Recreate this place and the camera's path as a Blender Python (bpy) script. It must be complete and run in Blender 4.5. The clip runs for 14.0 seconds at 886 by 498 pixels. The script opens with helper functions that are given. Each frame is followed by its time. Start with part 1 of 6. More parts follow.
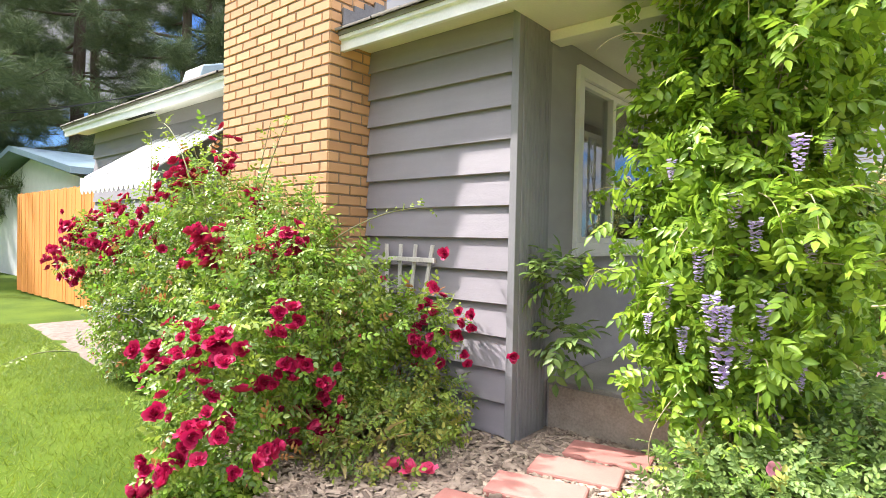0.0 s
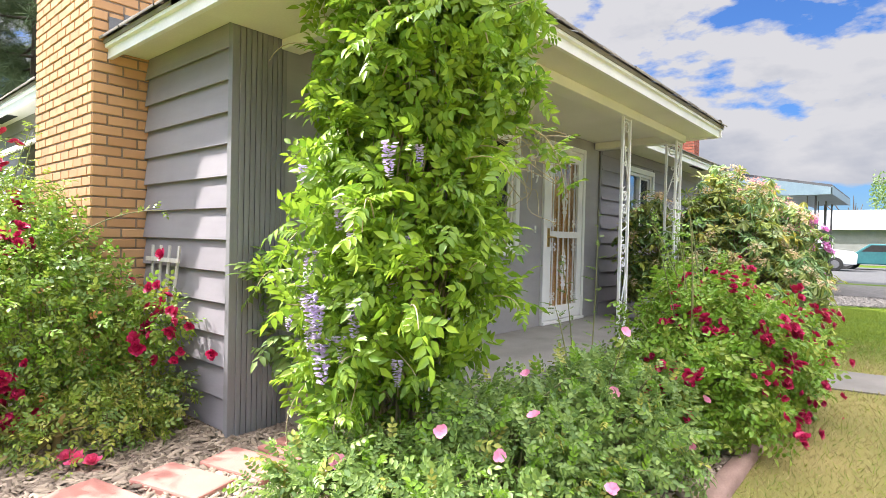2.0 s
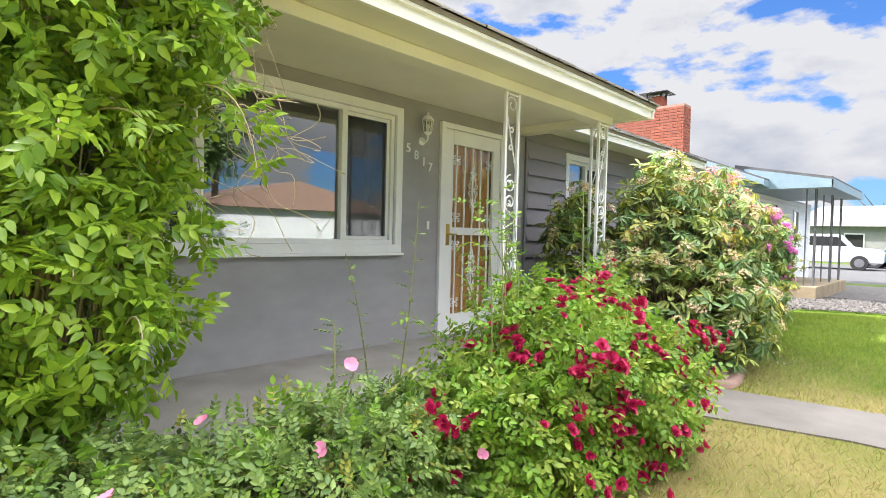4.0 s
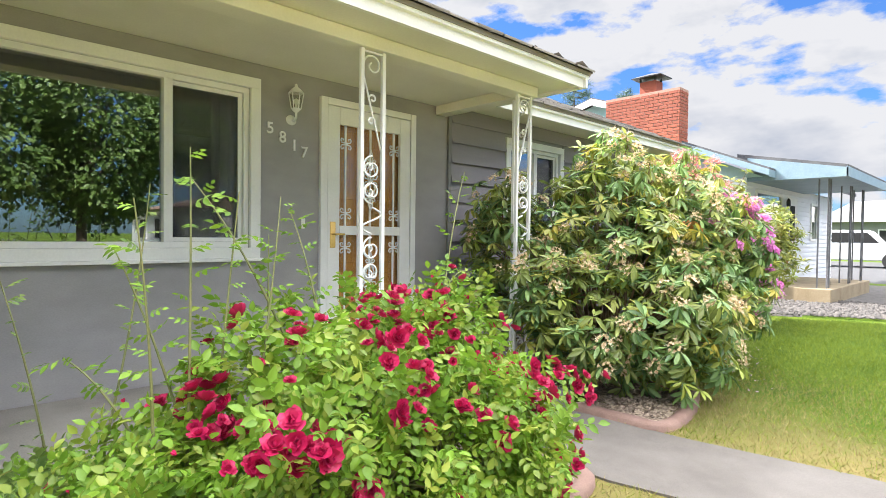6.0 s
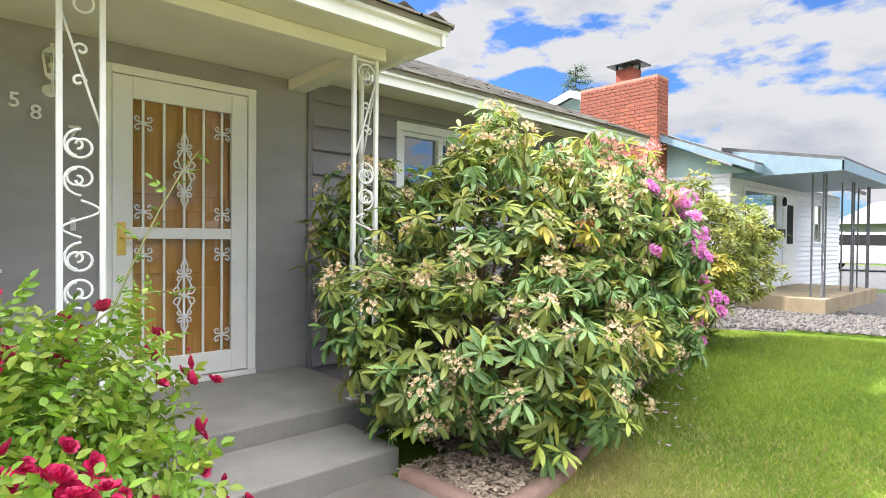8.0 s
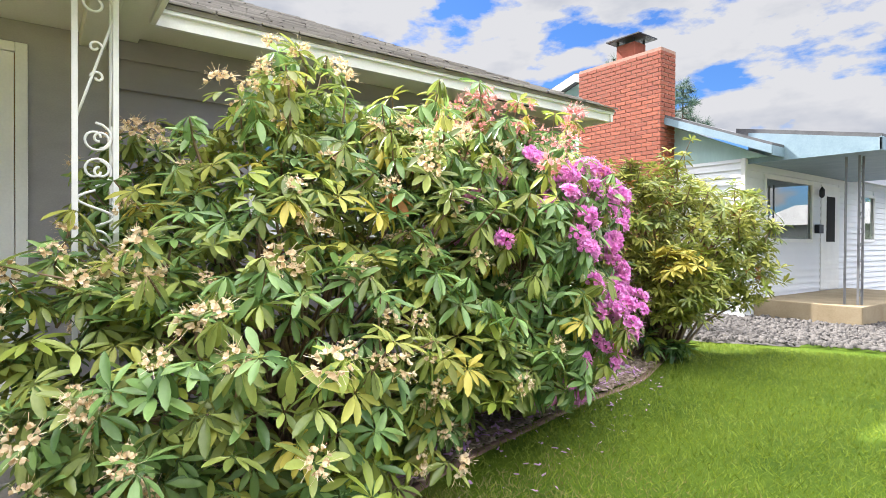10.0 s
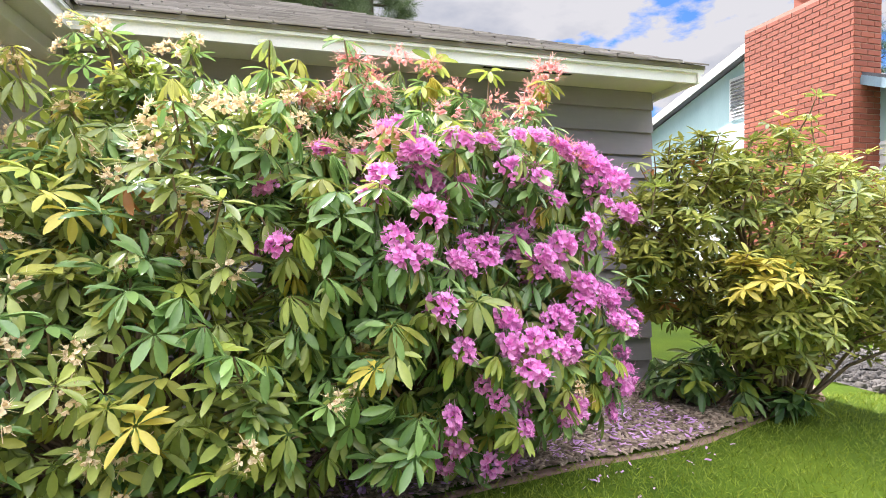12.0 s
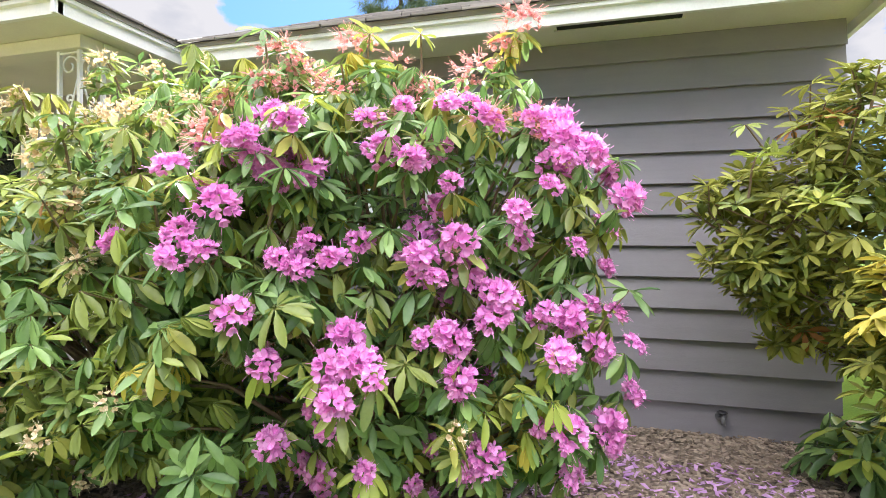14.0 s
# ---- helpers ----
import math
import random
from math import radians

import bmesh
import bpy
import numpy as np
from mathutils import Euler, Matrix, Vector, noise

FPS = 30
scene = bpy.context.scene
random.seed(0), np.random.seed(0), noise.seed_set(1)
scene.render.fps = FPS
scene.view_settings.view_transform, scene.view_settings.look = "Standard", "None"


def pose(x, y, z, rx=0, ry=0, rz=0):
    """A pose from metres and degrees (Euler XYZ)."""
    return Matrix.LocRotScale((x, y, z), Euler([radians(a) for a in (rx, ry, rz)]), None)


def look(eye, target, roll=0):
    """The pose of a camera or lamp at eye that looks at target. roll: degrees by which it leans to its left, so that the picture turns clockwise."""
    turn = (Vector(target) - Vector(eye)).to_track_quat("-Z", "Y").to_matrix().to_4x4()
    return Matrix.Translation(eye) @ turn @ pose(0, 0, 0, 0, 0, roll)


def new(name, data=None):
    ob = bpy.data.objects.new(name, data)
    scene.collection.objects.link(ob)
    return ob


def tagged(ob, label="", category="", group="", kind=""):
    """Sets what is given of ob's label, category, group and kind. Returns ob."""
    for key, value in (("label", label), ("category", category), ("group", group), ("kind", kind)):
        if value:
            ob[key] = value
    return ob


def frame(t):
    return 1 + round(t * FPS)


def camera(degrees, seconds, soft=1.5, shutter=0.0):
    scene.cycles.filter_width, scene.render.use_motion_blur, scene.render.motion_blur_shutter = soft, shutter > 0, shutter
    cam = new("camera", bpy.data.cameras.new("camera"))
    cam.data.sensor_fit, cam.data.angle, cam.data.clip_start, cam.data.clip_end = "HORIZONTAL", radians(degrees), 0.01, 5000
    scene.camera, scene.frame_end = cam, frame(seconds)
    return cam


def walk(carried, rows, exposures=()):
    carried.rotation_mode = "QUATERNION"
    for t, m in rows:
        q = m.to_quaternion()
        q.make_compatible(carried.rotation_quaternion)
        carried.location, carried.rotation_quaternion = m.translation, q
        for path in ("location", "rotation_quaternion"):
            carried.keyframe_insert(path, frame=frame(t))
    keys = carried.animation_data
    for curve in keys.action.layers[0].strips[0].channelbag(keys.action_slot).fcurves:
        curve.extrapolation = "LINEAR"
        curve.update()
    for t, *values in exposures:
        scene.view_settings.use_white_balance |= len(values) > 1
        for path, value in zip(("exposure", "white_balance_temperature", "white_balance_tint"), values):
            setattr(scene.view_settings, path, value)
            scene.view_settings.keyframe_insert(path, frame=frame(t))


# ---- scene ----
EXPOSURE = 1.58
cam = camera(77.2, 14.0, soft=0.5)
PATH = [
    (0, (-0.087, 0.133, 1.259), (-1.367, 1.669, 1.224), 1.2),
    (0.5, (0.322, 0.328, 1.262), (-0.959, 1.863, 1.226), 1.3),
    (1, (0.706, 0.571, 1.277), (-0.579, 2.103, 1.246), 1.3),
    (1.5, (1.06, 0.857, 1.283), (-0.233, 2.382, 1.252), 1.3),
    (2, (1.336, 1.184, 1.305), (0.037, 2.704, 1.271), 1.3),
    (2.5, (1.56, 1.523, 1.318), (0.251, 3.034, 1.285), 1.3),
    (3, (1.726, 1.908, 1.324), (0.398, 3.403, 1.29), 1.1),
    (3.2, (1.765, 2.072, 1.33), (0.429, 3.56, 1.292), 1.2),
    (5.5, (2.018, 3.873, 1.358), (0.584, 5.266, 1.31), 0.9),
    (6, (2.012, 4.248, 1.352), (0.572, 5.635, 1.307), 0.7),
    (6.5, (2.034, 4.634, 1.372), (0.582, 6.008, 1.324), 0.8),
    (7, (2.066, 5.052, 1.373), (0.603, 6.415, 1.327), 0.8),
    (9.5, (2.249, 7.143, 1.326), (0.688, 8.392, 1.304), 0.3),
    (10, (2.278, 7.614, 1.29), (0.668, 8.8, 1.268), 0.3),
    (10.5, (2.287, 8.092, 1.266), (0.604, 9.171, 1.248), 0.3),
    (11, (2.315, 8.572, 1.312), (0.542, 9.498, 1.297), 0.3),
    (11.5, (2.325, 9.043, 1.328), (0.464, 9.775, 1.314), 0.2),
    (12, (2.304, 9.499, 1.306), (0.366, 9.991, 1.294), 0.2),
    (12.5, (2.238, 9.945, 1.289), (0.252, 10.176, 1.283), 0.2),
    (13, (2.125, 10.335, 1.3), (0.126, 10.297, 1.295), 0.2),
    (13.5, (2.014, 10.725, 1.314), (0.038, 10.416, 1.306), 0.4),
    (14, (1.861, 11.1, 1.302), (-0.054, 10.523, 1.287), 0.4),
]
walk(cam, [(t, look(eye, target, roll)) for t, eye, target, roll in PATH], exposures=[(t, EXPOSURE + e, 6300, tint) for t, e, tint in ((0.0, -0.22, 16), (3.0, 0.04, 13), (5.5, 0.18, 12), (6.5, 0.16, 12), (9.5, 0.02, 12), (12.5, 0.05, 16), (14.0, 0.15, 15))])

# ---- world, sun ----
SUN_TO = Vector((-0.925 * math.cos(radians(45)), -0.38 * math.cos(radians(45)), math.sin(radians(45))))
world = bpy.data.worlds.new("sky")
scene.world = world
world.use_nodes = True
wn, wl = world.node_tree.nodes, world.node_tree.links
wn.clear()

sky = wn.new("ShaderNodeTexSky")
sky.sky_type = "NISHITA"
sky.sun_disc = False
sky.sun_elevation = radians(45)
sky.sun_rotation = math.atan2(SUN_TO.x, SUN_TO.y)
sky.air_density, sky.dust_density, sky.ozone_density = 1.2, 0.6, 2.0
coord = wn.new("ShaderNodeTexCoord")
sep = wn.new("ShaderNodeSeparateXYZ")
wl.new(coord.outputs["Generated"], sep.inputs[0])
comb = wn.new("ShaderNodeVectorMath"); comb.operation = "MULTIPLY"; comb.inputs[1].default_value = (1.0, 1.0, 2.3)
wl.new(coord.outputs["Generated"], comb.inputs[0])


def cloud_noise(shift):
    """The density of the heaped clouds, looked up a little higher by shift."""
    move = wn.new("ShaderNodeVectorMath"); move.operation = "ADD"; move.inputs[1].default_value = (0.35, 0.1, 0.2 + shift)
    wl.new(comb.outputs[0], move.inputs[0])
    tex = wn.new("ShaderNodeTexNoise")
    for key, value in (("Scale", 4.2), ("Detail", 8.0), ("Roughness", 0.54), ("Distortion", 0.05)):
        tex.inputs[key].default_value = value
    wl.new(move.outputs[0], tex.inputs["Vector"])
    return tex


puff, puff_above = cloud_noise(0.0), cloud_noise(0.055)
cover = wn.new("ShaderNodeValToRGB")
cover.color_ramp.elements[0].position, cover.color_ramp.elements[1].position = 0.535, 0.585
# the cover closes up overhead
rise = wn.new("ShaderNodeMath"); rise.operation = "MULTIPLY_ADD"; rise.inputs[1].default_value = 0.27
wl.new(sep.outputs["Z"], rise.inputs[0]); wl.new(puff.outputs["Fac"], rise.inputs[2]); wl.new(rise.outputs[0], cover.inputs[0])
# bases are shaded by the cloud above them
shade = wn.new("ShaderNodeValToRGB")
shade.color_ramp.elements[0].position, shade.color_ramp.elements[1].position = 0.55, 0.74
shade.color_ramp.elements[0].color, shade.color_ramp.elements[1].color = (1.0, 1.0, 1.0, 1), (0.62, 0.67, 0.76, 1)
wl.new(puff_above.outputs["Fac"], shade.inputs[0])
skyb = wn.new("ShaderNodeVectorMath"); skyb.operation = "SCALE"; skyb.inputs["Scale"].default_value = 0.046
wl.new(sky.outputs[0], skyb.inputs[0])
mixc = wn.new("ShaderNodeMix"); mixc.data_type = "RGBA"
wl.new(cover.outputs[0], mixc.inputs["Factor"])
tint = wn.new("ShaderNodeVectorMath"); tint.operation = "MULTIPLY"; tint.inputs[1].default_value = (0.50, 0.82, 1.35)
wl.new(skyb.outputs[0], tint.inputs[0]); wl.new(tint.outputs[0], mixc.inputs["A"])
cloudc = wn.new("ShaderNodeVectorMath"); cloudc.operation = "SCALE"; cloudc.inputs["Scale"].default_value = 1.0
# the cloud cover is brighter overhead than towards the horizon
zen = wn.new("ShaderNodeMapRange"); zen.inputs[1].default_value, zen.inputs[2].default_value, zen.inputs[3].default_value, zen.inputs[4].default_value = 0.40, 0.75, 0.255, 2.0
wl.new(sep.outputs["Z"], zen.inputs[0]); wl.new(zen.outputs[0], cloudc.inputs["Scale"])
wl.new(shade.outputs[0], cloudc.inputs[0])
wl.new(cloudc.outputs[0], mixc.inputs["B"])
bg = wn.new("ShaderNodeBackground"); bg.inputs["Strength"].default_value = 1.0
wl.new(mixc.outputs["Result"], bg.inputs[0])
wout = wn.new("ShaderNodeOutputWorld")
wl.new(bg.outputs[0], wout.inputs[0])

sun_data = bpy.data.lights.new("sun", "SUN")
sun_data.energy, sun_data.angle, sun_data.color = 5.0, radians(1.2), (1.0, 0.95, 0.87)
sun = new("sun", sun_data)
sun.matrix_world = look(SUN_TO * 40, (0, 0, 0))


# ---- materials ----
def mat(name, c1, c2, rough=0.6, scale=6.0, fine=60.0, bump=0.2, metal=0.0, spec=0.5, stretch=(1, 1, 1), island=False, objrand=0.0, translucent=0.0, c3=None, stain=0.0):
    """A procedural surface: two colours mixed by noise at two scales, with fine relief."""
    m = bpy.data.materials.new(name)
    m.use_nodes = True
    n, l = m.node_tree.nodes, m.node_tree.links
    bs = n["Principled BSDF"]
    tc = n.new("ShaderNodeTexCoord")
    mp = n.new("ShaderNodeMapping")
    mp.inputs["Scale"].default_value = stretch
    geo = n.new("ShaderNodeNewGeometry")
    l.new(geo.outputs["Position"], mp.inputs[0])
    big = n.new("ShaderNodeTexNoise"); big.inputs["Scale"].default_value = scale; big.inputs["Detail"].default_value = 4
    small = n.new("ShaderNodeTexNoise"); small.inputs["Scale"].default_value = fine; small.inputs["Detail"].default_value = 3
    l.new(mp.outputs[0], big.inputs["Vector"]); l.new(mp.outputs[0], small.inputs["Vector"])
    mix = n.new("ShaderNodeMath"); mix.operation = "MULTIPLY_ADD"
    mix.inputs[1].default_value = 0.4
    l.new(small.outputs["Fac"], mix.inputs[0])
    sc = n.new("ShaderNodeMath"); sc.operation = "MULTIPLY"; sc.inputs[1].default_value = 0.6
    l.new(big.outputs["Fac"], sc.inputs[0]); l.new(sc.outputs[0], mix.inputs[2])
    fac = mix
    if island or objrand:
        src = geo.outputs["Random Per Island"]
        if objrand:
            src = n.new("ShaderNodeObjectInfo").outputs["Random"]
        add = n.new("ShaderNodeMath"); add.operation = "MULTIPLY_ADD"
        add.inputs[1].default_value = objrand or 0.55
        l.new(src, add.inputs[0])
        half = n.new("ShaderNodeMath"); half.operation = "MULTIPLY_ADD"
        half.inputs[1].default_value, half.inputs[2].default_value = 1.0 - (objrand or 0.55), 0.0
        l.new(mix.outputs[0], half.inputs[0]); l.new(half.outputs[0], add.inputs[2])
        fac = add
    ramp = n.new("ShaderNodeValToRGB")
    e = ramp.color_ramp.elements
    e[0].position, e[1].position = (0.12, 0.88) if (island or objrand) else (0.32, 0.68)
    e[0].color, e[1].color = (*c1, 1), (*c2, 1)
    if c3:
        k = e.new(0.93); k.color = (*c3, 1)
    l.new(fac.outputs[0], ramp.inputs[0])
    colour = ramp.outputs[0]
    if stain:
        st = n.new("ShaderNodeTexNoise"); st.inputs["Scale"].default_value = scale * 0.35; st.inputs["Detail"].default_value = 6; st.inputs["Roughness"].default_value = 0.7
        l.new(geo.outputs["Position"], st.inputs["Vector"])
        sr = n.new("ShaderNodeMapRange"); sr.inputs[1].default_value, sr.inputs[2].default_value, sr.inputs[3].default_value, sr.inputs[4].default_value = 0.45, 0.75, 1.0, 1.0 - stain
        l.new(st.outputs["Fac"], sr.inputs[0])
        mul = n.new("ShaderNodeVectorMath"); mul.operation = "SCALE"
        l.new(colour, mul.inputs[0]); l.new(sr.outputs[0], mul.inputs["Scale"])
        colour = mul.outputs[0]
    l.new(colour, bs.inputs["Base Color"])
    bs.inputs["Roughness"].default_value, bs.inputs["Metallic"].default_value = rough, metal
    bs.inputs["Specular IOR Level"].default_value = spec
    if bump:
        bp = n.new("ShaderNodeBump"); bp.inputs["Strength"].default_value = bump; bp.inputs["Distance"].default_value = 0.01
        l.new(mix.outputs[0], bp.inputs["Height"]); l.new(bp.outputs[0], bs.inputs["Normal"])
    if translucent:
        tr = n.new("ShaderNodeBsdfTranslucent")
        l.new(colour, tr.inputs["Color"])
        ms = n.new("ShaderNodeMixShader"); ms.inputs[0].default_value = translucent
        l.new(bs.outputs[0], ms.inputs[1]); l.new(tr.outputs[0], ms.inputs[2])
        l.new(ms.outputs[0], n["Material Output"].inputs[0])
    return m


def glass_mat(name, tint=(0.75, 0.8, 0.78), mirror=0.22):
    m = bpy.data.materials.new(name)
    m.use_nodes = True
    n, l = m.node_tree.nodes, m.node_tree.links
    n.remove(n["Principled BSDF"])
    t = n.new("ShaderNodeBsdfTransparent"); t.inputs[0].default_value = (*tint, 1)
    g = n.new("ShaderNodeBsdfGlossy"); g.inputs["Roughness"].default_value = 0.01
    w = n.new("ShaderNodeLayerWeight")
    p = n.new("ShaderNodeMath"); p.operation = "POWER"; p.inputs[1].default_value = 3.0
    l.new(w.outputs["Facing"], p.inputs[0])
    f = n.new("ShaderNodeMapRange"); f.inputs[3].default_value, f.inputs[4].default_value = mirror, 1.0
    l.new(p.outputs[0], f.inputs[0])
    ms = n.new("ShaderNodeMixShader")
    l.new(f.outputs[0], ms.inputs[0]); l.new(t.outputs[0], ms.inputs[1]); l.new(g.outputs[0], ms.inputs[2])
    l.new(ms.outputs[0], n["Material Output"].inputs[0])
    return m


GREY = mat("grey_paint", (0.285, 0.275, 0.28), (0.36, 0.348, 0.352), 0.6, 3, 90, 0.15, stretch=(1, 1, 2.5), stain=0.12)
GREY_BOARD = mat("grey_board_paint", (0.228, 0.209, 0.229), (0.307, 0.285, 0.308), 0.62, 2.5, 55, 0.25, stretch=(1, 1, 9), objrand=0.25, stain=0.15)
GREY_TRIM = mat("grey_trim_paint", (0.19, 0.186, 0.195), (0.245, 0.24, 0.25), 0.6, 4, 60, 0.2, stretch=(6, 6, 0.6))
WHITE = mat("white_paint", (0.74, 0.74, 0.73), (0.84, 0.84, 0.82), 0.45, 5, 80, 0.08, stain=0.06)
CREAM = mat("soffit_paint", (0.70, 0.68, 0.60), (0.79, 0.77, 0.69), 0.65, 2, 70, 0.08, stain=0.08)
IRON_WHITE = mat("white_iron_paint", (0.76, 0.76, 0.76), (0.86, 0.86, 0.86), 0.35, 10, 120, 0.1)
SHINGLE = mat("asphalt_shingle", (0.15, 0.135, 0.12), (0.36, 0.33, 0.295), 0.95, 8, 220, 0.5, island=True)
BRICK_O = mat("buff_brick", (0.45, 0.24, 0.112), (0.60, 0.35, 0.178), 0.85, 14, 160, 0.4, objrand=0.6)
MORTAR = mat("mortar", (0.20, 0.15, 0.11), (0.30, 0.23, 0.17), 0.95, 12, 180, 0.5)
BRICK_R = mat("red_brick", (0.24, 0.065, 0.04), (0.36, 0.105, 0.06), 0.85, 14, 140, 0.4, objrand=0.6)
MORTAR_R = mat("mortar_red", (0.30, 0.17, 0.13), (0.40, 0.25, 0.20), 0.95, 12, 160, 0.4)
CONC = mat("concrete", (0.18, 0.168, 0.156), (0.285, 0.268, 0.248), 0.9, 3, 130, 0.3, stain=0.2)
CONC_PATH = mat("path_concrete", (0.13, 0.115, 0.10), (0.205, 0.185, 0.165), 0.92, 3, 130, 0.35, stain=0.3)
CONC_AGG = mat("aggregate_concrete", (0.22, 0.18, 0.14), (0.42, 0.36, 0.29), 0.95, 5, 70, 0.8, stain=0.35)
CONC_Y = mat("stained_concrete", (0.20, 0.15, 0.085), (0.32, 0.26, 0.17), 0.9, 3, 90, 0.3)
KERB = mat("red_kerb", (0.20, 0.115, 0.09), (0.33, 0.215, 0.175), 0.9, 6, 120, 0.5, stain=0.3)
PAVER = mat("red_paver", (0.37, 0.145, 0.115), (0.49, 0.22, 0.18), 0.9, 6, 140, 0.5, objrand=0.3, stain=0.2)
CHIP = mat("bark_chip", (0.095, 0.065, 0.048), (0.47, 0.37, 0.28), 0.9, 10, 90, 0.4, island=True)
MULCH = mat("mulch_bed", (0.11, 0.08, 0.065), (0.26, 0.205, 0.165), 0.95, 14, 90, 1.0)
GRAVEL = mat("gravel", (0.05, 0.046, 0.043), (0.14, 0.128, 0.12), 0.95, 10, 60, 1.0)
ASPHALT = mat("asphalt", (0.045, 0.045, 0.047), (0.075, 0.075, 0.078), 0.95, 4, 150, 0.4)
DARK = mat("dark_void", (0.012, 0.012, 0.012), (0.02, 0.02, 0.02), 0.9, 5, 50, 0.0)
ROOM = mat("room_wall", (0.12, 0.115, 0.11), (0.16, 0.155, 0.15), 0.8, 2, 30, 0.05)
CURTAIN = mat("curtain_cloth", (0.30, 0.29, 0.27), (0.42, 0.41, 0.38), 0.9, 8, 90, 0.2, stretch=(12, 12, 0.5))
DOORWOOD = mat("varnished_wood", (0.44, 0.20, 0.05), (0.68, 0.37, 0.11), 0.35, 6, 70, 0.1, stretch=(14, 14, 0.7))
FENCE = mat("cedar_fence", (0.56, 0.19, 0.026), (0.74, 0.30, 0.055), 0.75, 5, 60, 0.25, stretch=(6, 6, 0.5), objrand=0.4)
BARK = mat("bark", (0.055, 0.038, 0.028), (0.14, 0.105, 0.08), 0.95, 6, 40, 1.0, stretch=(3, 3, 0.8))
TWIG = mat("twig", (0.13, 0.085, 0.05), (0.26, 0.18, 0.11), 0.85, 12, 80, 0.4)
CANE = mat("green_cane", (0.12, 0.15, 0.05), (0.24, 0.22, 0.09), 0.7, 12, 80, 0.2)
VINE = mat("vine", (0.30, 0.25, 0.15), (0.48, 0.40, 0.24), 0.8, 12, 80, 0.3)
BRASS = mat("brass", (0.55, 0.38, 0.12), (0.70, 0.5, 0.2), 0.3, 10, 60, 0.05, metal=1.0)
BLACK = mat("black_metal", (0.02, 0.02, 0.022), (0.04, 0.04, 0.045), 0.5, 10, 60, 0.1, metal=0.4)
GREYIRON = mat("grey_iron", (0.14, 0.14, 0.15), (0.22, 0.22, 0.23), 0.5, 10, 60, 0.1, metal=0.3)
WOOD_OLD = mat("weathered_white_wood", (0.42, 0.39, 0.35), (0.66, 0.63, 0.58), 0.85, 9, 70, 0.3, stretch=(5, 5, 0.8))
NSIDE = mat("neighbour_siding", (0.70, 0.71, 0.74), (0.80, 0.81, 0.83), 0.5, 3, 60, 0.1, objrand=0.2)
TEAL = mat("teal_paint", (0.36, 0.52, 0.53), (0.44, 0.60, 0.60), 0.6, 3, 40, 0.1, stretch=(1, 1, 0.3))
NROOF = mat("neighbour_roof", (0.07, 0.07, 0.077), (0.13, 0.13, 0.138), 0.95, 6, 90, 0.4)
NFASCIA = mat("neighbour_fascia", (0.17, 0.25, 0.31), (0.24, 0.33, 0.39), 0.5, 4, 50, 0.05)
GLASS = glass_mat("window_glass")
SCREEN = bpy.data.materials.new("insect_screen")
SCREEN.use_nodes = True
_n, _l = SCREEN.node_tree.nodes, SCREEN.node_tree.links
_n["Principled BSDF"].inputs["Base Color"].default_value = (0.045, 0.046, 0.05, 1)
_n["Principled BSDF"].inputs["Roughness"].default_value = 0.7
_t, _m = _n.new("ShaderNodeBsdfTransparent"), _n.new("ShaderNodeMixShader")
_m.inputs[0].default_value = 0.32
_l.new(_t.outputs[0], _m.inputs[1]); _l.new(_n["Principled BSDF"].outputs[0], _m.inputs[2]); _l.new(_m.outputs[0], _n["Material Output"].inputs[0])
GLASS_DOOR = glass_mat("storm_glass", (0.95, 0.95, 0.94), 0.03)
LAMPGLASS = glass_mat("lamp_glass", (0.85, 0.85, 0.8), 0.05)
CAR_WHITE = mat("car_white", (0.74, 0.75, 0.77), (0.80, 0.81, 0.82), 0.2, 2, 10, 0.0)
CAR_TEAL = mat("car_teal", (0.03, 0.12, 0.13), (0.04, 0.15, 0.16), 0.2, 2, 10, 0.0)
TYRE = mat("tyre", (0.015, 0.015, 0.015), (0.03, 0.03, 0.03), 0.8, 8, 60, 0.2)

L_RHODO = mat("rhododendron_leaf", (0.06, 0.105, 0.022), (0.44, 0.50, 0.125), 0.32, 3, 60, 0.08, spec=0.5, island=True, translucent=0.32)
L_RHODO2 = mat("rhododendron_leaf_green", (0.05, 0.13, 0.036), (0.32, 0.48, 0.15), 0.32, 3, 60, 0.08, spec=0.5, island=True, translucent=0.32)
L_YOUNG = mat("young_leaf", (0.28, 0.36, 0.05), (0.46, 0.52, 0.10), 0.4, 3, 60, 0.05, island=True, translucent=0.3)
L_OLIVE = mat("olive_leaf", (0.13, 0.155, 0.03), (0.52, 0.51, 0.11), 0.45, 3, 60, 0.08, spec=0.3, island=True, translucent=0.32)
L_YELLOW = mat("yellow_leaf", (0.42, 0.36, 0.05), (0.62, 0.52, 0.09), 0.45, 3, 60, 0.05, island=True, translucent=0.3)
L_RUST = mat("rust_leaf", (0.35, 0.13, 0.04), (0.5, 0.24, 0.07), 0.6, 3, 60, 0.05, island=True, translucent=0.25)
L_ROSE = mat("rose_leaf", (0.12, 0.20, 0.022), (0.37, 0.46, 0.065), 0.45, 3, 60, 0.05, island=True, translucent=0.4)
L_ROSE_B = mat("rose_leaf_bright", (0.115, 0.245, 0.02), (0.30, 0.48, 0.05), 0.45, 3, 60, 0.05, island=True, translucent=0.42)
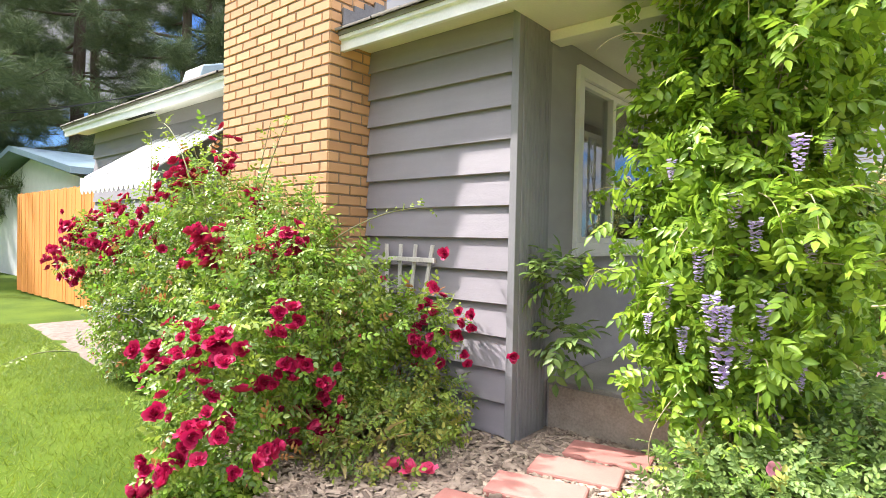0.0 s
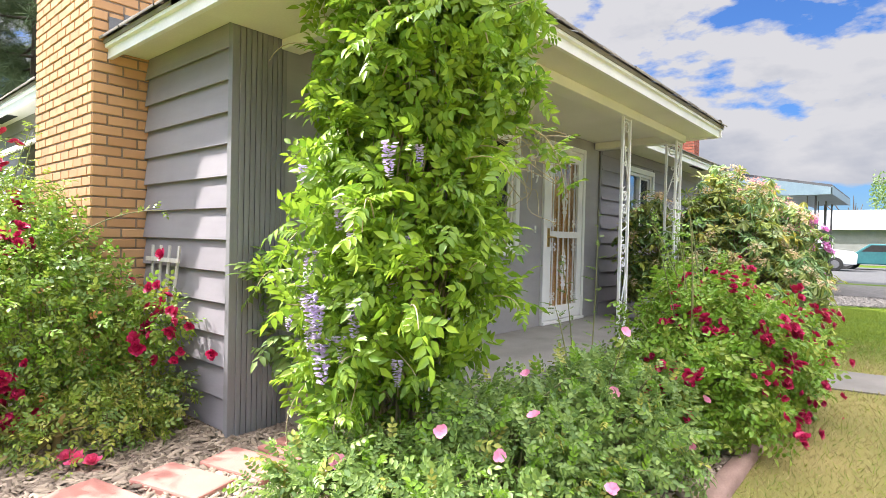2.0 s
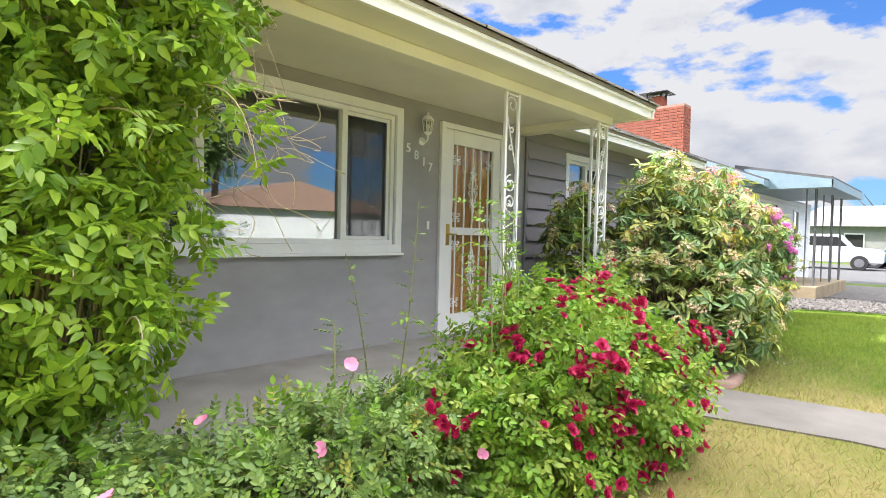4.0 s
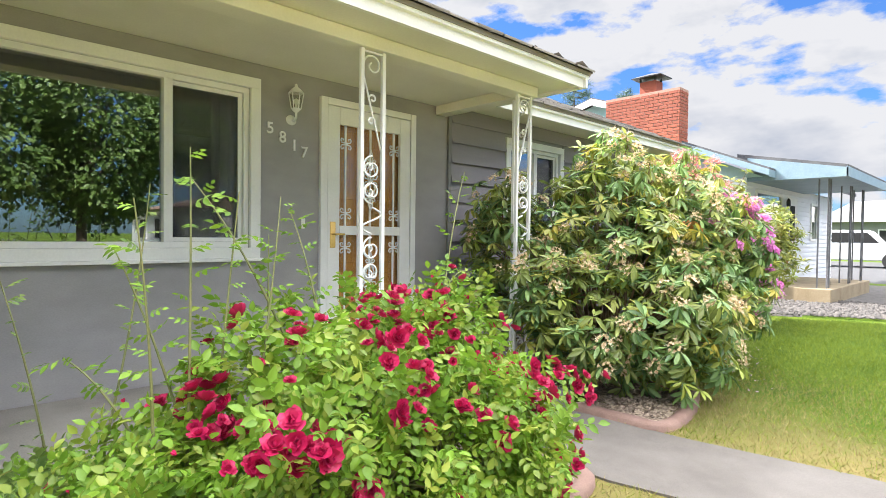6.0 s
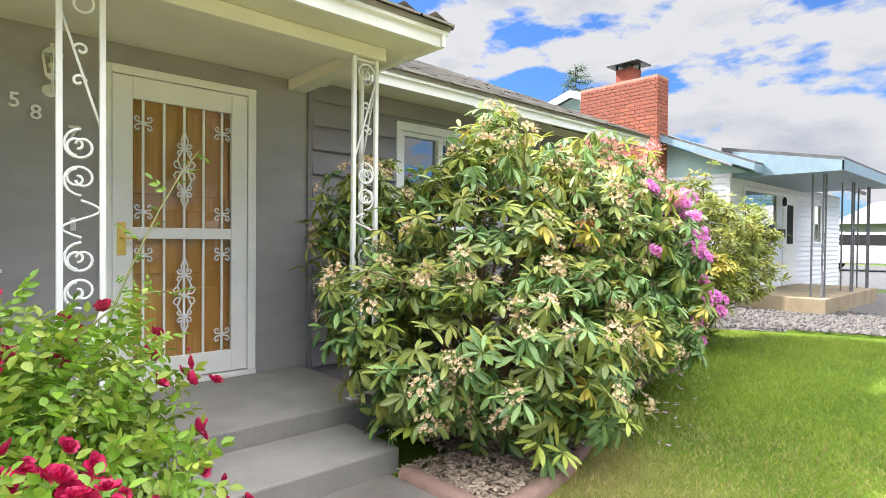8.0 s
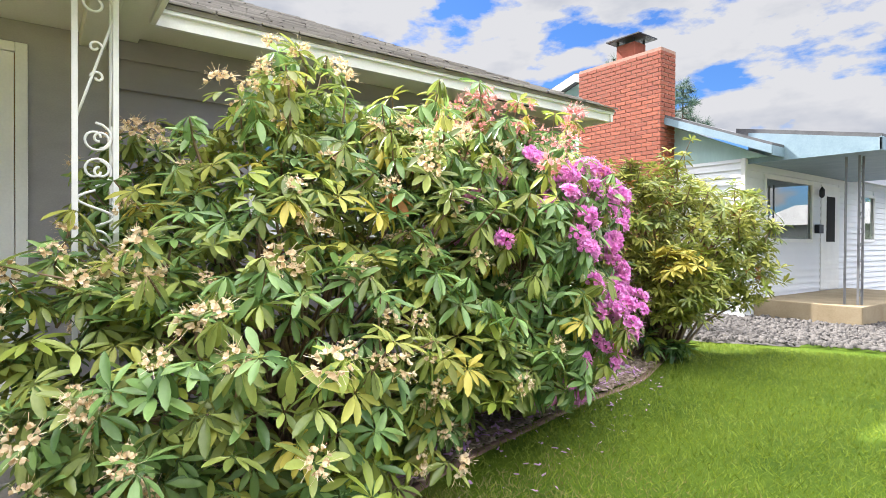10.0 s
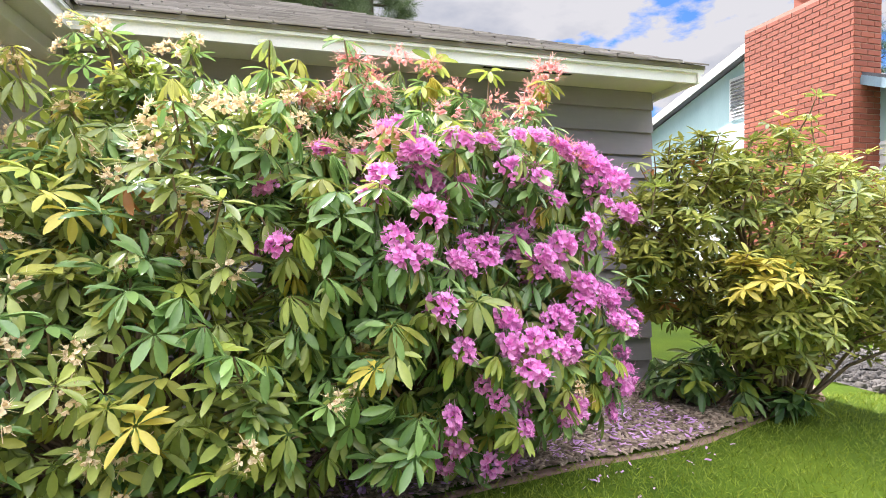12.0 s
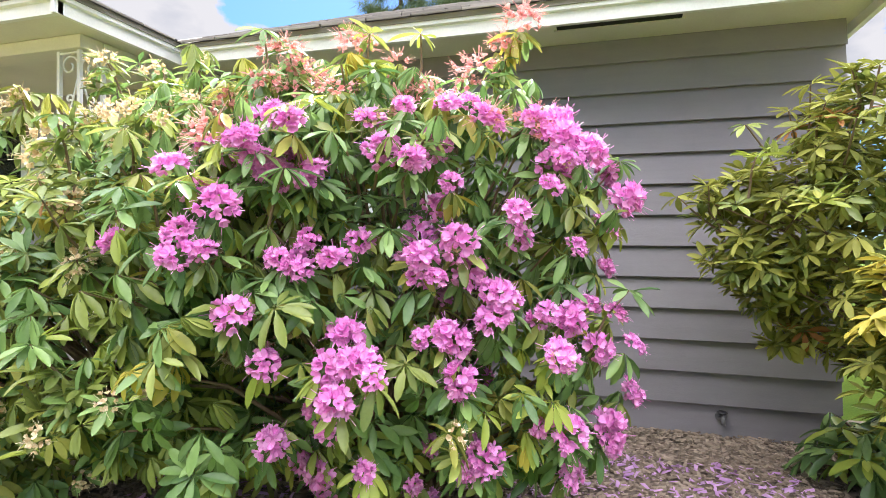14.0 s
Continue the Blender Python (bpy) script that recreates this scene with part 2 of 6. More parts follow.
L_RUGOSA = mat("wild_rose_leaf", (0.10, 0.19, 0.055), (0.32, 0.43, 0.105), 0.5, 3, 60, 0.05, island=True, translucent=0.36, c3=(0.42, 0.48, 0.12))
L_WIST = mat("wisteria_leaf", (0.085, 0.20, 0.016), (0.40, 0.56, 0.05), 0.42, 3, 60, 0.05, island=True, translucent=0.42, c3=(0.52, 0.64, 0.09))
L_PINE = mat("pine_needle", (0.05, 0.09, 0.038), (0.17, 0.22, 0.085), 0.6, 2, 40, 0.0, island=True, translucent=0.1)
L_SPRUCE = mat("spruce_needle", (0.05, 0.10, 0.075), (0.14, 0.21, 0.16), 0.6, 2, 40, 0.0, island=True, translucent=0.1)
L_TREE = mat("tree_leaf", (0.06, 0.12, 0.03), (0.19, 0.29, 0.07), 0.5, 2, 40, 0.0, island=True, translucent=0.25)
L_GRASS = mat("grass_blade", (0.07, 0.13, 0.006), (0.33, 0.40, 0.04), 0.6, 0.7, 9, 0.0, island=True, translucent=0.3)
L_DRY = mat("dry_blade", (0.20, 0.165, 0.06), (0.50, 0.40, 0.18), 0.6, 0.7, 9, 0.0, island=True, translucent=0.2)
P_RED = mat("crimson_petal", (0.30, 0.004, 0.04), (0.60, 0.015, 0.115), 0.5, 20, 90, 0.05, island=True, translucent=0.2)
P_PINK = mat("pale_pink_petal", (0.78, 0.20, 0.40), (0.90, 0.38, 0.54), 0.5, 20, 90, 0.05, island=True, translucent=0.3)
P_MAG = mat("magenta_petal", (0.76, 0.18, 0.60), (0.95, 0.52, 0.85), 0.5, 20, 90, 0.05, island=True, translucent=0.3)
P_SALMON = mat("salmon_petal", (0.70, 0.26, 0.28), (0.88, 0.50, 0.44), 0.55, 20, 90, 0.05, island=True, translucent=0.25)
P_CREAM = mat("withered_petal", (0.62, 0.40, 0.20), (0.92, 0.82, 0.62), 0.7, 20, 90, 0.05, island=True, translucent=0.25)
P_LILAC = mat("lilac_petal", (0.58, 0.45, 0.78), (0.86, 0.77, 0.93), 0.5, 20, 90, 0.05, island=True, translucent=0.3)


# ---- mesh helpers ----
class Build:
    """Collects vertices and faces for one mesh."""

    def __init__(self):
        self.v, self.f = [], []

    def add(self, verts, faces):
        k = len(self.v)
        self.v += [tuple(p) for p in verts]
        self.f += [tuple(i + k for i in f) for f in faces]
        return self

    def box(self, x0, x1, y0, y1, z0, z1):
        return self.add([(x0, y0, z0), (x1, y0, z0), (x1, y1, z0), (x0, y1, z0), (x0, y0, z1), (x1, y0, z1), (x1, y1, z1), (x0, y1, z1)],
                        [(0, 3, 2, 1), (4, 5, 6, 7), (0, 1, 5, 4), (1, 2, 6, 5), (2, 3, 7, 6), (3, 0, 4, 7)])

    def prism(self, profile, a, b):
        """A profile of 3D points swept from offset a to offset b."""
        n = len(profile)
        a, b = Vector(a), Vector(b)
        p = [Vector(q) for q in profile]
        self.add([q + a for q in p] + [q + b for q in p],
                 [tuple(range(n))[::-1], tuple(range(n, 2 * n))] + [(i, (i + 1) % n, n + (i + 1) % n, n + i) for i in range(n)])
        return self

    def tube(self, pts, radii, sides=6, cap=True):
        pts = [Vector(p) for p in pts]
        if not hasattr(radii, "__len__"):
            radii = [radii] * len(pts)
        k = len(self.v)
        u = None
        for i, p in enumerate(pts):
            d = (pts[min(i + 1, len(pts) - 1)] - pts[max(i - 1, 0)])
            d = d.normalized() if d.length > 1e-9 else Vector((0, 0, 1))
            if u is None:
                u = d.orthogonal().normalized()
            u = (u - d * u.dot(d))
            u = u.normalized() if u.length > 1e-6 else d.orthogonal().normalized()
            w = d.cross(u)
            for j in range(sides):
                a = 2 * math.pi * j / sides
                self.v.append(tuple(p + (u * math.cos(a) + w * math.sin(a)) * radii[i]))
        for i in range(len(pts) - 1):
            for j in range(sides):
                a, b = k + i * sides + j, k + i * sides + (j + 1) % sides
                self.f.append((a, b, b + sides, a + sides))
        if cap:
            self.f.append(tuple(k + j for j in range(sides))[::-1])
            self.f.append(tuple(k + (len(pts) - 1) * sides + j for j in range(sides)))
        return self

    def turned(self, rings, sides=12, centre=(0, 0, 0)):
        """A turned shape: rings of (radius, z)."""
        c = Vector(centre)
        k = len(self.v)
        for r, z in rings:
            for j in range(sides):
                a = 2 * math.pi * j / sides
                self.v.append((c.x + r * math.cos(a), c.y + r * math.sin(a), c.z + z))
        for i in range(len(rings) - 1):
            for j in range(sides):
                a, b = k + i * sides + j, k + i * sides + (j + 1) % sides
                self.f.append((a, b, b + sides, a + sides))
        self.f.append(tuple(k + j for j in range(sides))[::-1])
        self.f.append(tuple(k + (len(rings) - 1) * sides + j for j in range(sides)))
        return self


def join(ob, parent):
    """Makes ob a part of parent without moving it in the world."""
    ob.parent = parent
    if not parent.parent:
        ob.matrix_parent_inverse = Matrix.Translation(parent.location).inverted()


def part(name, b, material, parent=None, label="", bevel=0.0, smooth=False, kind=""):
    me = bpy.data.meshes.new(name)
    me.from_pydata(b.v, [], b.f)
    me.materials.append(material)
    if smooth:
        me.polygons.foreach_set("use_smooth", [True] * len(me.polygons))
    me.update()
    ob = new(name, me)
    if parent:
        join(ob, parent)
    if bevel:
        md = ob.modifiers.new("edge", "BEVEL")
        md.width, md.segments, md.limit_method = bevel, 2, "ANGLE"
    return tagged(ob, label, "", "", kind)


def box_part(name, dims, material, parent=None, label="", bevel=0.004):
    return part(name, Build().box(*dims), material, parent, label, bevel)


def thing(name, at, label, category, group="", kind=""):
    ob = new(name)
    ob.location = at
    ob.empty_display_size = 0.1
    return tagged(ob, label, category, group, kind)


def shared(name, me, parent, m):
    ob = new(name, me)
    join(ob, parent)
    ob.matrix_basis = m
    return ob


def big_mesh(name, verts, faces, material, parent=None, label="", kind="", smooth=False):
    """A mesh from numpy arrays: verts (n, 3), faces (m, k) all with k corners."""
    me = bpy.data.meshes.new(name)
    verts, faces = np.asarray(verts, dtype=np.float32), np.asarray(faces, dtype=np.int32)
    me.vertices.add(len(verts))
    me.vertices.foreach_set("co", verts.ravel())
    k = faces.shape[1]
    me.loops.add(faces.size)
    me.loops.foreach_set("vertex_index", faces.ravel())
    me.polygons.add(len(faces))
    me.polygons.foreach_set("loop_start", np.arange(0, faces.size, k, dtype=np.int32))
    if smooth:
        me.polygons.foreach_set("use_smooth", np.ones(len(faces), dtype=bool))
    me.update(calc_edges=True)
    me.validate()
    me.materials.append(material)
    ob = new(name, me)
    if parent:
        join(ob, parent)
    return tagged(ob, label, "", "", kind)


def gz(y):
    """The ground's height along the house."""
    t = min(max((y - 3.0) / 4.5, 0.0), 1.0)
    return 0.035 + 0.095 * t * t * (3 - 2 * t)


# ---- the house: plan ----
FX, SY, NY, BX = -1.85, 2.94, 12.37, -8.7      # front, south, north and back faces
WZ = 2.62                                       # soffit height
SLAB = 0.37                                     # porch floor
WIN = (3.72, 6.02, 1.255, 2.40)                  # front window: y0, y1, z0, z1
DOOR = (6.60, 7.58, SLAB, 2.45)
WIN2 = (8.88, 9.95, 1.35, 2.43)


def wall_with_holes(name, axis, at, thick, a0, a1, z0, z1, holes, material):
    """A wall along x or y with openings that go right through it. holes: (a0, a1, z0, z1)."""
    b = Build()
    cuts = sorted({a0, a1, *[h[0] for h in holes], *[h[1] for h in holes]})
    for c0, c1 in zip(cuts, cuts[1:]):
        hole = next((h for h in holes if h[0] <= c0 and h[1] >= c1), None)
        spans = [(z0, z1)] if not hole else [(z0, hole[2]), (hole[3], z1)]
        for s0, s1 in spans:
            if s1 - s0 > 1e-4:
                if axis == "y":
                    b.box(at - thick, at, c0, c1, s0, s1)
                else:
                    b.box(c0, c1, at, at + thick, s0, s1)
    return tagged(part(name, b, material), "", "wall", "", "structure")


wall_front = wall_with_holes("wall_front", "y", FX - 0.004, 0.16, SY + 0.17, NY, 0.0, WZ + 0.017, [WIN, DOOR, WIN2], GREY)
tagged(wall_front, "smooth grey painted front wall of the house")
wall_south = wall_with_holes("wall_south", "x", SY + 0.01, 0.16, BX, FX - 0.02, 0.0, WZ, [], GREY)
tagged(wall_south, "grey lap-sided end wall beside the chimney")
wall_north = wall_with_holes("wall_north", "x", NY - 0.17, 0.16, BX, FX - 0.17, 0.0, WZ, [], GREY)
tagged(wall_north, "grey end wall of the house")
wall_back = tagged(part("wall_back", Build().box(BX, BX + 0.16, SY + 0.18, NY - 0.18, 0, WZ), GREY), "plain grey back wall of the house", "wall", "", "structure")
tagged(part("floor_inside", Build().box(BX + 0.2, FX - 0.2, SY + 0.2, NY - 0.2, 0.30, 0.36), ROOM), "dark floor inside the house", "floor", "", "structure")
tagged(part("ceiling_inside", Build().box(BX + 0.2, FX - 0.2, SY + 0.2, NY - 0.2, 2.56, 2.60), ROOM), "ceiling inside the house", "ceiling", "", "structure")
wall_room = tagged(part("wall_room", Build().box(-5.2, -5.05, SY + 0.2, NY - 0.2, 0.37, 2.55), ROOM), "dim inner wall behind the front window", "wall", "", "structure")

# corner trim of the end wall: vertical grooved board
trim = Build()
trim.box(FX - 0.05, FX + 0.0, SY - 0.03, SY + 0.02, 0.02, WZ)
for i in range(9):
    trim.box(FX - 0.015, FX + 0.006, SY + 0.022 + i * 0.037, SY + 0.022 + i * 0.037 + 0.032, 0.02, WZ)
tagged(part("trim", trim, GREY_TRIM, bevel=0.003), "grey vertical grooved corner boards", "trim", "", "structure")

# ---- roof ----
EV = 2.59                                      # underside of the fascia
PITCH = 0.46
E_S, E_F, E_N, E_B = 2.66, -1.36, 12.46, -9.0  # eave lines: south, front, north, back
P_F, P_N = -0.45, 8.19                          # porch eave: front and north end


def fascia_run(b, p, q, n, z0=EV - 0.03, h=0.125):
    """A fascia board with a crown strip from p to q, n pointing outwards."""
    p, q, n = Vector((*p, 0)), Vector((*q, 0)), Vector((*n, 0))
    prof = [(-0.03, z0), (0, z0), (0, z0 + h * 0.55), (0.022, z0 + h * 0.6), (0.022, z0 + h), (-0.03, z0 + h)]
    b.prism([tuple(p + n * o + Vector((0, 0, z))) for o, z in prof], (0, 0, 0), q - p)


fas = Build()
fascia_run(fas, (E_B, E_S), (P_F + 0.023, E_S), (0, -1), EV - 0.032)
fascia_run(fas, (P_F, E_S), (P_F, P_N), (1, 0))
fascia_run(fas, (P_F + 0.023, P_N), (E_F, P_N), (0, 1), EV - 0.032)
fascia_run(fas, (E_F, P_N), (E_F, E_N), (1, 0))
fascia_run(fas, (E_F + 0.023, E_N), (E_B, E_N), (0, 1), EV - 0.032)
tagged(part("trim_fascia", fas, WHITE), "white painted fascia boards along the eaves", "trim", "", "structure")

for sx0, sx1, sy0, sy1, sz in ((E_B, FX + 0.002, E_S + 0.03, SY - 0.003, WZ), (FX + 0.004, P_F - 0.03, E_S + 0.03, P_N - 0.03, WZ - 0.035), (FX - 0.002, E_F - 0.03, P_N - 0.02, E_N - 0.03, WZ - 0.005), (E_B, FX - 0.004, NY + 0.003, E_N - 0.03, WZ)):
    tagged(part("ceiling_soffit", Build().box(sx0, sx1, sy0, sy1, sz, sz + 0.03), CREAM), "cream painted soffit and porch ceiling", "ceiling", "", "structure")

vents = thing("soffit_vent", (-1.52, 11.13, WZ - 0.015), "dark slotted vent strip set in the soffit", "vent")
box_part("backing", (-1.575, -1.465, 10.78, 11.48, WZ - 0.011, WZ - 0.0065), DARK, vents, bevel=0)
vf = Build()
for x in (-1.583, -1.457):
    vf.box(x - 0.008, x + 0.008, 10.76, 11.50, WZ - 0.017, WZ - 0.0055)
part("frame", vf, CREAM, vents)

# porch beam along the posts, and its returns to the wall
beam = Build()
beam.box(-0.92, -0.76, 3.24, 7.98, 2.50, WZ - 0.037)
beam.box(FX + 0.012, -0.925, 3.24, 3.38, 2.515, WZ - 0.037)
beam.box(FX + 0.012, -0.925, 7.84, 7.98, 2.50, WZ - 0.037)
tagged(part("trim_beam", beam, CREAM, bevel=0.006), "cream painted boxed porch beam", "trim", "", "structure")

ez = EV + 0.098
ridge_x = (E_F + E_B) / 2
run = E_F - ridge_x
rz = ez + PITCH * run
roof = Build()
roof.add([(E_F + 0.03, E_S - 0.03, ez), (E_F + 0.03, E_N + 0.03, ez), (E_B, E_N + 0.03, ez), (E_B, E_S - 0.03, ez),
          (ridge_x, E_S + run, rz), (ridge_x, E_N - run, rz),
          (E_F + 0.03, E_S - 0.03, ez - 0.03), (E_F + 0.03, E_N + 0.03, ez - 0.03), (E_B, E_N + 0.03, ez - 0.03), (E_B, E_S - 0.03, ez - 0.03)],
         [(0, 1, 5, 4), (1, 2, 5), (2, 3, 4, 5), (3, 0, 4), (9, 8, 7, 6), (0, 6, 7, 1), (1, 7, 8, 2), (2, 8, 9, 3), (3, 9, 6, 0)])
roof_main = tagged(part("roof", roof, SHINGLE), "low hipped roof of weathered grey-brown asphalt shingles", "roof", "", "structure")
# porch roof: a hip that runs out of the main slope
pr = Build()
k = 1.6
pz = ez + PITCH * k
pr.add([(P_F + 0.03, E_S - 0.03, ez), (P_F + 0.03, P_N + 0.03, ez), (P_F - k, P_N - k, pz + 0.02), (P_F - k, E_S + k, pz + 0.02),
        (E_F - 0.7, P_N + 0.03, ez), (E_F - 0.7, E_S - 0.03, ez), (E_F - 2.2, P_N - k, pz + 0.02), (E_F - 2.2, E_S + k, pz + 0.02),
        (P_F + 0.03, E_S - 0.03, ez - 0.03), (P_F + 0.03, P_N + 0.03, ez - 0.03), (E_F - 0.7, P_N + 0.03, ez - 0.03), (E_F - 0.7, E_S - 0.03, ez - 0.03)],
       [(0, 1, 2, 3), (1, 4, 6, 2), (5, 0, 3, 7), (3, 2, 6, 7), (0, 8, 9, 1), (1, 9, 10, 4), (0, 5, 11, 8), (8, 11, 10, 9)])
roof_porch = tagged(part("roof_porch", pr, SHINGLE), "shingled porch roof", "roof", "", "structure")


def shingle_rows(name, p, along, upslope, length, rows, parent, seed, trim_hip=(1.0, 1.0)):
    """Courses of single tabs laid up a slope; every tab is a thin wedge with an uneven end."""
    rng = np.random.default_rng(seed)
    p, along, upslope = np.array(p), np.array(along, float), np.array(upslope, float)
    nrm = np.cross(along, upslope); nrm /= np.linalg.norm(nrm)
    if nrm[2] < 0:
        nrm = -nrm
    v, f = [], []
    expo = 0.14
    for r in range(rows):
        s0, s1 = r * expo * trim_hip[0] * 0.93, length - r * expo * trim_hip[1] * 0.93
        s = s0 - (r % 2) * 0.15
        while s < s1:
            w = rng.uniform(0.24, 0.32)
            e = min(s + w - 0.008, s1)
            a = max(s, s0)
            if e - a > 0.03:
                lo, th = r * expo - rng.uniform(0, 0.02), 0.010 + rng.uniform(0, 0.010)
                base = [p + along * q + upslope * u for q, u in ((a, lo), (e, lo), (e, lo + expo * 1.2), (a, lo + expo * 1.2))]
                k = len(v)
                v += [base[0] + nrm * th, base[1] + nrm * th, base[2] + nrm * 0.003, base[3] + nrm * 0.003, base[0], base[1]]
                f += [(k, k + 1, k + 2, k + 3), (k + 4, k + 5, k + 1, k)]
            s += w
    return big_mesh(name, v, f, SHINGLE, parent, kind="stuff")


sl = np.array([-1, 0, PITCH]) / math.hypot(1, PITCH)
shingle_rows("shingles", (E_F + 0.05, P_N - 0.2, ez), (0, 1, 0), sl, E_N + 0.03 - P_N + 0.2, 26, roof_main, 3, (0.0, 1.0))
shingle_rows("shingles", (P_F + 0.05, E_S - 0.03, ez), (0, 1, 0), sl, P_N - E_S + 0.06, 10, roof_porch, 4)
shingle_rows("shingles", (P_F + 0.03, P_N + 0.045, ez), (-1, 0, 0), np.array([0, -1, PITCH]) / math.hypot(1, PITCH), 1.6, 8, roof_porch, 5, (1.0, 0.0))
shingle_rows("shingles", (E_B, E_S - 0.045, ez), (1, 0, 0), np.array([0, 1, PITCH]) / math.hypot(1, PITCH), P_F - E_B, 7, roof_main, 6, (0.0, 1.0))


# ---- porch ----
slab = thing("porch", (-1.3, 5.6, 0.0), "grey concrete porch slab with two steps, worn edges", "porch", "", "structure")
box_part("slab", (FX + 0.002, -0.72, 3.32, 7.97, 0.0, SLAB), CONC, slab, bevel=0.012)
box_part("end_face", (FX + 0.03, -0.725, 3.305, 3.318, 0.0, SLAB - 0.03), CONC_AGG, slab, "rough exposed-aggregate concrete end", bevel=0)
box_part("step", (-0.716, -0.20, 6.30, 7.68, 0.0, 0.262), CONC, slab, bevel=0.012)

ws = [(-0.196, 6.78), (0.6, 6.78), (1.4, 6.95), (2.6, 6.98), (5.5, 6.9), (9.0, 6.9)]
we = [(-0.196, 7.60), (0.6, 7.64), (1.5, 7.78), (2.6, 7.82), (5.5, 7.75), (9.0, 7.75)]
vv, ff = [], []
for (x0, y0), (x1, y1) in zip(ws, we):
    vv += [(x0, y0, gz(y0) + 0.012), (x1, y1, gz(y1) + 0.012), (x0, y0, gz(y0) - 0.1), (x1, y1, gz(y1) - 0.1)]
for i in range(len(ws) - 1):
    a, b_ = 4 * i, 4 * i + 4
    ff += [(a, b_, b_ + 1, a + 1), (a + 2, b_ + 2, b_, a), (a + 1, b_ + 1, b_ + 3, a + 3)]
ff += [(0, 1, 3, 2)]
tagged(part("pavement_path", Build().add(vv, ff), CONC_PATH), "pale concrete garden path to the steps", "path", "", "structure")


def spiral(cx, cz, r0, turns, start, sign, n=20):
    out = []
    for i in range(n + 1):
        t = i / n
        a = start + sign * turns * 2 * math.pi * t
        r = r0 * (1 - 0.72 * t)
        out.append((cx + r * math.cos(a), cz + r * math.sin(a)))
    return out


def scroll_panel(b, put, w, z0, z1):
    """The scrollwork between two bars: put(u, z) gives a point in space."""
    h = z1 - z0
    def curve(pts):
        b.tube([put(u, z) for u, z in pts], 0.0065, 5)
    c = w / 2
    for zc, flip in ((z0 + h * 0.955, 1), (z0 + h * 0.045, -1)):
        curve([(c + (u - c), z) for u, z in spiral(c, zc, c * 0.86, 1.15, math.pi, -flip)])
    for top, bot, flip in ((z0 + h * 0.93, z0 + h * 0.70, 1), (z0 + h * 0.30, z0 + h * 0.07, -1)):
        u0, u1 = (0.008, w - 0.008) if flip > 0 else (w - 0.008, 0.008)
        curve([(u0 + (u1 - u0) * t, top + (bot - top) * t) for t in (0, 0.25, 0.5, 0.75, 1)])
        for t, s in ((0.33, 1), (0.62, -1)):
            u, z = u0 + (u1 - u0) * t, top + (bot - top) * t
            r = c * 0.36
            curve([(min(max(q, 0.01), w - 0.01), y) for q, y in spiral(u + s * r * 0.9, z + r * 0.3, r, 0.95, math.pi if s > 0 else 0, -s)])
    for zc, s in ((z0 + h * 0.655, 1), (z0 + h * 0.585, -1), (z0 + h * 0.415, 1), (z0 + h * 0.345, -1)):
        curve(spiral(c, zc, c * 0.92, 1.2, math.pi / 2 * s, s))
        curve(spiral(c * 0.8, zc, c * 0.55, 1.0, -math.pi / 2 * s, -s, 14))
    curve([(c + c * 0.9 * math.sin(t * 6.283), z0 + h * (0.54 - 0.08 * t)) for t in [i / 12 for i in range(13)]])


def porch_post(corner, panels, label):
    """A wrought-iron porch post: square bars with scrollwork panels between them. panels: unit directions."""
    w, z0, z1 = 0.165, SLAB, 2.50
    x, y = corner
    post = thing("porch_post", (x, y, z0), label, "post", "porch posts")
    spots = [(x, y)] + [(x + d[0] * w, y + d[1] * w) for d in panels]
    for px, py in spots:
        box_part("bar", (px - 0.0125, px + 0.0125, py - 0.0125, py + 0.0125, z0, z1), IRON_WHITE, post, bevel=0.002)
        box_part("foot", (px - 0.03, px + 0.03, py - 0.03, py + 0.03, z0, z0 + 0.006), IRON_WHITE, post, bevel=0)
    for d in panels:
        b = Build()
        scroll_panel(b, lambda u, z: (x + d[0] * u, y + d[1] * u, z), w, z0 + 0.02, z1)
        part("scrollwork", b, IRON_WHITE, post, smooth=True)
        for z in (z0 + 0.02, z1 - 0.015):
            box_part("rail", (min(x, x + d[0] * w) - 0.008, max(x, x + d[0] * w) + 0.008, min(y, y + d[1] * w) - 0.008, max(y, y + d[1] * w) + 0.008, z - 0.006, z + 0.006), IRON_WHITE, post, bevel=0)
    return post


porch_post((-0.80, 6.25), [(0, 1)], "flat white wrought-iron porch post with scrollwork")
porch_post((-0.80, 7.93), [(0, -1), (-1, 0)], "white wrought-iron corner post with two scrollwork panels")

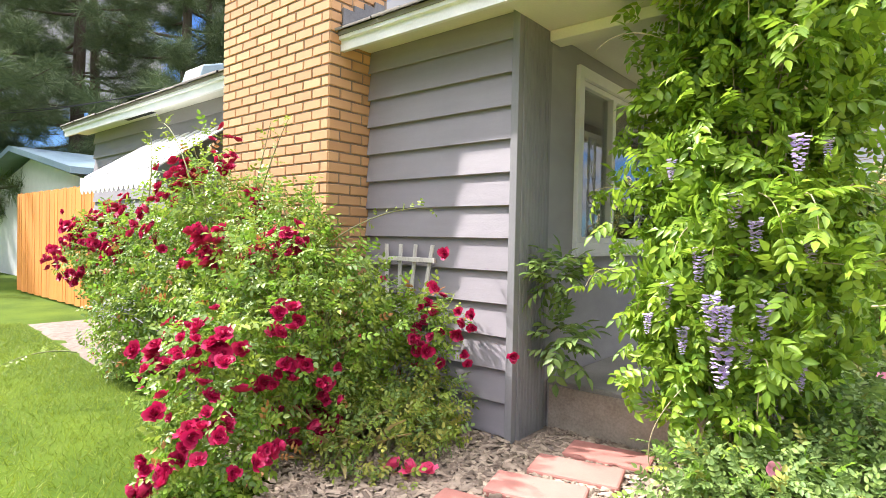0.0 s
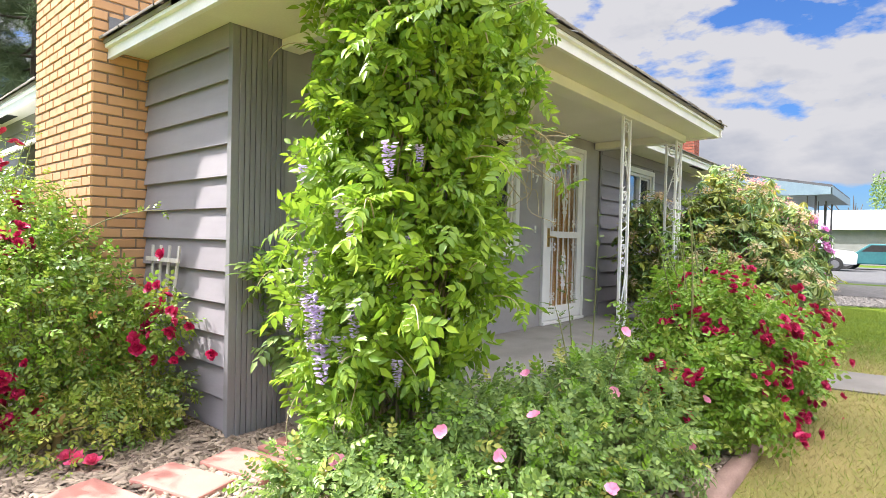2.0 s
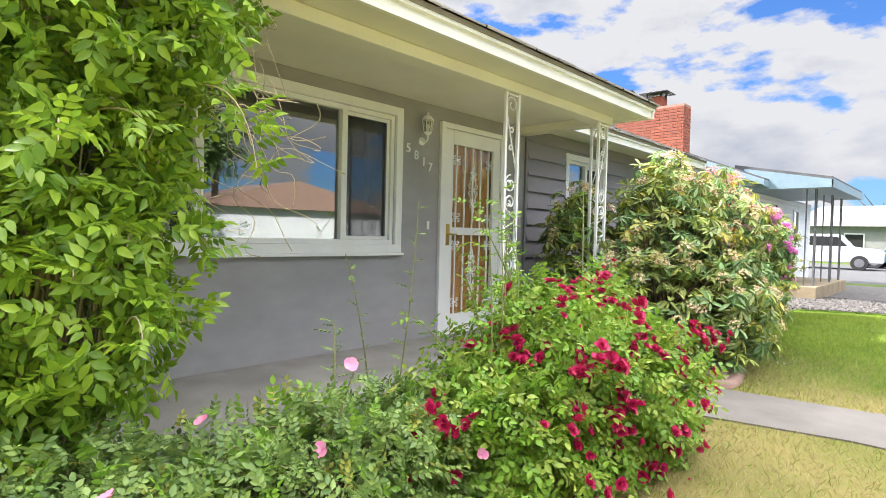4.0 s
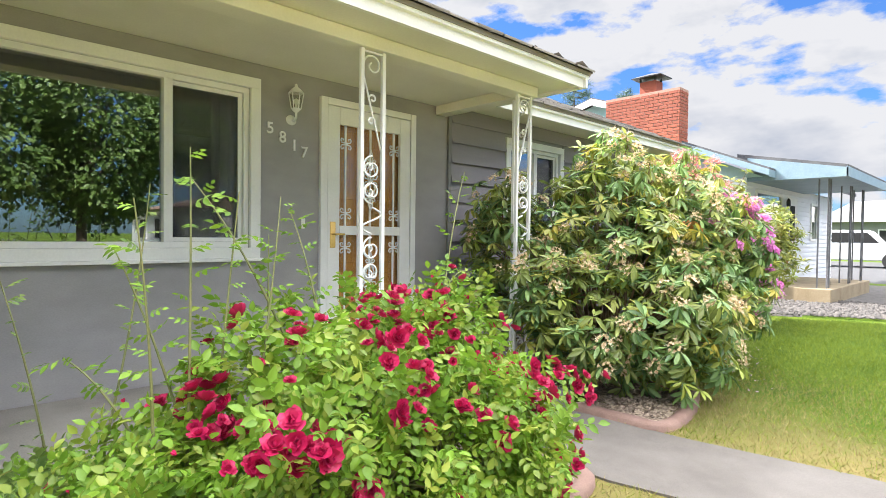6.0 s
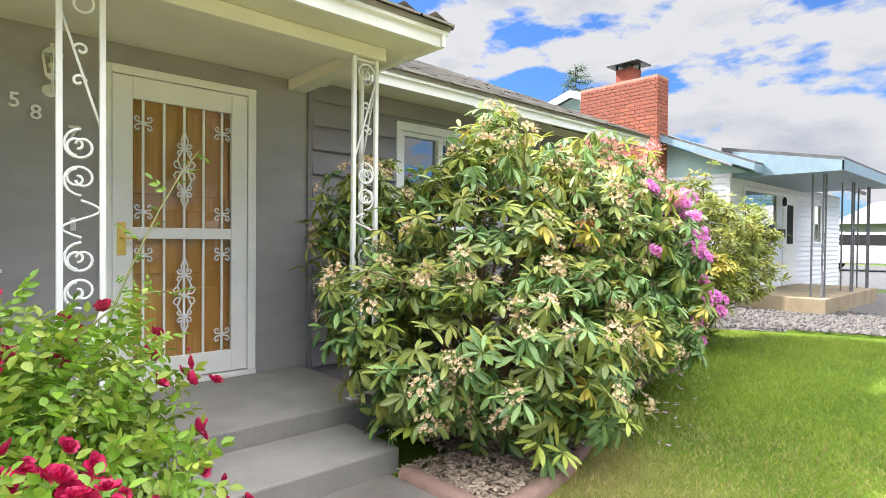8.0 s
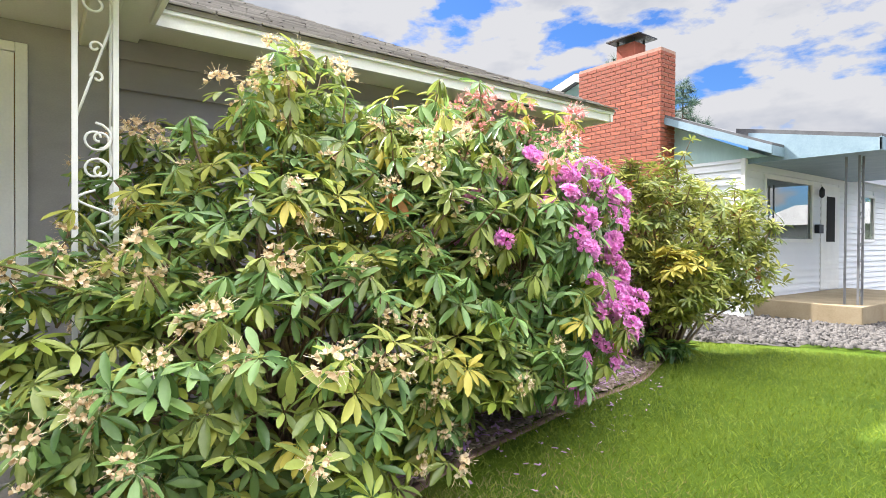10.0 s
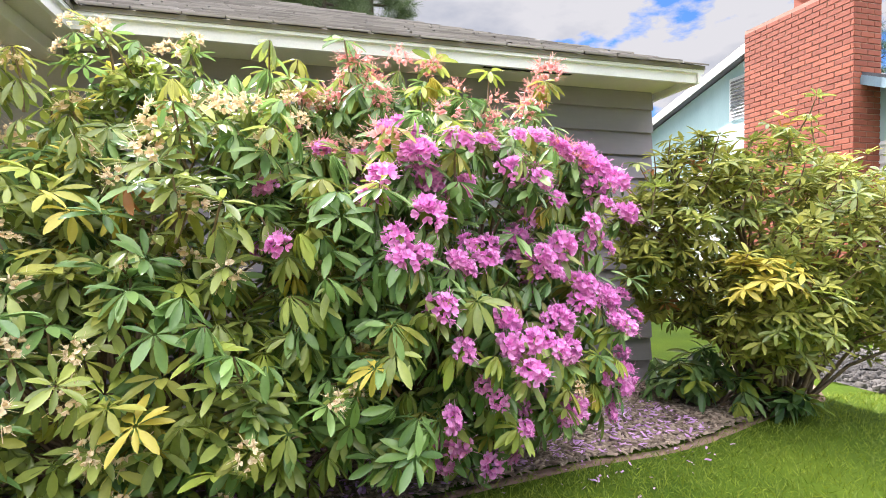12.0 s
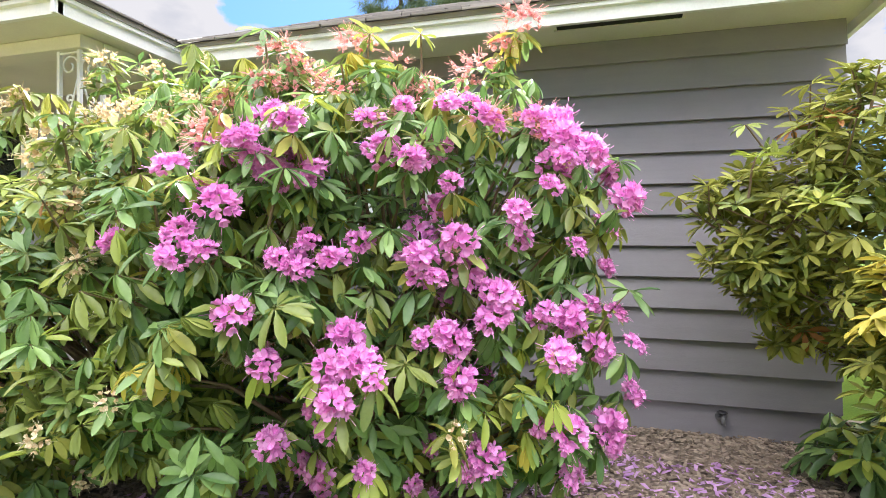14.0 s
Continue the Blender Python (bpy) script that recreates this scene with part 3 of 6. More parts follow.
# ---- front window ----
def window(name, y0, y1, z0, z1, mulls, label, frame_w=0.075, curtain=True):
    wd = thing(name, (FX, (y0 + y1) / 2, z0), label, "window", "", "structure")
    fr = Build()
    for a, b_, c, d in ((y0 - frame_w, y1 + frame_w, z1, z1 + frame_w), (y0 - frame_w, y1 + frame_w, z0 - frame_w, z0), (y0 - frame_w, y0, z0, z1), (y1, y1 + frame_w, z0, z1)):
        fr.box(FX - 0.01, FX + 0.028, a, b_, c, d)
    part("window_frame", fr, WHITE, wd, bevel=0.004)
    inner = Build()
    t = 0.04
    for a, b_, c, d in ((y0, y1, z1 - t, z1), (y0, y1, z0, z0 + t), (y0, y0 + t, z0 + t, z1 - t), (y1 - t, y1, z0 + t, z1 - t)):
        inner.box(FX - 0.07, FX - 0.006, a + 0.001, b_ - 0.001, c, d)
    for ml in mulls:
        inner.box(FX - 0.068, FX + 0.004, ml - 0.028, ml + 0.028, z0 + t, z1 - t)
    part("sash", inner, WHITE, wd, bevel=0.003)
    mull = mulls[-1]
    stops = [y0 + t - 0.028] + list(mulls) + [y1 - t + 0.028]
    for a, b_, dx in [(p + 0.028, q - 0.028, 0.02 * (i == len(mulls))) for i, (p, q) in enumerate(zip(stops, stops[1:]))]:
        p = box_part("pane", (FX - 0.045 - dx, FX - 0.040 - dx, a - 0.005, b_ + 0.005, z0 + t - 0.005, z1 - t + 0.005), GLASS, wd, bevel=0)
        p.visible_shadow = False
    sl_ = Build()
    for a, b_, c, d in ((mull + 0.03, y1 - t - 0.002, z1 - t - 0.03, z1 - t - 0.002), (mull + 0.03, y1 - t - 0.002, z0 + t + 0.002, z0 + t + 0.03), (y1 - t - 0.03, y1 - t - 0.002, z0 + t + 0.03, z1 - t - 0.03)):
        sl_.box(FX - 0.055, FX - 0.03, a, b_, c, d)
    part("slider_frame", sl_, WHITE, wd)
    box_part("insect_screen", (FX - 0.0365, FX - 0.0355, mull + 0.031, y1 - t - 0.031, z0 + t + 0.031, z1 - t - 0.031), SCREEN, wd, "fine dark insect screen", bevel=0)
    box_part("window_sill", (FX - 0.01, FX + 0.045, y0 - frame_w - 0.02, y1 + frame_w + 0.02, z0 - frame_w - 0.022, z0 - frame_w), WHITE, wd)
    if curtain:
        cb = Build()
        pts = [(FX - 0.16 + 0.02 * math.sin(i * 1.9), y1 - 0.02 - i * 0.02) for i in range(10)]
        for (xa, ya), (xb, yb) in zip(pts, pts[1:]):
            cb.add([(xa, ya, z0 - 0.1), (xb, yb, z0 - 0.1), (xb, yb - 0.0, z1), (xa, ya, z1), (xa - 0.004, ya, z0 - 0.1), (xb - 0.004, yb, z0 - 0.1), (xb - 0.004, yb, z1), (xa - 0.004, ya, z1)],
                   [(0, 1, 2, 3), (7, 6, 5, 4)])
        part("curtain", cb, CURTAIN, wd, "dim grey curtain behind the glass")
    return wd


window("window_1", WIN[0], WIN[1], WIN[2], WIN[3], (4.29, 5.47), "large white-framed sliding window reflecting trees and sky")
window("window_2", WIN2[0] + 0.07, WIN2[1] - 0.07, WIN2[2] + 0.08, WIN2[3] - 0.08, (9.42,), "white-framed window behind the rhododendrons", curtain=False)

# ---- front door with iron security door ----
door = thing("door_1", (FX, 7.09, SLAB), "white iron security door over a varnished wooden door", "door", "", "structure")
y0, y1, z0, z1 = DOOR[0], DOOR[1], SLAB, DOOR[3]
db = Build()
cw = 0.055
db.box(FX - 0.01, FX + 0.03, y0 - 0.005, y0 + cw, z0, z1)
db.box(FX - 0.01, FX + 0.03, y1 - cw, y1 + 0.005, z0, z1)
db.box(FX - 0.01, FX + 0.03, y0 + cw, y1 - cw, z1 - cw, z1)
part("door_frame", db, WHITE, door, bevel=0.004)
box_part("threshold", (FX - 0.14, FX + 0.05, y0, y1, z0 + 0.001, z0 + 0.035), WHITE, door)
g0, g1, h0, h1 = y0 + cw + 0.004, y1 - cw - 0.004, z0 + 0.045, z1 - cw - 0.004
st = 0.115
gate = Build()
for a, b_, c, d in ((g0, g0 + st, h0, h1), (g1 - st, g1, h0, h1), (g0 + st, g1 - st, h1 - 0.14, h1), (g0 + st, g1 - st, h0, h0 + 0.15), (g0 + st, g1 - st, 1.355, 1.43)):
    gate.box(FX - 0.012, FX + 0.022, a, b_, c, d)
leaf = part("security_door", gate, WHITE, door, "white security door frame", bevel=0.004)
nb = 5
gy = [g0 + st + (g1 - g0 - 2 * st) * (i + 0.5) / nb for i in range(nb)]
for y in gy:
    for c, d in ((h0 + 0.15, 1.355), (1.43, h1 - 0.14)):
        box_part("bar", (FX - 0.004, FX + 0.010, y - 0.007, y + 0.007, c - 0.003, d + 0.003), IRON_WHITE, leaf, bevel=0)


def rosette(y, z, s):
    b = Build()
    for sy in (-1, 1):
        for sz in (-1, 1):
            b.tube([(FX + 0.012, y + sy * u, z + sz * w) for u, w in [(0.006, 0.006), (0.02 * s, 0.008 * s), (0.042 * s, 0.012 * s), (0.052 * s, 0.03 * s), (0.04 * s, 0.044 * s), (0.026 * s, 0.038 * s), (0.028 * s, 0.026 * s)]], 0.006, 5)
    b.box(FX + 0.004, FX + 0.018, y - 0.012, y + 0.012, z - 0.012, z + 0.012)
    part("rosette", b, IRON_WHITE, leaf, smooth=False)


for y in (gy[0], gy[4]):
    for z in (2.10, 1.53, 1.25, 0.68):
        rosette(y, z, 1.0)
for zc in (1.82, 0.97):
    for dz, s in ((0, 1.35), (0.14, 0.9), (-0.14, 0.9)):
        rosette(gy[2], zc + dz, s)
    ob = Build()
    for sy in (-1, 1):
        ob.tube([(FX + 0.012, gy[2] + sy * u, zc + w) for u, w in [(0.0, 0.26), (0.022, 0.2), (0.01, 0.14), (0.045, 0.07), (0.018, 0.0), (0.045, -0.07), (0.01, -0.14), (0.022, -0.2), (0.0, -0.26)]], 0.006, 5)
    part("ornament", ob, IRON_WHITE, leaf)
hb = Build().tube([(FX + 0.02, g0 + 0.05, 1.36), (FX + 0.07, g0 + 0.05, 1.36), (FX + 0.075, g0 + 0.13, 1.36)], 0.009, 8)
hb.box(FX + 0.021, FX + 0.028, g0 + 0.025, g0 + 0.075, 1.25, 1.46)
part("door_handle", hb, BRASS, leaf, "brass lever handle", bevel=0.002)
sg = box_part("storm_pane", (FX - 0.022, FX - 0.018, g0 + 0.02, g1 - 0.02, h0 + 0.02, h1 - 0.02), GLASS_DOOR, door, bevel=0)
sg.visible_shadow = False
wd = Build()
wd.box(FX - 0.085, FX - 0.050, y0 + 0.02, y1 - 0.02, z0 + 0.036, z1 - 0.01)
for iy in range(2):
    for a, b_ in ((0.55, 1.02), (1.12, 1.55), (1.65, 2.22)):
        c = y0 + 0.16 + iy * 0.36
        wd.box(FX - 0.053, FX - 0.040, c, c + 0.29, a, b_)
part("wooden_door", wd, DOORWOOD, door, "varnished brown panelled wooden door", bevel=0.008)

# wall lantern
def wall_lantern(at):
    x, y, z = at
    t = thing("wall_lamp", at, "white six-sided wall lantern beside the front door", "wall lamp")
    part("backplate", Build().turned([(0.0, 0), (0.045, 0.0), (0.055, 0.012), (0.03, 0.03), (0.012, 0.04)], 14), IRON_WHITE, t).matrix_basis = Matrix.Translation((x, y, z - 0.10)) @ Matrix.Rotation(radians(90), 4, "Y")
    t.children[0].matrix_parent_inverse = Matrix.Translation(at).inverted()
    part("arm", Build().tube([(x + 0.02, y, z - 0.10), (x + 0.07, y, z - 0.12), (x + 0.105, y, z - 0.09), (x + 0.105, y, z - 0.03)], 0.011, 8), IRON_WHITE, t, smooth=True)
    c = (x + 0.105, y, z)
    part("cap", Build().turned([(0.075, 0.17), (0.07, 0.18), (0.045, 0.215), (0.018, 0.235), (0.012, 0.25), (0.016, 0.26), (0.0, 0.275)], 6, c), IRON_WHITE, t)
    part("bottom", Build().turned([(0.012, -0.035), (0.03, -0.02), (0.045, 0.0), (0.045, 0.01)], 6, c), IRON_WHITE, t)
    rb = Build()
    for j in range(6):
        a = 2 * math.pi * j / 6
        rb.tube([(c[0] + 0.044 * math.cos(a), c[1] + 0.044 * math.sin(a), z + 0.005), (c[0] + 0.068 * math.cos(a), c[1] + 0.068 * math.sin(a), z + 0.175)], 0.005, 4)
    part("ribs", rb, IRON_WHITE, t)
    gl = part("glass", Build().turned([(0.040, 0.01), (0.063, 0.17)], 6, c), LAMPGLASS, t)
    gl.visible_shadow = False
    part("bulb", Build().turned([(0.012, 0.01), (0.012, 0.05), (0.026, 0.08), (0.024, 0.1), (0.0, 0.12)], 10, c), WHITE, t, smooth=True)
    return t


lantern = wall_lantern((FX - 0.002, 6.345, 2.29))
lantern.scale = (0.8, 0.8, 0.70)

# house number
for ch, y, z in (("5", 6.175, 2.135), ("8", 6.275, 2.08), ("1", 6.372, 2.03), ("7", 6.458, 1.985)):
    cu = bpy.data.curves.new("house_number", "FONT")
    cu.body, cu.size, cu.extrude, cu.align_x, cu.align_y = ch, 0.118, 0.005, "CENTER", "CENTER"
    cu.bevel_depth = 0.0015
    cu.materials.append(IRON_WHITE)
    nob = new("house_number", cu)
    nob.matrix_world = Matrix.Translation((FX + 0.007, y, z)) @ Matrix.Rotation(radians(90), 4, "Z") @ Matrix.Rotation(radians(90), 4, "X")
    tagged(nob, "small pale house number digit on the grey wall", "house number", "house number digits")

bell = thing("doorbell", (FX, 6.455, 1.45), "small white doorbell button", "doorbell")
box_part("plate", (FX - 0.003, FX + 0.008, 6.44, 6.47, 1.40, 1.48), WHITE, bell)
part("button", Build().turned([(0.008, 0), (0.008, 0.005), (0.0, 0.006)], 10), CREAM, bell).matrix_basis = Matrix.Translation((FX + 0.008, 6.455, 1.43)) @ Matrix.Rotation(radians(90), 4, "Y")


# ---- ground ----
def ground_mat():
    m = mat("lawn", (0.03, 0.062, 0.005), (0.092, 0.138, 0.011), 0.95, 1.3, 60, 0.6)
    m.node_tree.nodes["Principled BSDF"].inputs["Specular IOR Level"].default_value = 0.1
    n, l = m.node_tree.nodes, m.node_tree.links
    bs = n["Principled BSDF"]
    geo = n.new("ShaderNodeNewGeometry")
    patch = n.new("ShaderNodeTexNoise"); patch.inputs["Scale"].default_value = 0.55; patch.inputs["Detail"].default_value = 5
    l.new(geo.outputs["Position"], patch.inputs["Vector"])
    sepn = n.new("ShaderNodeSeparateXYZ"); l.new(geo.outputs["Position"], sepn.inputs[0])
    # the dry strip beside the bed: south of the path, and a worn corner
    rng = n.new("ShaderNodeMapRange"); rng.inputs[1].default_value, rng.inputs[2].default_value, rng.inputs[3].default_value, rng.inputs[4].default_value = 7.8, 10.3, 0.52, 0.0
    l.new(sepn.outputs["Y"], rng.inputs[0])
    west = n.new("ShaderNodeMapRange"); west.inputs[1].default_value, west.inputs[2].default_value, west.inputs[3].default_value, west.inputs[4].default_value = -1.2, 0.2, 0.0, 1.0
    l.new(sepn.outputs["X"], west.inputs[0])
    mm = n.new("ShaderNodeMath"); mm.operation = "MULTIPLY"; l.new(rng.outputs[0], mm.inputs[0]); l.new(west.outputs[0], mm.inputs[1])
    ad = n.new("ShaderNodeMath"); ad.operation = "ADD"; l.new(patch.outputs["Fac"], ad.inputs[0]); l.new(mm.outputs[0], ad.inputs[1])
    fr = n.new("ShaderNodeMapRange"); fr.inputs[1].default_value, fr.inputs[2].default_value = 0.72, 1.08
    l.new(ad.outputs[0], fr.inputs[0])
    mx = n.new("ShaderNodeMix"); mx.data_type = "RGBA"
    l.new(fr.outputs[0], mx.inputs["Factor"])
    l.new(bs.inputs["Base Color"].links[0].from_socket, mx.inputs["A"])
    mx.inputs["B"].default_value = (0.25, 0.20, 0.075, 1)
    l.new(mx.outputs["Result"], bs.inputs["Base Color"])
    return m


LAWN = ground_mat()
gxs = [-900, -200, -60, -30, -15] + [i * 0.8 - 9 for i in range(24)] + [14, 20, 40, 120, 900]
gys = [-900, -200, -60, -20, -8] + [i * 0.5 - 4 for i in range(48)] + [24, 30, 45, 70, 200, 900]
gv = [(x, y, gz(y)) for y in gys for x in gxs]
gf = [(j * len(gxs) + i, j * len(gxs) + i + 1, (j + 1) * len(gxs) + i + 1, (j + 1) * len(gxs) + i) for j in range(len(gys) - 1) for i in range(len(gxs) - 1)]
tagged(part("ground", Build().add(gv, gf), LAWN, smooth=True), "mown green lawn with dry yellow patches", "lawn", "", "structure")


def flat_bed(name, poly, material, lift, label, category):
    bm = bmesh.new()
    vs = [bm.verts.new((x, y, 0)) for x, y in poly]
    bm.faces.new(vs)
    bmesh.ops.triangulate(bm, faces=bm.faces[:])
    for _ in range(3):
        bmesh.ops.subdivide_edges(bm, edges=[e for e in bm.edges if e.calc_length() > 0.5], cuts=1)
        bmesh.ops.triangulate(bm, faces=bm.faces[:])
    for v in bm.verts:
        v.co.z = gz(v.co.y) + lift + 0.012 * noise.noise(v.co * 2.0)
        if v.is_boundary:
            v.co.z = gz(v.co.y) - 0.012
    me = bpy.data.meshes.new(name)
    bmesh.ops.recalc_face_normals(bm, faces=bm.faces[:])
    bm.to_mesh(me)
    bm.free()
    if me.polygons[0].normal.z < 0:
        me.flip_normals()
    me.materials.append(material)
    return tagged(new(name, me), label, category, "", "structure")


BED_S = [(-9, 2.95), (-9, 2.2), (-5.6, 1.95), (-3.4, 1.75), (-2.6, 1.62), (-1.9, 1.35), (-1.2, 1.5), (-0.3, 2.0), (0.35, 2.6), (0.58, 3.4), (0.60, 5.3), (0.58, 6.5), (0.40, 6.76), (-0.19, 6.77), (-0.19, 6.2), (-0.6, 6.2), (-0.6, 3.4), (-1.8, 3.4), (-1.8, 2.95)]
BED_N = [(-0.17, 7.64), (0.46, 7.68), (0.42, 8.2), (0.25, 8.7), (-0.02, 9.4), (-0.22, 10.2), (-0.40, 11.0), (-0.50, 11.7), (-0.98, 12.9), (-1.15, 13.4), (-1.8, 13.9), (-2.6, 13.9), (-2.6, 12.3), (-1.84, 12.3), (-1.84, 8.0), (-0.17, 8.0)]
flat_bed("ground_bed_south", BED_S, MULCH, 0.022, "bark mulch bed under the roses", "flower bed")
flat_bed("ground_bed_north", BED_N, MULCH, 0.022, "bark mulch bed strewn with fallen petals", "flower bed")
flat_bed("ground_gravel", [(-2.6, 13.95), (-1.2, 13.9), (-0.3, 14.6), (0.9, 15.1), (3.0, 15.4), (9, 15.6), (9, 24), (-2.6, 24)], GRAVEL, 0.03, "grey gravel in front of the neighbouring house", "gravel")
flat_bed("road_drive", [(-9, 24.1), (30, 24.1), (30, 46), (-9, 46)], ASPHALT, 0.06, "grey asphalt drive and street", "road")


def kerb(name, pts, label):
    """A poured kerb with a rounded back that follows a line of points."""
    fine = []
    for i in range(len(pts) - 1):
        p0, p1, p2, p3 = (Vector(pts[max(i - 1, 0)]), Vector(pts[i]), Vector(pts[i + 1]), Vector(pts[min(i + 2, len(pts) - 1)]))
        for t in [q / 6 for q in range(6)]:
            fine.append(0.5 * ((2 * p1) + (p2 - p0) * t + (2 * p0 - 5 * p1 + 4 * p2 - p3) * t * t + (3 * p1 - p0 - 3 * p2 + p3) * t ** 3))
    fine.append(Vector(pts[-1]))
    prof = [(-0.055, -0.06), (-0.055, 0.03), (-0.035, 0.052), (0.03, 0.056), (0.052, 0.036), (0.056, -0.06)]
    v, f = [], []
    for i, p in enumerate(fine):
        d = (fine[min(i + 1, len(fine) - 1)] - fine[max(i - 1, 0)]).normalized()
        s = Vector((d.y, -d.x))
        for o, z in prof:
            w = 1 + 0.10 * noise.noise(Vector((p.x * 4, p.y * 4, o * 20)))
            v.append((p.x + s.x * o * w, p.y + s.y * o * w, gz(p.y) + z * w - 0.05 * min(max((p.y - 8.3) / 0.8, 0.0), 1.0)))
    n = len(prof)
    for i in range(len(fine) - 1):
        for j in range(n - 1):
            a = i * n + j
            f.append((a, a + 1, a + n + 1, a + n))
    f += [tuple(range(n)), tuple(range((len(fine) - 1) * n, len(fine) * n))[::-1]]
    tagged(part(name, Build().add(v, f), KERB, smooth=True), label, "kerb", "", "structure")


kerb("kerb_south", [(-1.2, 1.5), (-0.3, 2.0), (0.35, 2.65), (0.60, 3.4), (0.61, 4.4), (0.61, 5.3), (0.58, 6.5), (0.46, 6.74)], "reddish concrete lawn edging beside the rose bed")
kerb("kerb_north", [(-0.12, 7.66), (0.2, 7.67), (0.46, 7.72), (0.42, 8.2), (0.25, 8.7), (-0.02, 9.4), (-0.22, 10.2), (-0.40, 11.0), (-0.50, 11.7), (-0.98, 12.9), (-1.15, 13.4), (-1.8, 13.9)], "reddish concrete lawn edging round the rhododendron bed")


# ---- plants: leaf and petal shapes ----
def leaf_shape(rows, droop=0.1, fold=0.12):
    """A leaf of unit length along x: rows of (place, half width). Returns verts, quads."""
    v, f = [], []
    for u, w in rows:
        z = -droop * u * u
        v += [(u, -w, z + fold * w), (u, 0, z - 0.02), (u, w, z + fold * w)]
    for i in range(len(rows) - 1):
        for j in range(2):
            a = i * 3 + j
            f.append((a, a + 1, a + 4, a + 3))
    return np.array(v), np.array(f)


RHODO_LEAF = leaf_shape([(0, 0.015), (0.12, 0.03), (0.32, 0.115), (0.62, 0.148), (0.88, 0.095), (1.0, 0.015)], 0.18, 0.30)
LEAFLET = leaf_shape([(0, 0.03), (0.3, 0.25), (0.62, 0.20), (1.0, 0.01)], 0.22, 0.35)
ROUND_LEAFLET = leaf_shape([(0, 0.04), (0.3, 0.29), (0.65, 0.25), (1.0, 0.015)], 0.10, 0.3)


def combine(shapes):
    v, f, k = [], [], 0
    for sv, sf in shapes:
        v.append(sv); f.append(sf + k); k += len(sv)
    return np.concatenate(v), np.concatenate(f)


def placed(shape, origin, yaw, scale, dip=0.0):
    v, f = shape
    c, s = math.cos(yaw), math.sin(yaw)
    cd, sd = math.cos(dip), math.sin(dip)
    x, y, z = v[:, 0] * cd + v[:, 2] * sd, v[:, 1], -v[:, 0] * sd + v[:, 2] * cd
    return np.stack([origin[0] + scale * (x * c - y * s), origin[1] + scale * (x * s + y * c), origin[2] + scale * z], 1), f


def pinnate(pairs, leaflet, size, droop, start=0.18):
    out = []
    for i in range(pairs):
        u = start + (0.92 - start) * i / pairs
        z = -droop * u * u
        for s in (-1, 1):
            out.append(placed(leaflet, (u, 0, z), s * radians(62 - 12 * i / pairs), size * (1 - 0.25 * abs(i / pairs - 0.5)), 0.25 + 0.5 * droop * u))
    out.append(placed(leaflet, (0.92, 0, -droop * 0.85), 0, size, 0.5 * droop + 0.2))
    stalk = (np.array([(0, -0.006, 0), (0, 0.006, 0), (0.5, 0.005, -droop * 0.25), (0.5, -0.005, -droop * 0.25), (0.92, 0.003, -droop * 0.85), (0.92, -0.003, -droop * 0.85)]), np.array([(0, 1, 2, 3), (3, 2, 4, 5)]))
    return combine(out + [stalk])


WIST_LEAF = pinnate(3, LEAFLET, 0.48, 0.16, 0.22)
ROSE_LEAF = pinnate(2, ROUND_LEAFLET, 0.42, 0.2, 0.3)
RUGOSA_LEAF = pinnate(3, ROUND_LEAFLET, 0.36, 0.25, 0.25)


def unit(a):
    return a / np.maximum(np.linalg.norm(a, axis=-1, keepdims=True), 1e-9)


def strew(shape, P, A, N, S, jitter=None):
    """Copies of a shape at points P, along A, facing N, at sizes S."""
    tv, tf = shape
    A = unit(A)
    N = unit(N - A * np.sum(N * A, 1, keepdims=True) + 1e-6)
    Y = np.cross(N, A)
    S = S[:, None, None]
    v = P[:, None, :] + S * (tv[None, :, 0:1] * A[:, None, :] + tv[None, :, 1:2] * Y[:, None, :] + tv[None, :, 2:3] * N[:, None, :])
    f = tf[None] + (np.arange(len(P)) * len(tv))[:, None, None]
    return v.reshape(-1, 3), f.reshape(-1, tf.shape[1])


shrub_outer = {}


def in_blob(p, c, r, k=1.0):
    return sum(((p[i] - c[i]) / (r[i] * k)) ** 2 for i in range(3)) < 1


def shell(blobs, n, rng, deep=0.25, floor=0.06, rough=0.22, keep=None):
    """Points on the uneven outside of a union of rounded masses, and the ways they face."""
    area = np.array([(r[0] * r[1] + r[1] * r[2] + r[0] * r[2]) for c, r in blobs])
    area = area / area.sum()
    P, D, K = [], [], []
    tries = 0
    while len(P) < n and tries < n * 30:
        tries += 1
        c, r = blobs[rng.choice(len(blobs), p=area)]
        d = rng.normal(size=3); d /= np.linalg.norm(d)
        bump = 1 + rough * noise.noise(Vector((c[0] * 3 + d[0] * 2.3, c[1] * 3 + d[1] * 2.3, d[2] * 2.3))) * 1.6
        k = bump * (1 - deep * rng.random() ** 1.6)
        p = np.array(c) + d * np.array(r) * k
        if p[2] < gz(p[1]) + floor or any(in_blob(p, c2, r2, 0.80) for c2, r2 in blobs if c2 is not c):
            continue
        if p[0] < FX + 0.06 and p[1] > SY - 0.06:
            continue
        if keep and not keep(p):
            continue
        nrm = unit(d / np.array(r))
        P.append(p); D.append(nrm); K.append(k / bump)
    shell.outer = np.array(K)
    return np.array(P), np.array(D)


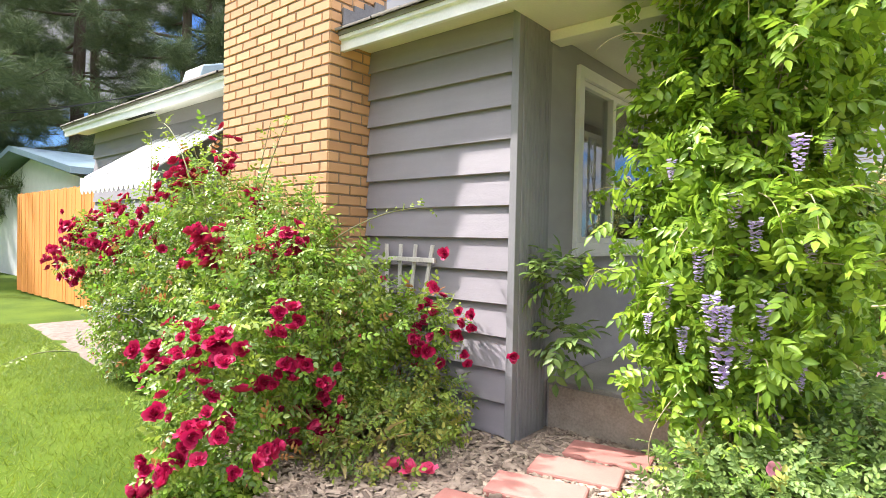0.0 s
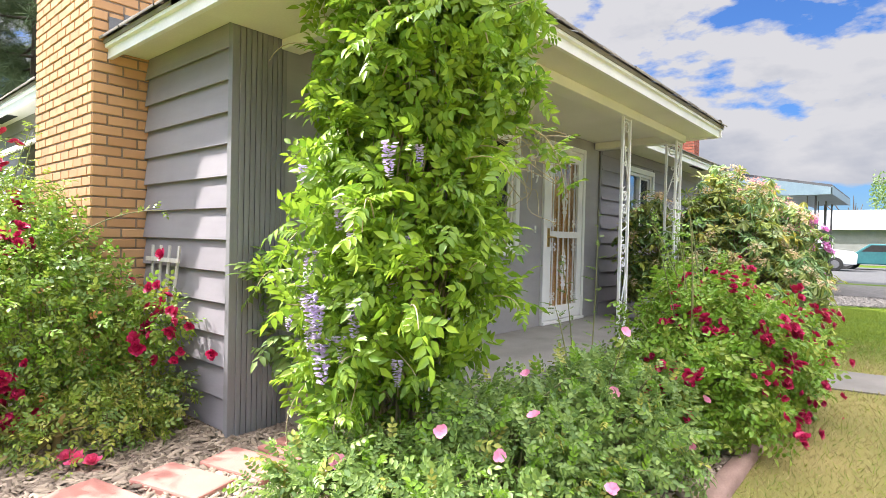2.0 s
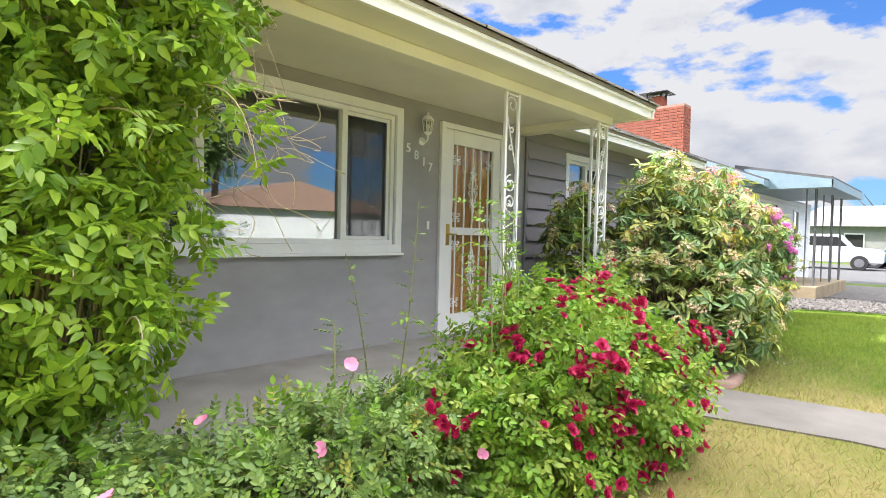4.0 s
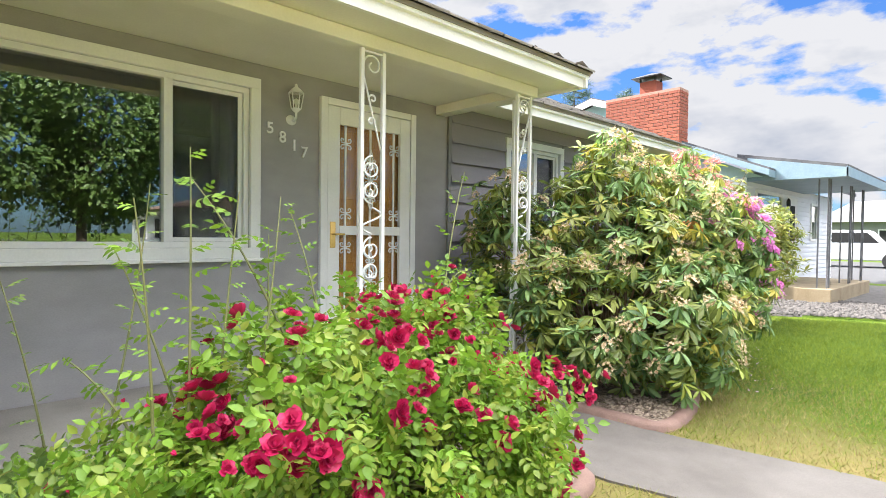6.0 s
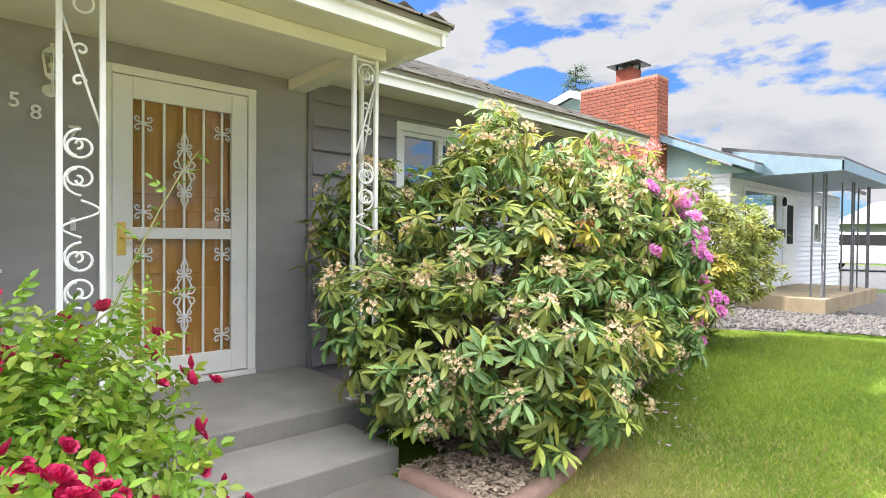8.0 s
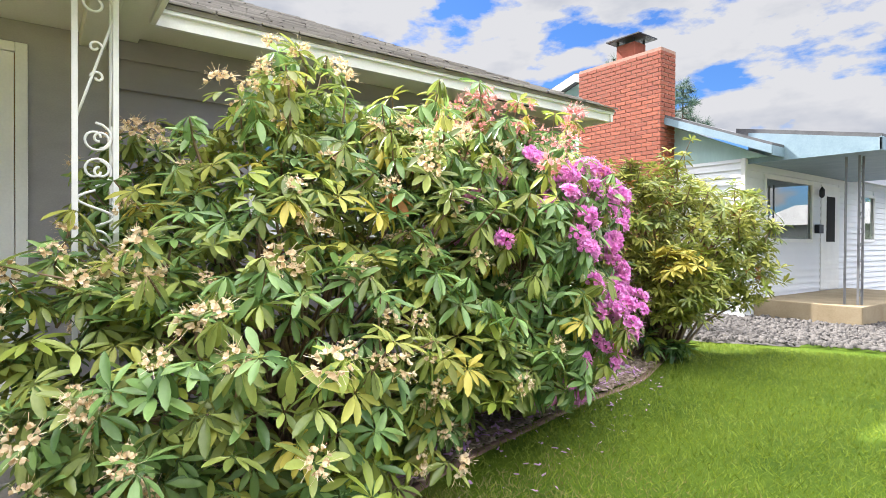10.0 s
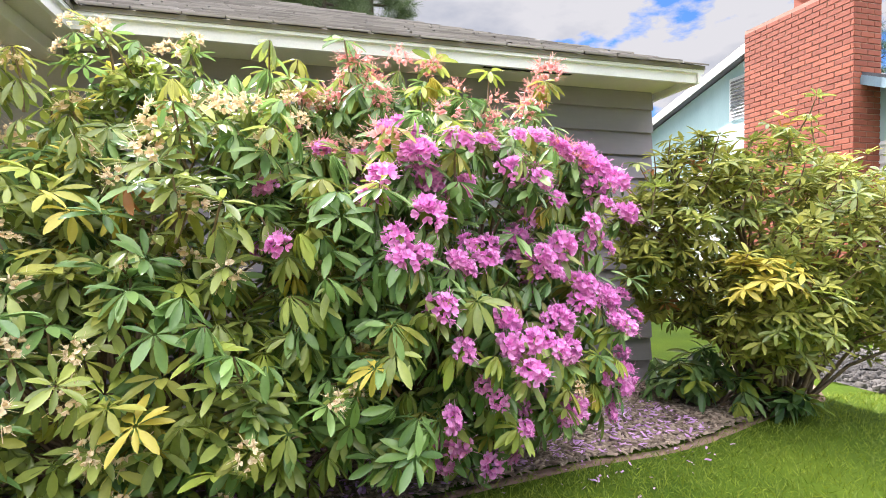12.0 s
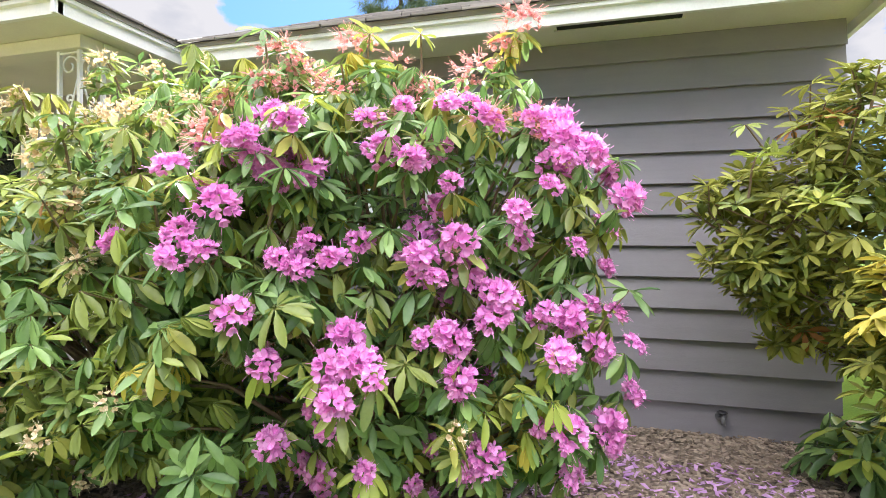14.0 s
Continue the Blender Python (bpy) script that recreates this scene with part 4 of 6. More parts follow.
def stems(base, tips, r0, r1, rng, sag=0.15, sides=4):
    b = Build()
    base = np.array(base)
    for t in tips:
        o = base + rng.normal(size=3) * np.array([0.08, 0.08, 0])
        o[2] = gz(o[1]) - 0.02
        mid = o * 0.45 + t * 0.55
        mid[2] += sag * np.linalg.norm(t - o)
        mid[:2] = o[:2] * 0.6 + t[:2] * 0.4 + rng.normal(size=2) * 0.05
        pts = [o * (1 - s) ** 2 + 2 * mid * s * (1 - s) + t * s * s + (rng.normal(size=3) * 0.012 if 0 < s < 1 else 0) for s in (0, 0.2, 0.4, 0.6, 0.8, 1.0)]
        b.tube([tuple(p) for p in pts], [r0 + (r1 - r0) * s for s in (0, 0.2, 0.4, 0.6, 0.8, 1.0)], sides, False)
    return b


def mesh_of(name, v, f, material):
    me = bpy.data.meshes.new(name)
    me.from_pydata([tuple(p) for p in v], [], [tuple(q) for q in f])
    me.materials.append(material)
    me.polygons.foreach_set("use_smooth", [True] * len(me.polygons))
    me.update()
    return me


def petal_shape(w, cup):
    return leaf_shape([(0, 0.06), (0.35, w * 0.8), (0.75, w), (1.0, w * 0.6)], -cup, 0.35)


def rose_bloom(seed, name, material):
    rng = np.random.default_rng(seed)
    out = []
    for ring, (n, size, dip, r) in enumerate(((6, 1.0, -0.15, 0.05), (6, 0.92, -0.55, 0.05), (5, 0.76, -0.95, 0.04), (4, 0.55, -1.25, 0.02))):
        for i in range(n):
            a = 2 * math.pi * (i + 0.5 * ring) / n + rng.normal() * 0.15
            out.append(placed(petal_shape(0.46, 0.42), (r * math.cos(a), r * math.sin(a), ring * 0.05), a, size * rng.uniform(0.75, 1.15), dip + rng.normal() * 0.25))
    v, f = combine(out)
    v = v + rng.normal(size=v.shape) * 0.055
    return mesh_of(name, v, f, material)


def open_bloom(seed, material):
    rng = np.random.default_rng(seed)
    out = [placed(petal_shape(0.5, 0.2), (0, 0, 0), 2 * math.pi * i / 5 + rng.normal() * 0.1, rng.uniform(0.9, 1.1), -0.25 + rng.normal() * 0.12) for i in range(5)]
    v, f = combine(out)
    return mesh_of("petals", v, f, material)


def truss(seed, material, florets, spread, threads, name):
    """A domed rhododendron flower head: open florets with stamens."""
    rng = np.random.default_rng(seed)
    P, A, N, S = [], [], [], []
    Tp, Ta, Tn, Ts = [], [], [], []
    for i in range(florets):
        h = 1 - 1.15 * (i + 0.5) / florets
        a = i * 2.399963
        r = math.sqrt(max(0, 1 - h * h))
        d = unit(np.array([r * math.cos(a), r * math.sin(a), h]) + rng.normal(size=3) * 0.22)
        far = rng.uniform(0.38, 0.72)
        side = unit(np.cross(d, [0.3, 0.5, 0.8])); oth = np.cross(d, side)
        for j in range(5):
            b = 2 * math.pi * j / 5 + rng.random()
            q = side * math.cos(b) + oth * math.sin(b)
            P.append(d * far); A.append(q + d * rng.uniform(0.3, 1.1)); N.append(d); S.append(spread * rng.uniform(0.8, 1.15))
        for j in range(threads):
            Tp.append(d * 0.55); Ta.append(d + rng.normal(size=3) * 0.38); Tn.append(rng.normal(size=3)); Ts.append(rng.uniform(0.55, 0.95))
    v, f = strew(petal_shape(0.36, 0.2), np.array(P), np.array(A), np.array(N), np.array(S)) if spread else (np.zeros((0, 3)), np.zeros((0, 4), int))
    if threads:
        thread = (np.array([(0, -0.018, 0), (0, 0.018, 0), (0.6, 0.014, 0.05), (0.6, -0.014, 0.05), (1, 0.022, 0.14), (1, -0.022, 0.14)]), np.array([(0, 1, 2, 3), (3, 2, 4, 5)]))
        v2, f2 = strew(thread, np.array(Tp), np.array(Ta), np.array(Tn), np.array(Ts))
        v, f = np.concatenate([v, v2]), np.concatenate([f, f2 + len(v)])
    return mesh_of(name, v, f, material)


ROSES = [rose_bloom(s, "rose_bloom", P_RED) for s in range(4)]
BUDS = [mesh_of("bud", *combine([placed(petal_shape(0.5, 0.5), (0, 0, 0), 2.1 * i, 0.8, -1.15) for i in range(4)]), P_RED)]
PINKS = [open_bloom(s, P_PINK) for s in range(3)]
MAGENTAS = [truss(s, P_MAG, 26, 0.40, 1, "flower_head") for s in range(4)]
SALMONS = [truss(s + 9, P_SALMON, 12, 0.26, 4, "faded_flower_head") for s in range(3)]
CREAMS = [truss(s + 19, P_CREAM, 13, 0.30, 2, "withered_flower_head") for s in range(3)]


def face(p, d, size, rng):
    """A pose at p whose z looks along d, turned at random."""
    q = Vector(d).to_track_quat("Z", "Y").to_matrix().to_4x4()
    return Matrix.Translation(Vector(p)) @ q @ Matrix.Rotation(rng.uniform(0, 6.283), 4, "Z") @ Matrix.Diagonal((size, size, size * rng.uniform(0.6, 0.95), 1))


def raceme(seed):
    """A hanging wisteria flower chain of unit length."""
    rng = np.random.default_rng(seed)
    P, A, N, S = [], [], [], []
    for i in range(46):
        u = (i + rng.random()) / 46
        a = i * 2.4 + rng.random()
        r = 0.11 * (1 - u) ** 0.6 + 0.02
        d = np.array([math.cos(a), math.sin(a), rng.uniform(-0.5, 0.3)])
        for s in (-0.6, 0.0, 0.7):
            P.append(np.array([0, 0, -u]) + d * r * 0.6); A.append(d + np.array([-d[1], d[0], 0.4]) * s); N.append(np.array([0, 0, 1]) + d * 0.3); S.append(0.105 * (1.15 - 0.55 * u) * rng.uniform(0.8, 1.2))
    v, f = strew(petal_shape(0.5, 0.3), np.array(P), np.array(A), np.array(N), np.array(S))
    return mesh_of("flower_chain", v, f, P_LILAC)


CHAINS = [raceme(s) for s in range(3)]


def rhododendron(name, blobs, base, whorls, seed, leaf_mats, label, size=0.108, lift=(-1.0, 0.3), stems_n=90, category="shrub", spurs=0):
    """Whorls of long leaves at the ends of branching stems, on an uneven crown."""
    rng = np.random.default_rng(seed)
    shrub = thing(name, (base[0], base[1], gz(base[1])), label, category)
    P, D = shell(blobs, whorls, rng, deep=0.45, floor=0.10, rough=0.25)
    outer = shell.outer
    if spurs:
        high = [i for i in range(len(P)) if outer[i] > 0.9 and D[i][2] > 0.05]
        pick = rng.choice(high, min(spurs, len(high)), replace=False)
        way = unit(D[pick] * 0.6 + np.array([0, 0, 0.6]) + rng.normal(size=(len(pick), 3)) * 0.25)
        far = P[pick] + way * rng.uniform(0.04, 0.15, (len(pick), 1))
        twig = Build()
        for a, b in zip(P[pick] - way * 0.12, far):
            m = (a + b) / 2 + rng.normal(size=3) * 0.012
            twig.tube([tuple(a), tuple(m), tuple(b)], [0.006, 0.005, 0.0035], 5, False)
        part("shoot_tangle", twig, TWIG, shrub, smooth=True, kind="stuff")
        P, D, outer = np.concatenate([P, far]), np.concatenate([D, way]), np.concatenate([outer, np.full(len(far), 0.8)])
    groups = {i: ([], [], [], []) for i in range(len(leaf_mats))}
    weights = np.array([w for _, w in leaf_mats]); weights = weights / weights.sum()
    for p, d in zip(P, D):
        axis = unit(d * 0.5 + np.array([0, 0, 0.85]) + rng.normal(size=3) * 0.22)
        s1 = unit(np.cross(axis, rng.normal(size=3))); s2 = np.cross(axis, s1)
        g = rng.choice(len(leaf_mats), p=weights)
        k = rng.integers(7, 12)
        droop = rng.uniform(*lift)
        for i in range(k):
            a = 2 * math.pi * i / k + rng.normal() * 0.18
            out = s1 * math.cos(a) + s2 * math.sin(a)
            e = droop + rng.normal() * 0.3
            ax = out * math.cos(e) + axis * math.sin(e)
            groups[g][0].append(p + out * 0.008); groups[g][1].append(ax)
            groups[g][2].append(axis * math.cos(e) - out * math.sin(e) + rng.normal(size=3) * 0.15)
            groups[g][3].append(size * rng.uniform(0.65, 1.2))
    for i, (m, _) in enumerate(leaf_mats):
        if groups[i][0]:
            v, f = strew(RHODO_LEAF, *[np.array(q) for q in groups[i]])
            big_mesh("foliage", v, f, m, shrub, kind="stuff", smooth=True)
    pick = P[rng.choice(len(P), min(stems_n, len(P)), replace=False)]
    part("stem_tangle", stems((base[0], base[1], 0), pick, 0.016, 0.004, rng), TWIG, shrub, smooth=True, kind="stuff")
    shrub_outer[shrub.name] = outer
    return shrub, P, D, rng


def heads(shrub, points, dirs, meshes, name, size, rng, up=0.5):
    for p, d in zip(points, dirs):
        q = unit(d + np.array([0, 0, up]))
        shared(name, meshes[rng.integers(len(meshes))], shrub, face(p + q * 0.05, q, size * rng.uniform(0.7, 1.25), rng))


A_BLOBS = [((0.20, 9.32, 0.78), (0.30, 0.36, 0.30)), ((-0.18, 7.78, 0.66), (0.32, 0.30, 0.30)), ((-0.40, 8.55, 1.0), (0.75, 0.72, 0.92)), ((-0.58, 8.85, 1.56), (0.48, 0.50, 0.66)), ((-0.52, 9.25, 1.52), (0.42, 0.45, 0.56)), ((0.10, 8.45, 0.68), (0.55, 0.68, 0.55)), ((-0.40, 9.25, 1.1), (0.68, 0.62, 0.92)), ((-0.22, 7.98, 0.75), (0.42, 0.40, 0.45)), ((0.10, 8.95, 0.82), (0.40, 0.43, 0.48)), ((-1.22, 8.17, 1.22), (0.40, 0.42, 0.72)), ((-0.46, 7.66, 0.92), (0.26, 0.24, 0.34))]
B_BLOBS = [((-0.55, 10.5, 1.52), (0.50, 0.48, 0.52)), ((-0.48, 9.70, 1.52), (0.50, 0.42, 0.55)), ((-0.50, 10.05, 1.36), (0.72, 0.66, 0.76)), ((-0.22, 10.2, 0.84), (0.52, 0.58, 0.50)), ((-0.48, 10.62, 1.25), (0.50, 0.45, 0.75)), ((0.10, 9.75, 1.05), (0.42, 0.42, 0.58)), ((-0.35, 10.72, 0.78), (0.38, 0.40, 0.42))]
C_BLOBS = [((-0.98, 11.78, 1.38), (0.20, 0.26, 0.36)), ((-1.2, 12.0, 1.3), (0.28, 0.3, 0.5)), ((-0.95, 12.75, 1.28), (0.60, 0.66, 0.76)), ((-1.0, 12.15, 1.52), (0.38, 0.40, 0.46)), ((-0.75, 13.35, 1.25), (0.6, 0.65, 0.66)), ((-1.15, 12.3, 1.15), (0.40, 0.42, 0.5)), ((-0.55, 12.35, 0.95), (0.38, 0.40, 0.38))]

shrub_a, PA, DA, rg = rhododendron("rhododendron", A_BLOBS, (-0.55, 8.7), 1900, 11, [(L_RHODO, 5), (L_RHODO2, 4.0), (L_OLIVE, 1.2), (L_YOUNG, 0.9), (L_YELLOW, 0.16), (L_RUST, 0.06)], "large rhododendron with long glossy leaves and withered cream flower heads", spurs=110)
sel = [i for i in range(len(PA)) if DA[i][0] > -0.2 and PA[i][2] > 0.35 and shrub_outer[shrub_a.name][i] > 0.9]
sel = rg.choice(sel, min(150, len(sel)), replace=False)
heads(shrub_a, PA[sel], DA[sel], CREAMS, "withered_flower_head", 0.06, rg)
shrub_b, PB, DB, rg = rhododendron("rhododendron", B_BLOBS, (-0.5, 10.2), 1450, 12, [(L_RHODO2, 6), (L_RHODO, 2), (L_OLIVE, 0.8), (L_YOUNG, 0.5), (L_YELLOW, 0.12)], "rhododendron in full bloom with magenta-pink flower heads", lift=(-1.25, -0.1), spurs=60)
vis = [i for i in range(len(PB)) if DB[i][0] > -0.3 and shrub_outer[shrub_b.name][i] > 0.88]
low = [i for i in vis if PB[i][2] < 1.78 and not (PB[i][1] < 9.95 and PB[i][2] < 1.15) and (DB[i][1] > -0.25 or rg.random() < 0.12)]
top = [i for i in vis if PB[i][2] >= 1.62]
lo = rg.choice(low, min(150, len(low)), replace=False)
heads(shrub_b, PB[lo], DB[lo], MAGENTAS, "flower_head", 0.062, rg, 0.8)
tp = rg.choice(top, min(46, len(top)), replace=False)
heads(shrub_b, PB[tp], DB[tp], SALMONS, "faded_flower_head", 0.075, rg, 1.0)
lo2 = rg.choice(low, 6, replace=False)
heads(shrub_b, PB[lo2], DB[lo2], CREAMS, "withered_flower_head", 0.045, rg)
shrub_c, PC, DC, rg = rhododendron("rhododendron", C_BLOBS, (-1.0, 12.8), 1650, 13, [(L_OLIVE, 6), (L_RHODO, 3), (L_YOUNG, 0.5), (L_RUST, 0.12)], "olive-green rhododendron past flowering with one yellowing branch", size=0.095, lift=(-0.35, 0.6), spurs=110)
YB = [((-0.40, 12.12, 1.13), (0.22, 0.24, 0.15))]
P_, D_ = shell(YB, 34, rg, deep=0.6, floor=0.1)
gp, ga, gn, gs = [], [], [], []
for p, d in zip(P_, D_):
    ax0 = unit(d * 0.5 + np.array([0, 0, 0.8]))
    s1 = unit(np.cross(ax0, rg.normal(size=3))); s2 = np.cross(ax0, s1)
    for i in range(8):
        a = 2 * math.pi * i / 8 + rg.normal() * 0.2
        out = s1 * math.cos(a) + s2 * math.sin(a)
        gp.append(p); ga.append(out + ax0 * rg.uniform(-0.3, 0.4)); gn.append(ax0 + rg.normal(size=3) * 0.15); gs.append(0.11 * rg.uniform(0.7, 1.15))
v, f = strew(RHODO_LEAF, np.array(gp), np.array(ga), np.array(gn), np.array(gs))
big_mesh("yellow_foliage", v, f, L_YELLOW, shrub_c, "yellowing leaves", kind="stuff", smooth=True)

HB = [((-1.25, 12.35, 0.28), (0.42, 0.32, 0.24)), ((-0.85, 12.55, 0.22), (0.3, 0.3, 0.2))]
hosta, _, _, _ = rhododendron("ground_plant", HB, (-1.2, 12.4), 60, 15, [(L_RHODO2, 3), (L_YOUNG, 0.8)], "low broad-leaved green plant under the shrub", size=0.16, stems_n=25, category="plant")


def rose_bush(name, blobs, bases, leaves, seed, shape, leaf_mats, label, leaf_size, cane_mat, canes=70, deep=0.4, sprays=(), flat=0.5):
    rng = np.random.default_rng(seed)
    bush = thing(name, (bases[0][0], bases[0][1], gz(bases[0][1])), label, "rose bush")
    P, D = shell(blobs, leaves, rng, deep=deep, floor=0.04, rough=0.34)
    outer = shell.outer
    weights = np.array([w for _, w in leaf_mats]); weights = weights / weights.sum()
    which = rng.choice(len(leaf_mats), len(P), p=weights)
    A = unit(D * 0.8 + rng.normal(size=D.shape) * 0.6 + np.array([0, 0, 0.1]))
    N = unit(np.array([0, 0, 1.0]) * flat + D * 0.7 + rng.normal(size=D.shape) * 0.35)
    S = leaf_size * rng.uniform(0.6, 1.25, len(P))
    for i, (m, _) in enumerate(leaf_mats):
        k = which == i
        if k.any():
            v, f = strew(shape, P[k], A[k], N[k], S[k])
            big_mesh("foliage", v, f, m, bush, kind="stuff", smooth=True)
    for j, base in enumerate(bases):
        near = P[np.argsort(np.linalg.norm(P[:, :2] - np.array(base[:2]), axis=1))[: len(P) // len(bases)]]
        pick = near[rng.choice(len(near), min(canes // len(bases), len(near)), replace=False)]
        part("cane_tangle", stems((base[0], base[1], 0), pick, 0.009, 0.003, rng, 0.28), cane_mat, bush, smooth=True, kind="stuff")
    # long shoots that stand out from the bush
    if sprays:
        b = Build()
        sp, sa, sn, ss = [], [], [], []
        for o, t, bend in sprays:
            o, t = np.array(o), np.array(t)
            mid = (o + t) / 2 + np.array(bend)
            pts = [o * (1 - s) ** 2 + 2 * mid * s * (1 - s) + t * s * s for s in np.linspace(0, 1, 9)]
            b.tube([tuple(p) for p in pts], [0.006 - 0.004 * s for s in np.linspace(0, 1, 9)], 5, False)
            for s in np.arange(0.12, 1.0, 0.07):
                p = o * (1 - s) ** 2 + 2 * mid * s * (1 - s) + t * s * s
                d = unit(t - o)
                q = unit(np.cross(d, rng.normal(size=3)))
                sp.append(p); sa.append(q + d * 0.5); sn.append(np.array([0, 0, 1.0]) + rng.normal(size=3) * 0.4); ss.append(leaf_size * rng.uniform(0.5, 1.0))
        part("shoot_tangle", b, cane_mat, bush, smooth=True, kind="stuff")
        v, f = strew(shape, np.array(sp), np.array(sa), np.array(sn), np.array(ss))
        big_mesh("shoot_leaves", v, f, leaf_mats[0][0], bush, kind="stuff", smooth=True)
    shrub_outer[bush.name] = outer
    return bush, P, D, rng


def blooms(bush, P, D, rng, count, meshes, name, size, clusters, spread=0.10, facing=(1, -1), zmin=0.1, push=(0.02, 0.065), spots=()):
    ok = [i for i in range(len(P)) if D[i][0] * facing[0] + D[i][1] * facing[1] > -0.35 and P[i][2] > zmin and shrub_outer[bush.name][i] > 0.9]
    if spots:
        near = [i for i in ok if any(np.linalg.norm(P[i] - np.array(c)) < r for c, r in spots)]
        ok = near + list(rng.choice(ok, len(near) // 4, replace=False))
    centres = rng.choice(ok, min(clusters, len(ok)), replace=False)
    clusters = len(centres)
    made = 0
    while made < count:
        i = centres[rng.integers(clusters)]
        p = P[i] + D[i] * rng.uniform(*push) + rng.normal(size=3) * np.array([spread, spread, spread * 0.8])
        d = unit(D[i] + rng.normal(size=3) * 0.45 + np.array([0, 0, 0.35]))
        shared(name, meshes[rng.integers(len(meshes))], bush, face(p, d, size * rng.uniform(0.65, 1.2), rng))
        made += 1


RA = [((-2.52, 1.40, 0.28), (0.28, 0.22, 0.26)), ((-5.0, 2.05, 0.45), (0.62, 0.28, 0.40)), ((-2.88, 1.98, 0.74), (0.58, 0.46, 0.58)), ((-4.10, 2.20, 1.10), (0.62, 0.38, 0.72)), ((-4.95, 2.22, 0.98), (0.55, 0.36, 0.52)), ((-5.85, 2.10, 1.05), (0.48, 0.28, 0.42)), ((-2.72, 1.58, 0.48), (0.36, 0.32, 0.44)), ((-2.36, 2.70, 0.72), (0.22, 0.14, 0.22)), ((-3.25, 2.25, 1.10), (0.52, 0.34, 0.48)), ((-2.72, 2.42, 0.66), (0.36, 0.28, 0.50))]
rose_a, P1, D1, rg = rose_bush("climbing_rose", RA, [(-2.85, 2.2), (-3.9, 2.3), (-5.0, 2.35)], 11500, 21, ROSE_LEAF, [(L_ROSE, 5), (L_ROSE_B, 3), (L_RUGOSA, 2), (L_RUST, 0.25)], "sprawling climbing rose with dark red blooms and pale green leaves", 0.082, CANE, 150, 0.55,
    sprays=[((-3.9, 2.0, 1.5), (-4.7, 2.1, 2.15), (0, 0, 0.25)), ((-3.3, 2.1, 1.4), (-3.1, 2.2, 2.0), (0, 0, 0.1)), ((-2.9, 2.2, 1.1), (-2.35, 2.75, 1.45), (0, 0, 0.2)), ((-4.2, 1.8, 1.4), (-4.4, 1.9, 2.0), (0.1, 0, 0.1)), ((-3.5, 2.2, 1.5), (-3.45, 2.3, 2.05), (0, 0, 0)), ((-2.6, 2.5, 0.7), (-2.15, 2.85, 0.8), (0, 0, 0.12)), ((-4.6, 1.5, 0.4), (-4.9, 1.1, 0.3), (0, 0, 0.1))])
blooms(rose_a, P1, D1, rg, 560, ROSES, "rose_bloom", 0.039, 75, 0.05, facing=(0.5, -1), push=(0.03, 0.08), spots=(((-2.62, 1.68, 0.55), 0.42), ((-2.5, 1.38, 0.35), 0.32), ((-3.9, 1.9, 1.45), 0.6), ((-2.9, 1.85, 1.1), 0.3), ((-5.9, 1.9, 1.2), 0.5)))
for _ in range(26):
    shared("rose_bloom", ROSES[rg.integers(len(ROSES))], rose_a, face(np.array([-2.22, 2.66, 0.80]) + rg.normal(size=3) * np.array([0.14, 0.05, 0.13]), unit(np.array([0.5, -0.9, 0.3]) + rg.normal(size=3) * 0.4), 0.04 * rg.uniform(0.7, 1.15), rg))
blooms(rose_a, P1, D1, rg, 25, BUDS, "rose_bud", 0.022, 20, 0.12, facing=(0.5, -1))
RR = [((0.25, 5.45, 0.50), (0.52, 0.75, 0.55)), ((0.05, 6.05, 0.52), (0.48, 0.45, 0.55)), ((0.30, 4.85, 0.36), (0.40, 0.45, 0.38)), ((0.45, 5.75, 0.4), (0.42, 0.5, 0.4))]
rose_r, P2, D2, rg = rose_bush("rose_bush", RR, [(0.2, 5.5), (0.1, 6.0)], 7600, 22, ROSE_LEAF, [(L_ROSE_B, 5), (L_ROSE, 3), (L_YOUNG, 0.4)], "bright green rose bush with clusters of crimson blooms beside the path", 0.092, CANE, 90, 0.5,
    sprays=[((-0.05, 6.2, 0.8), (-0.35, 6.7, 1.75), (0, 0, 0.2)), ((0.0, 6.1, 0.9), (-0.15, 6.55, 1.15), (0, 0, 0.2)), ((0.1, 5.3, 0.9), (-0.1, 5.0, 1.55), (0, 0, 0.1)), ((0.0, 5.5, 0.9), (-0.2, 5.45, 1.45), (0, 0, 0.1)), ((0.2, 4.9, 0.6), (0.1, 4.7, 1.3), (0, 0, 0.1)), ((0.1, 5.2, 0.8), (0.0, 5.25, 1.35), (0, 0, 0)), ((0.1, 4.8, 0.6), (-0.1, 4.6, 0.95), (0, 0, 0.1)), ((0.28, 4.85, 0.6), (0.22, 4.88, 1.62), (0.03, 0, 0)), ((0.3, 4.75, 0.6), (0.30, 4.70, 1.45), (0, 0.03, 0)), ((0.22, 4.95, 0.6), (0.12, 5.08, 1.5), (0, 0, 0.05)), ((0.2, 5.1, 0.7), (0.0, 5.3, 1.5), (0.03, 0, 0))])
blooms(rose_r, P2, D2, rg, 360, ROSES, "rose_bloom", 0.031, 125, 0.04, facing=(1, -0.1), zmin=0.2, push=(0.05, 0.105))
blooms(rose_r, P2, D2, rg, 14, BUDS, "rose_bud", 0.02, 12, 0.1, facing=(1, -0.4), zmin=0.3)
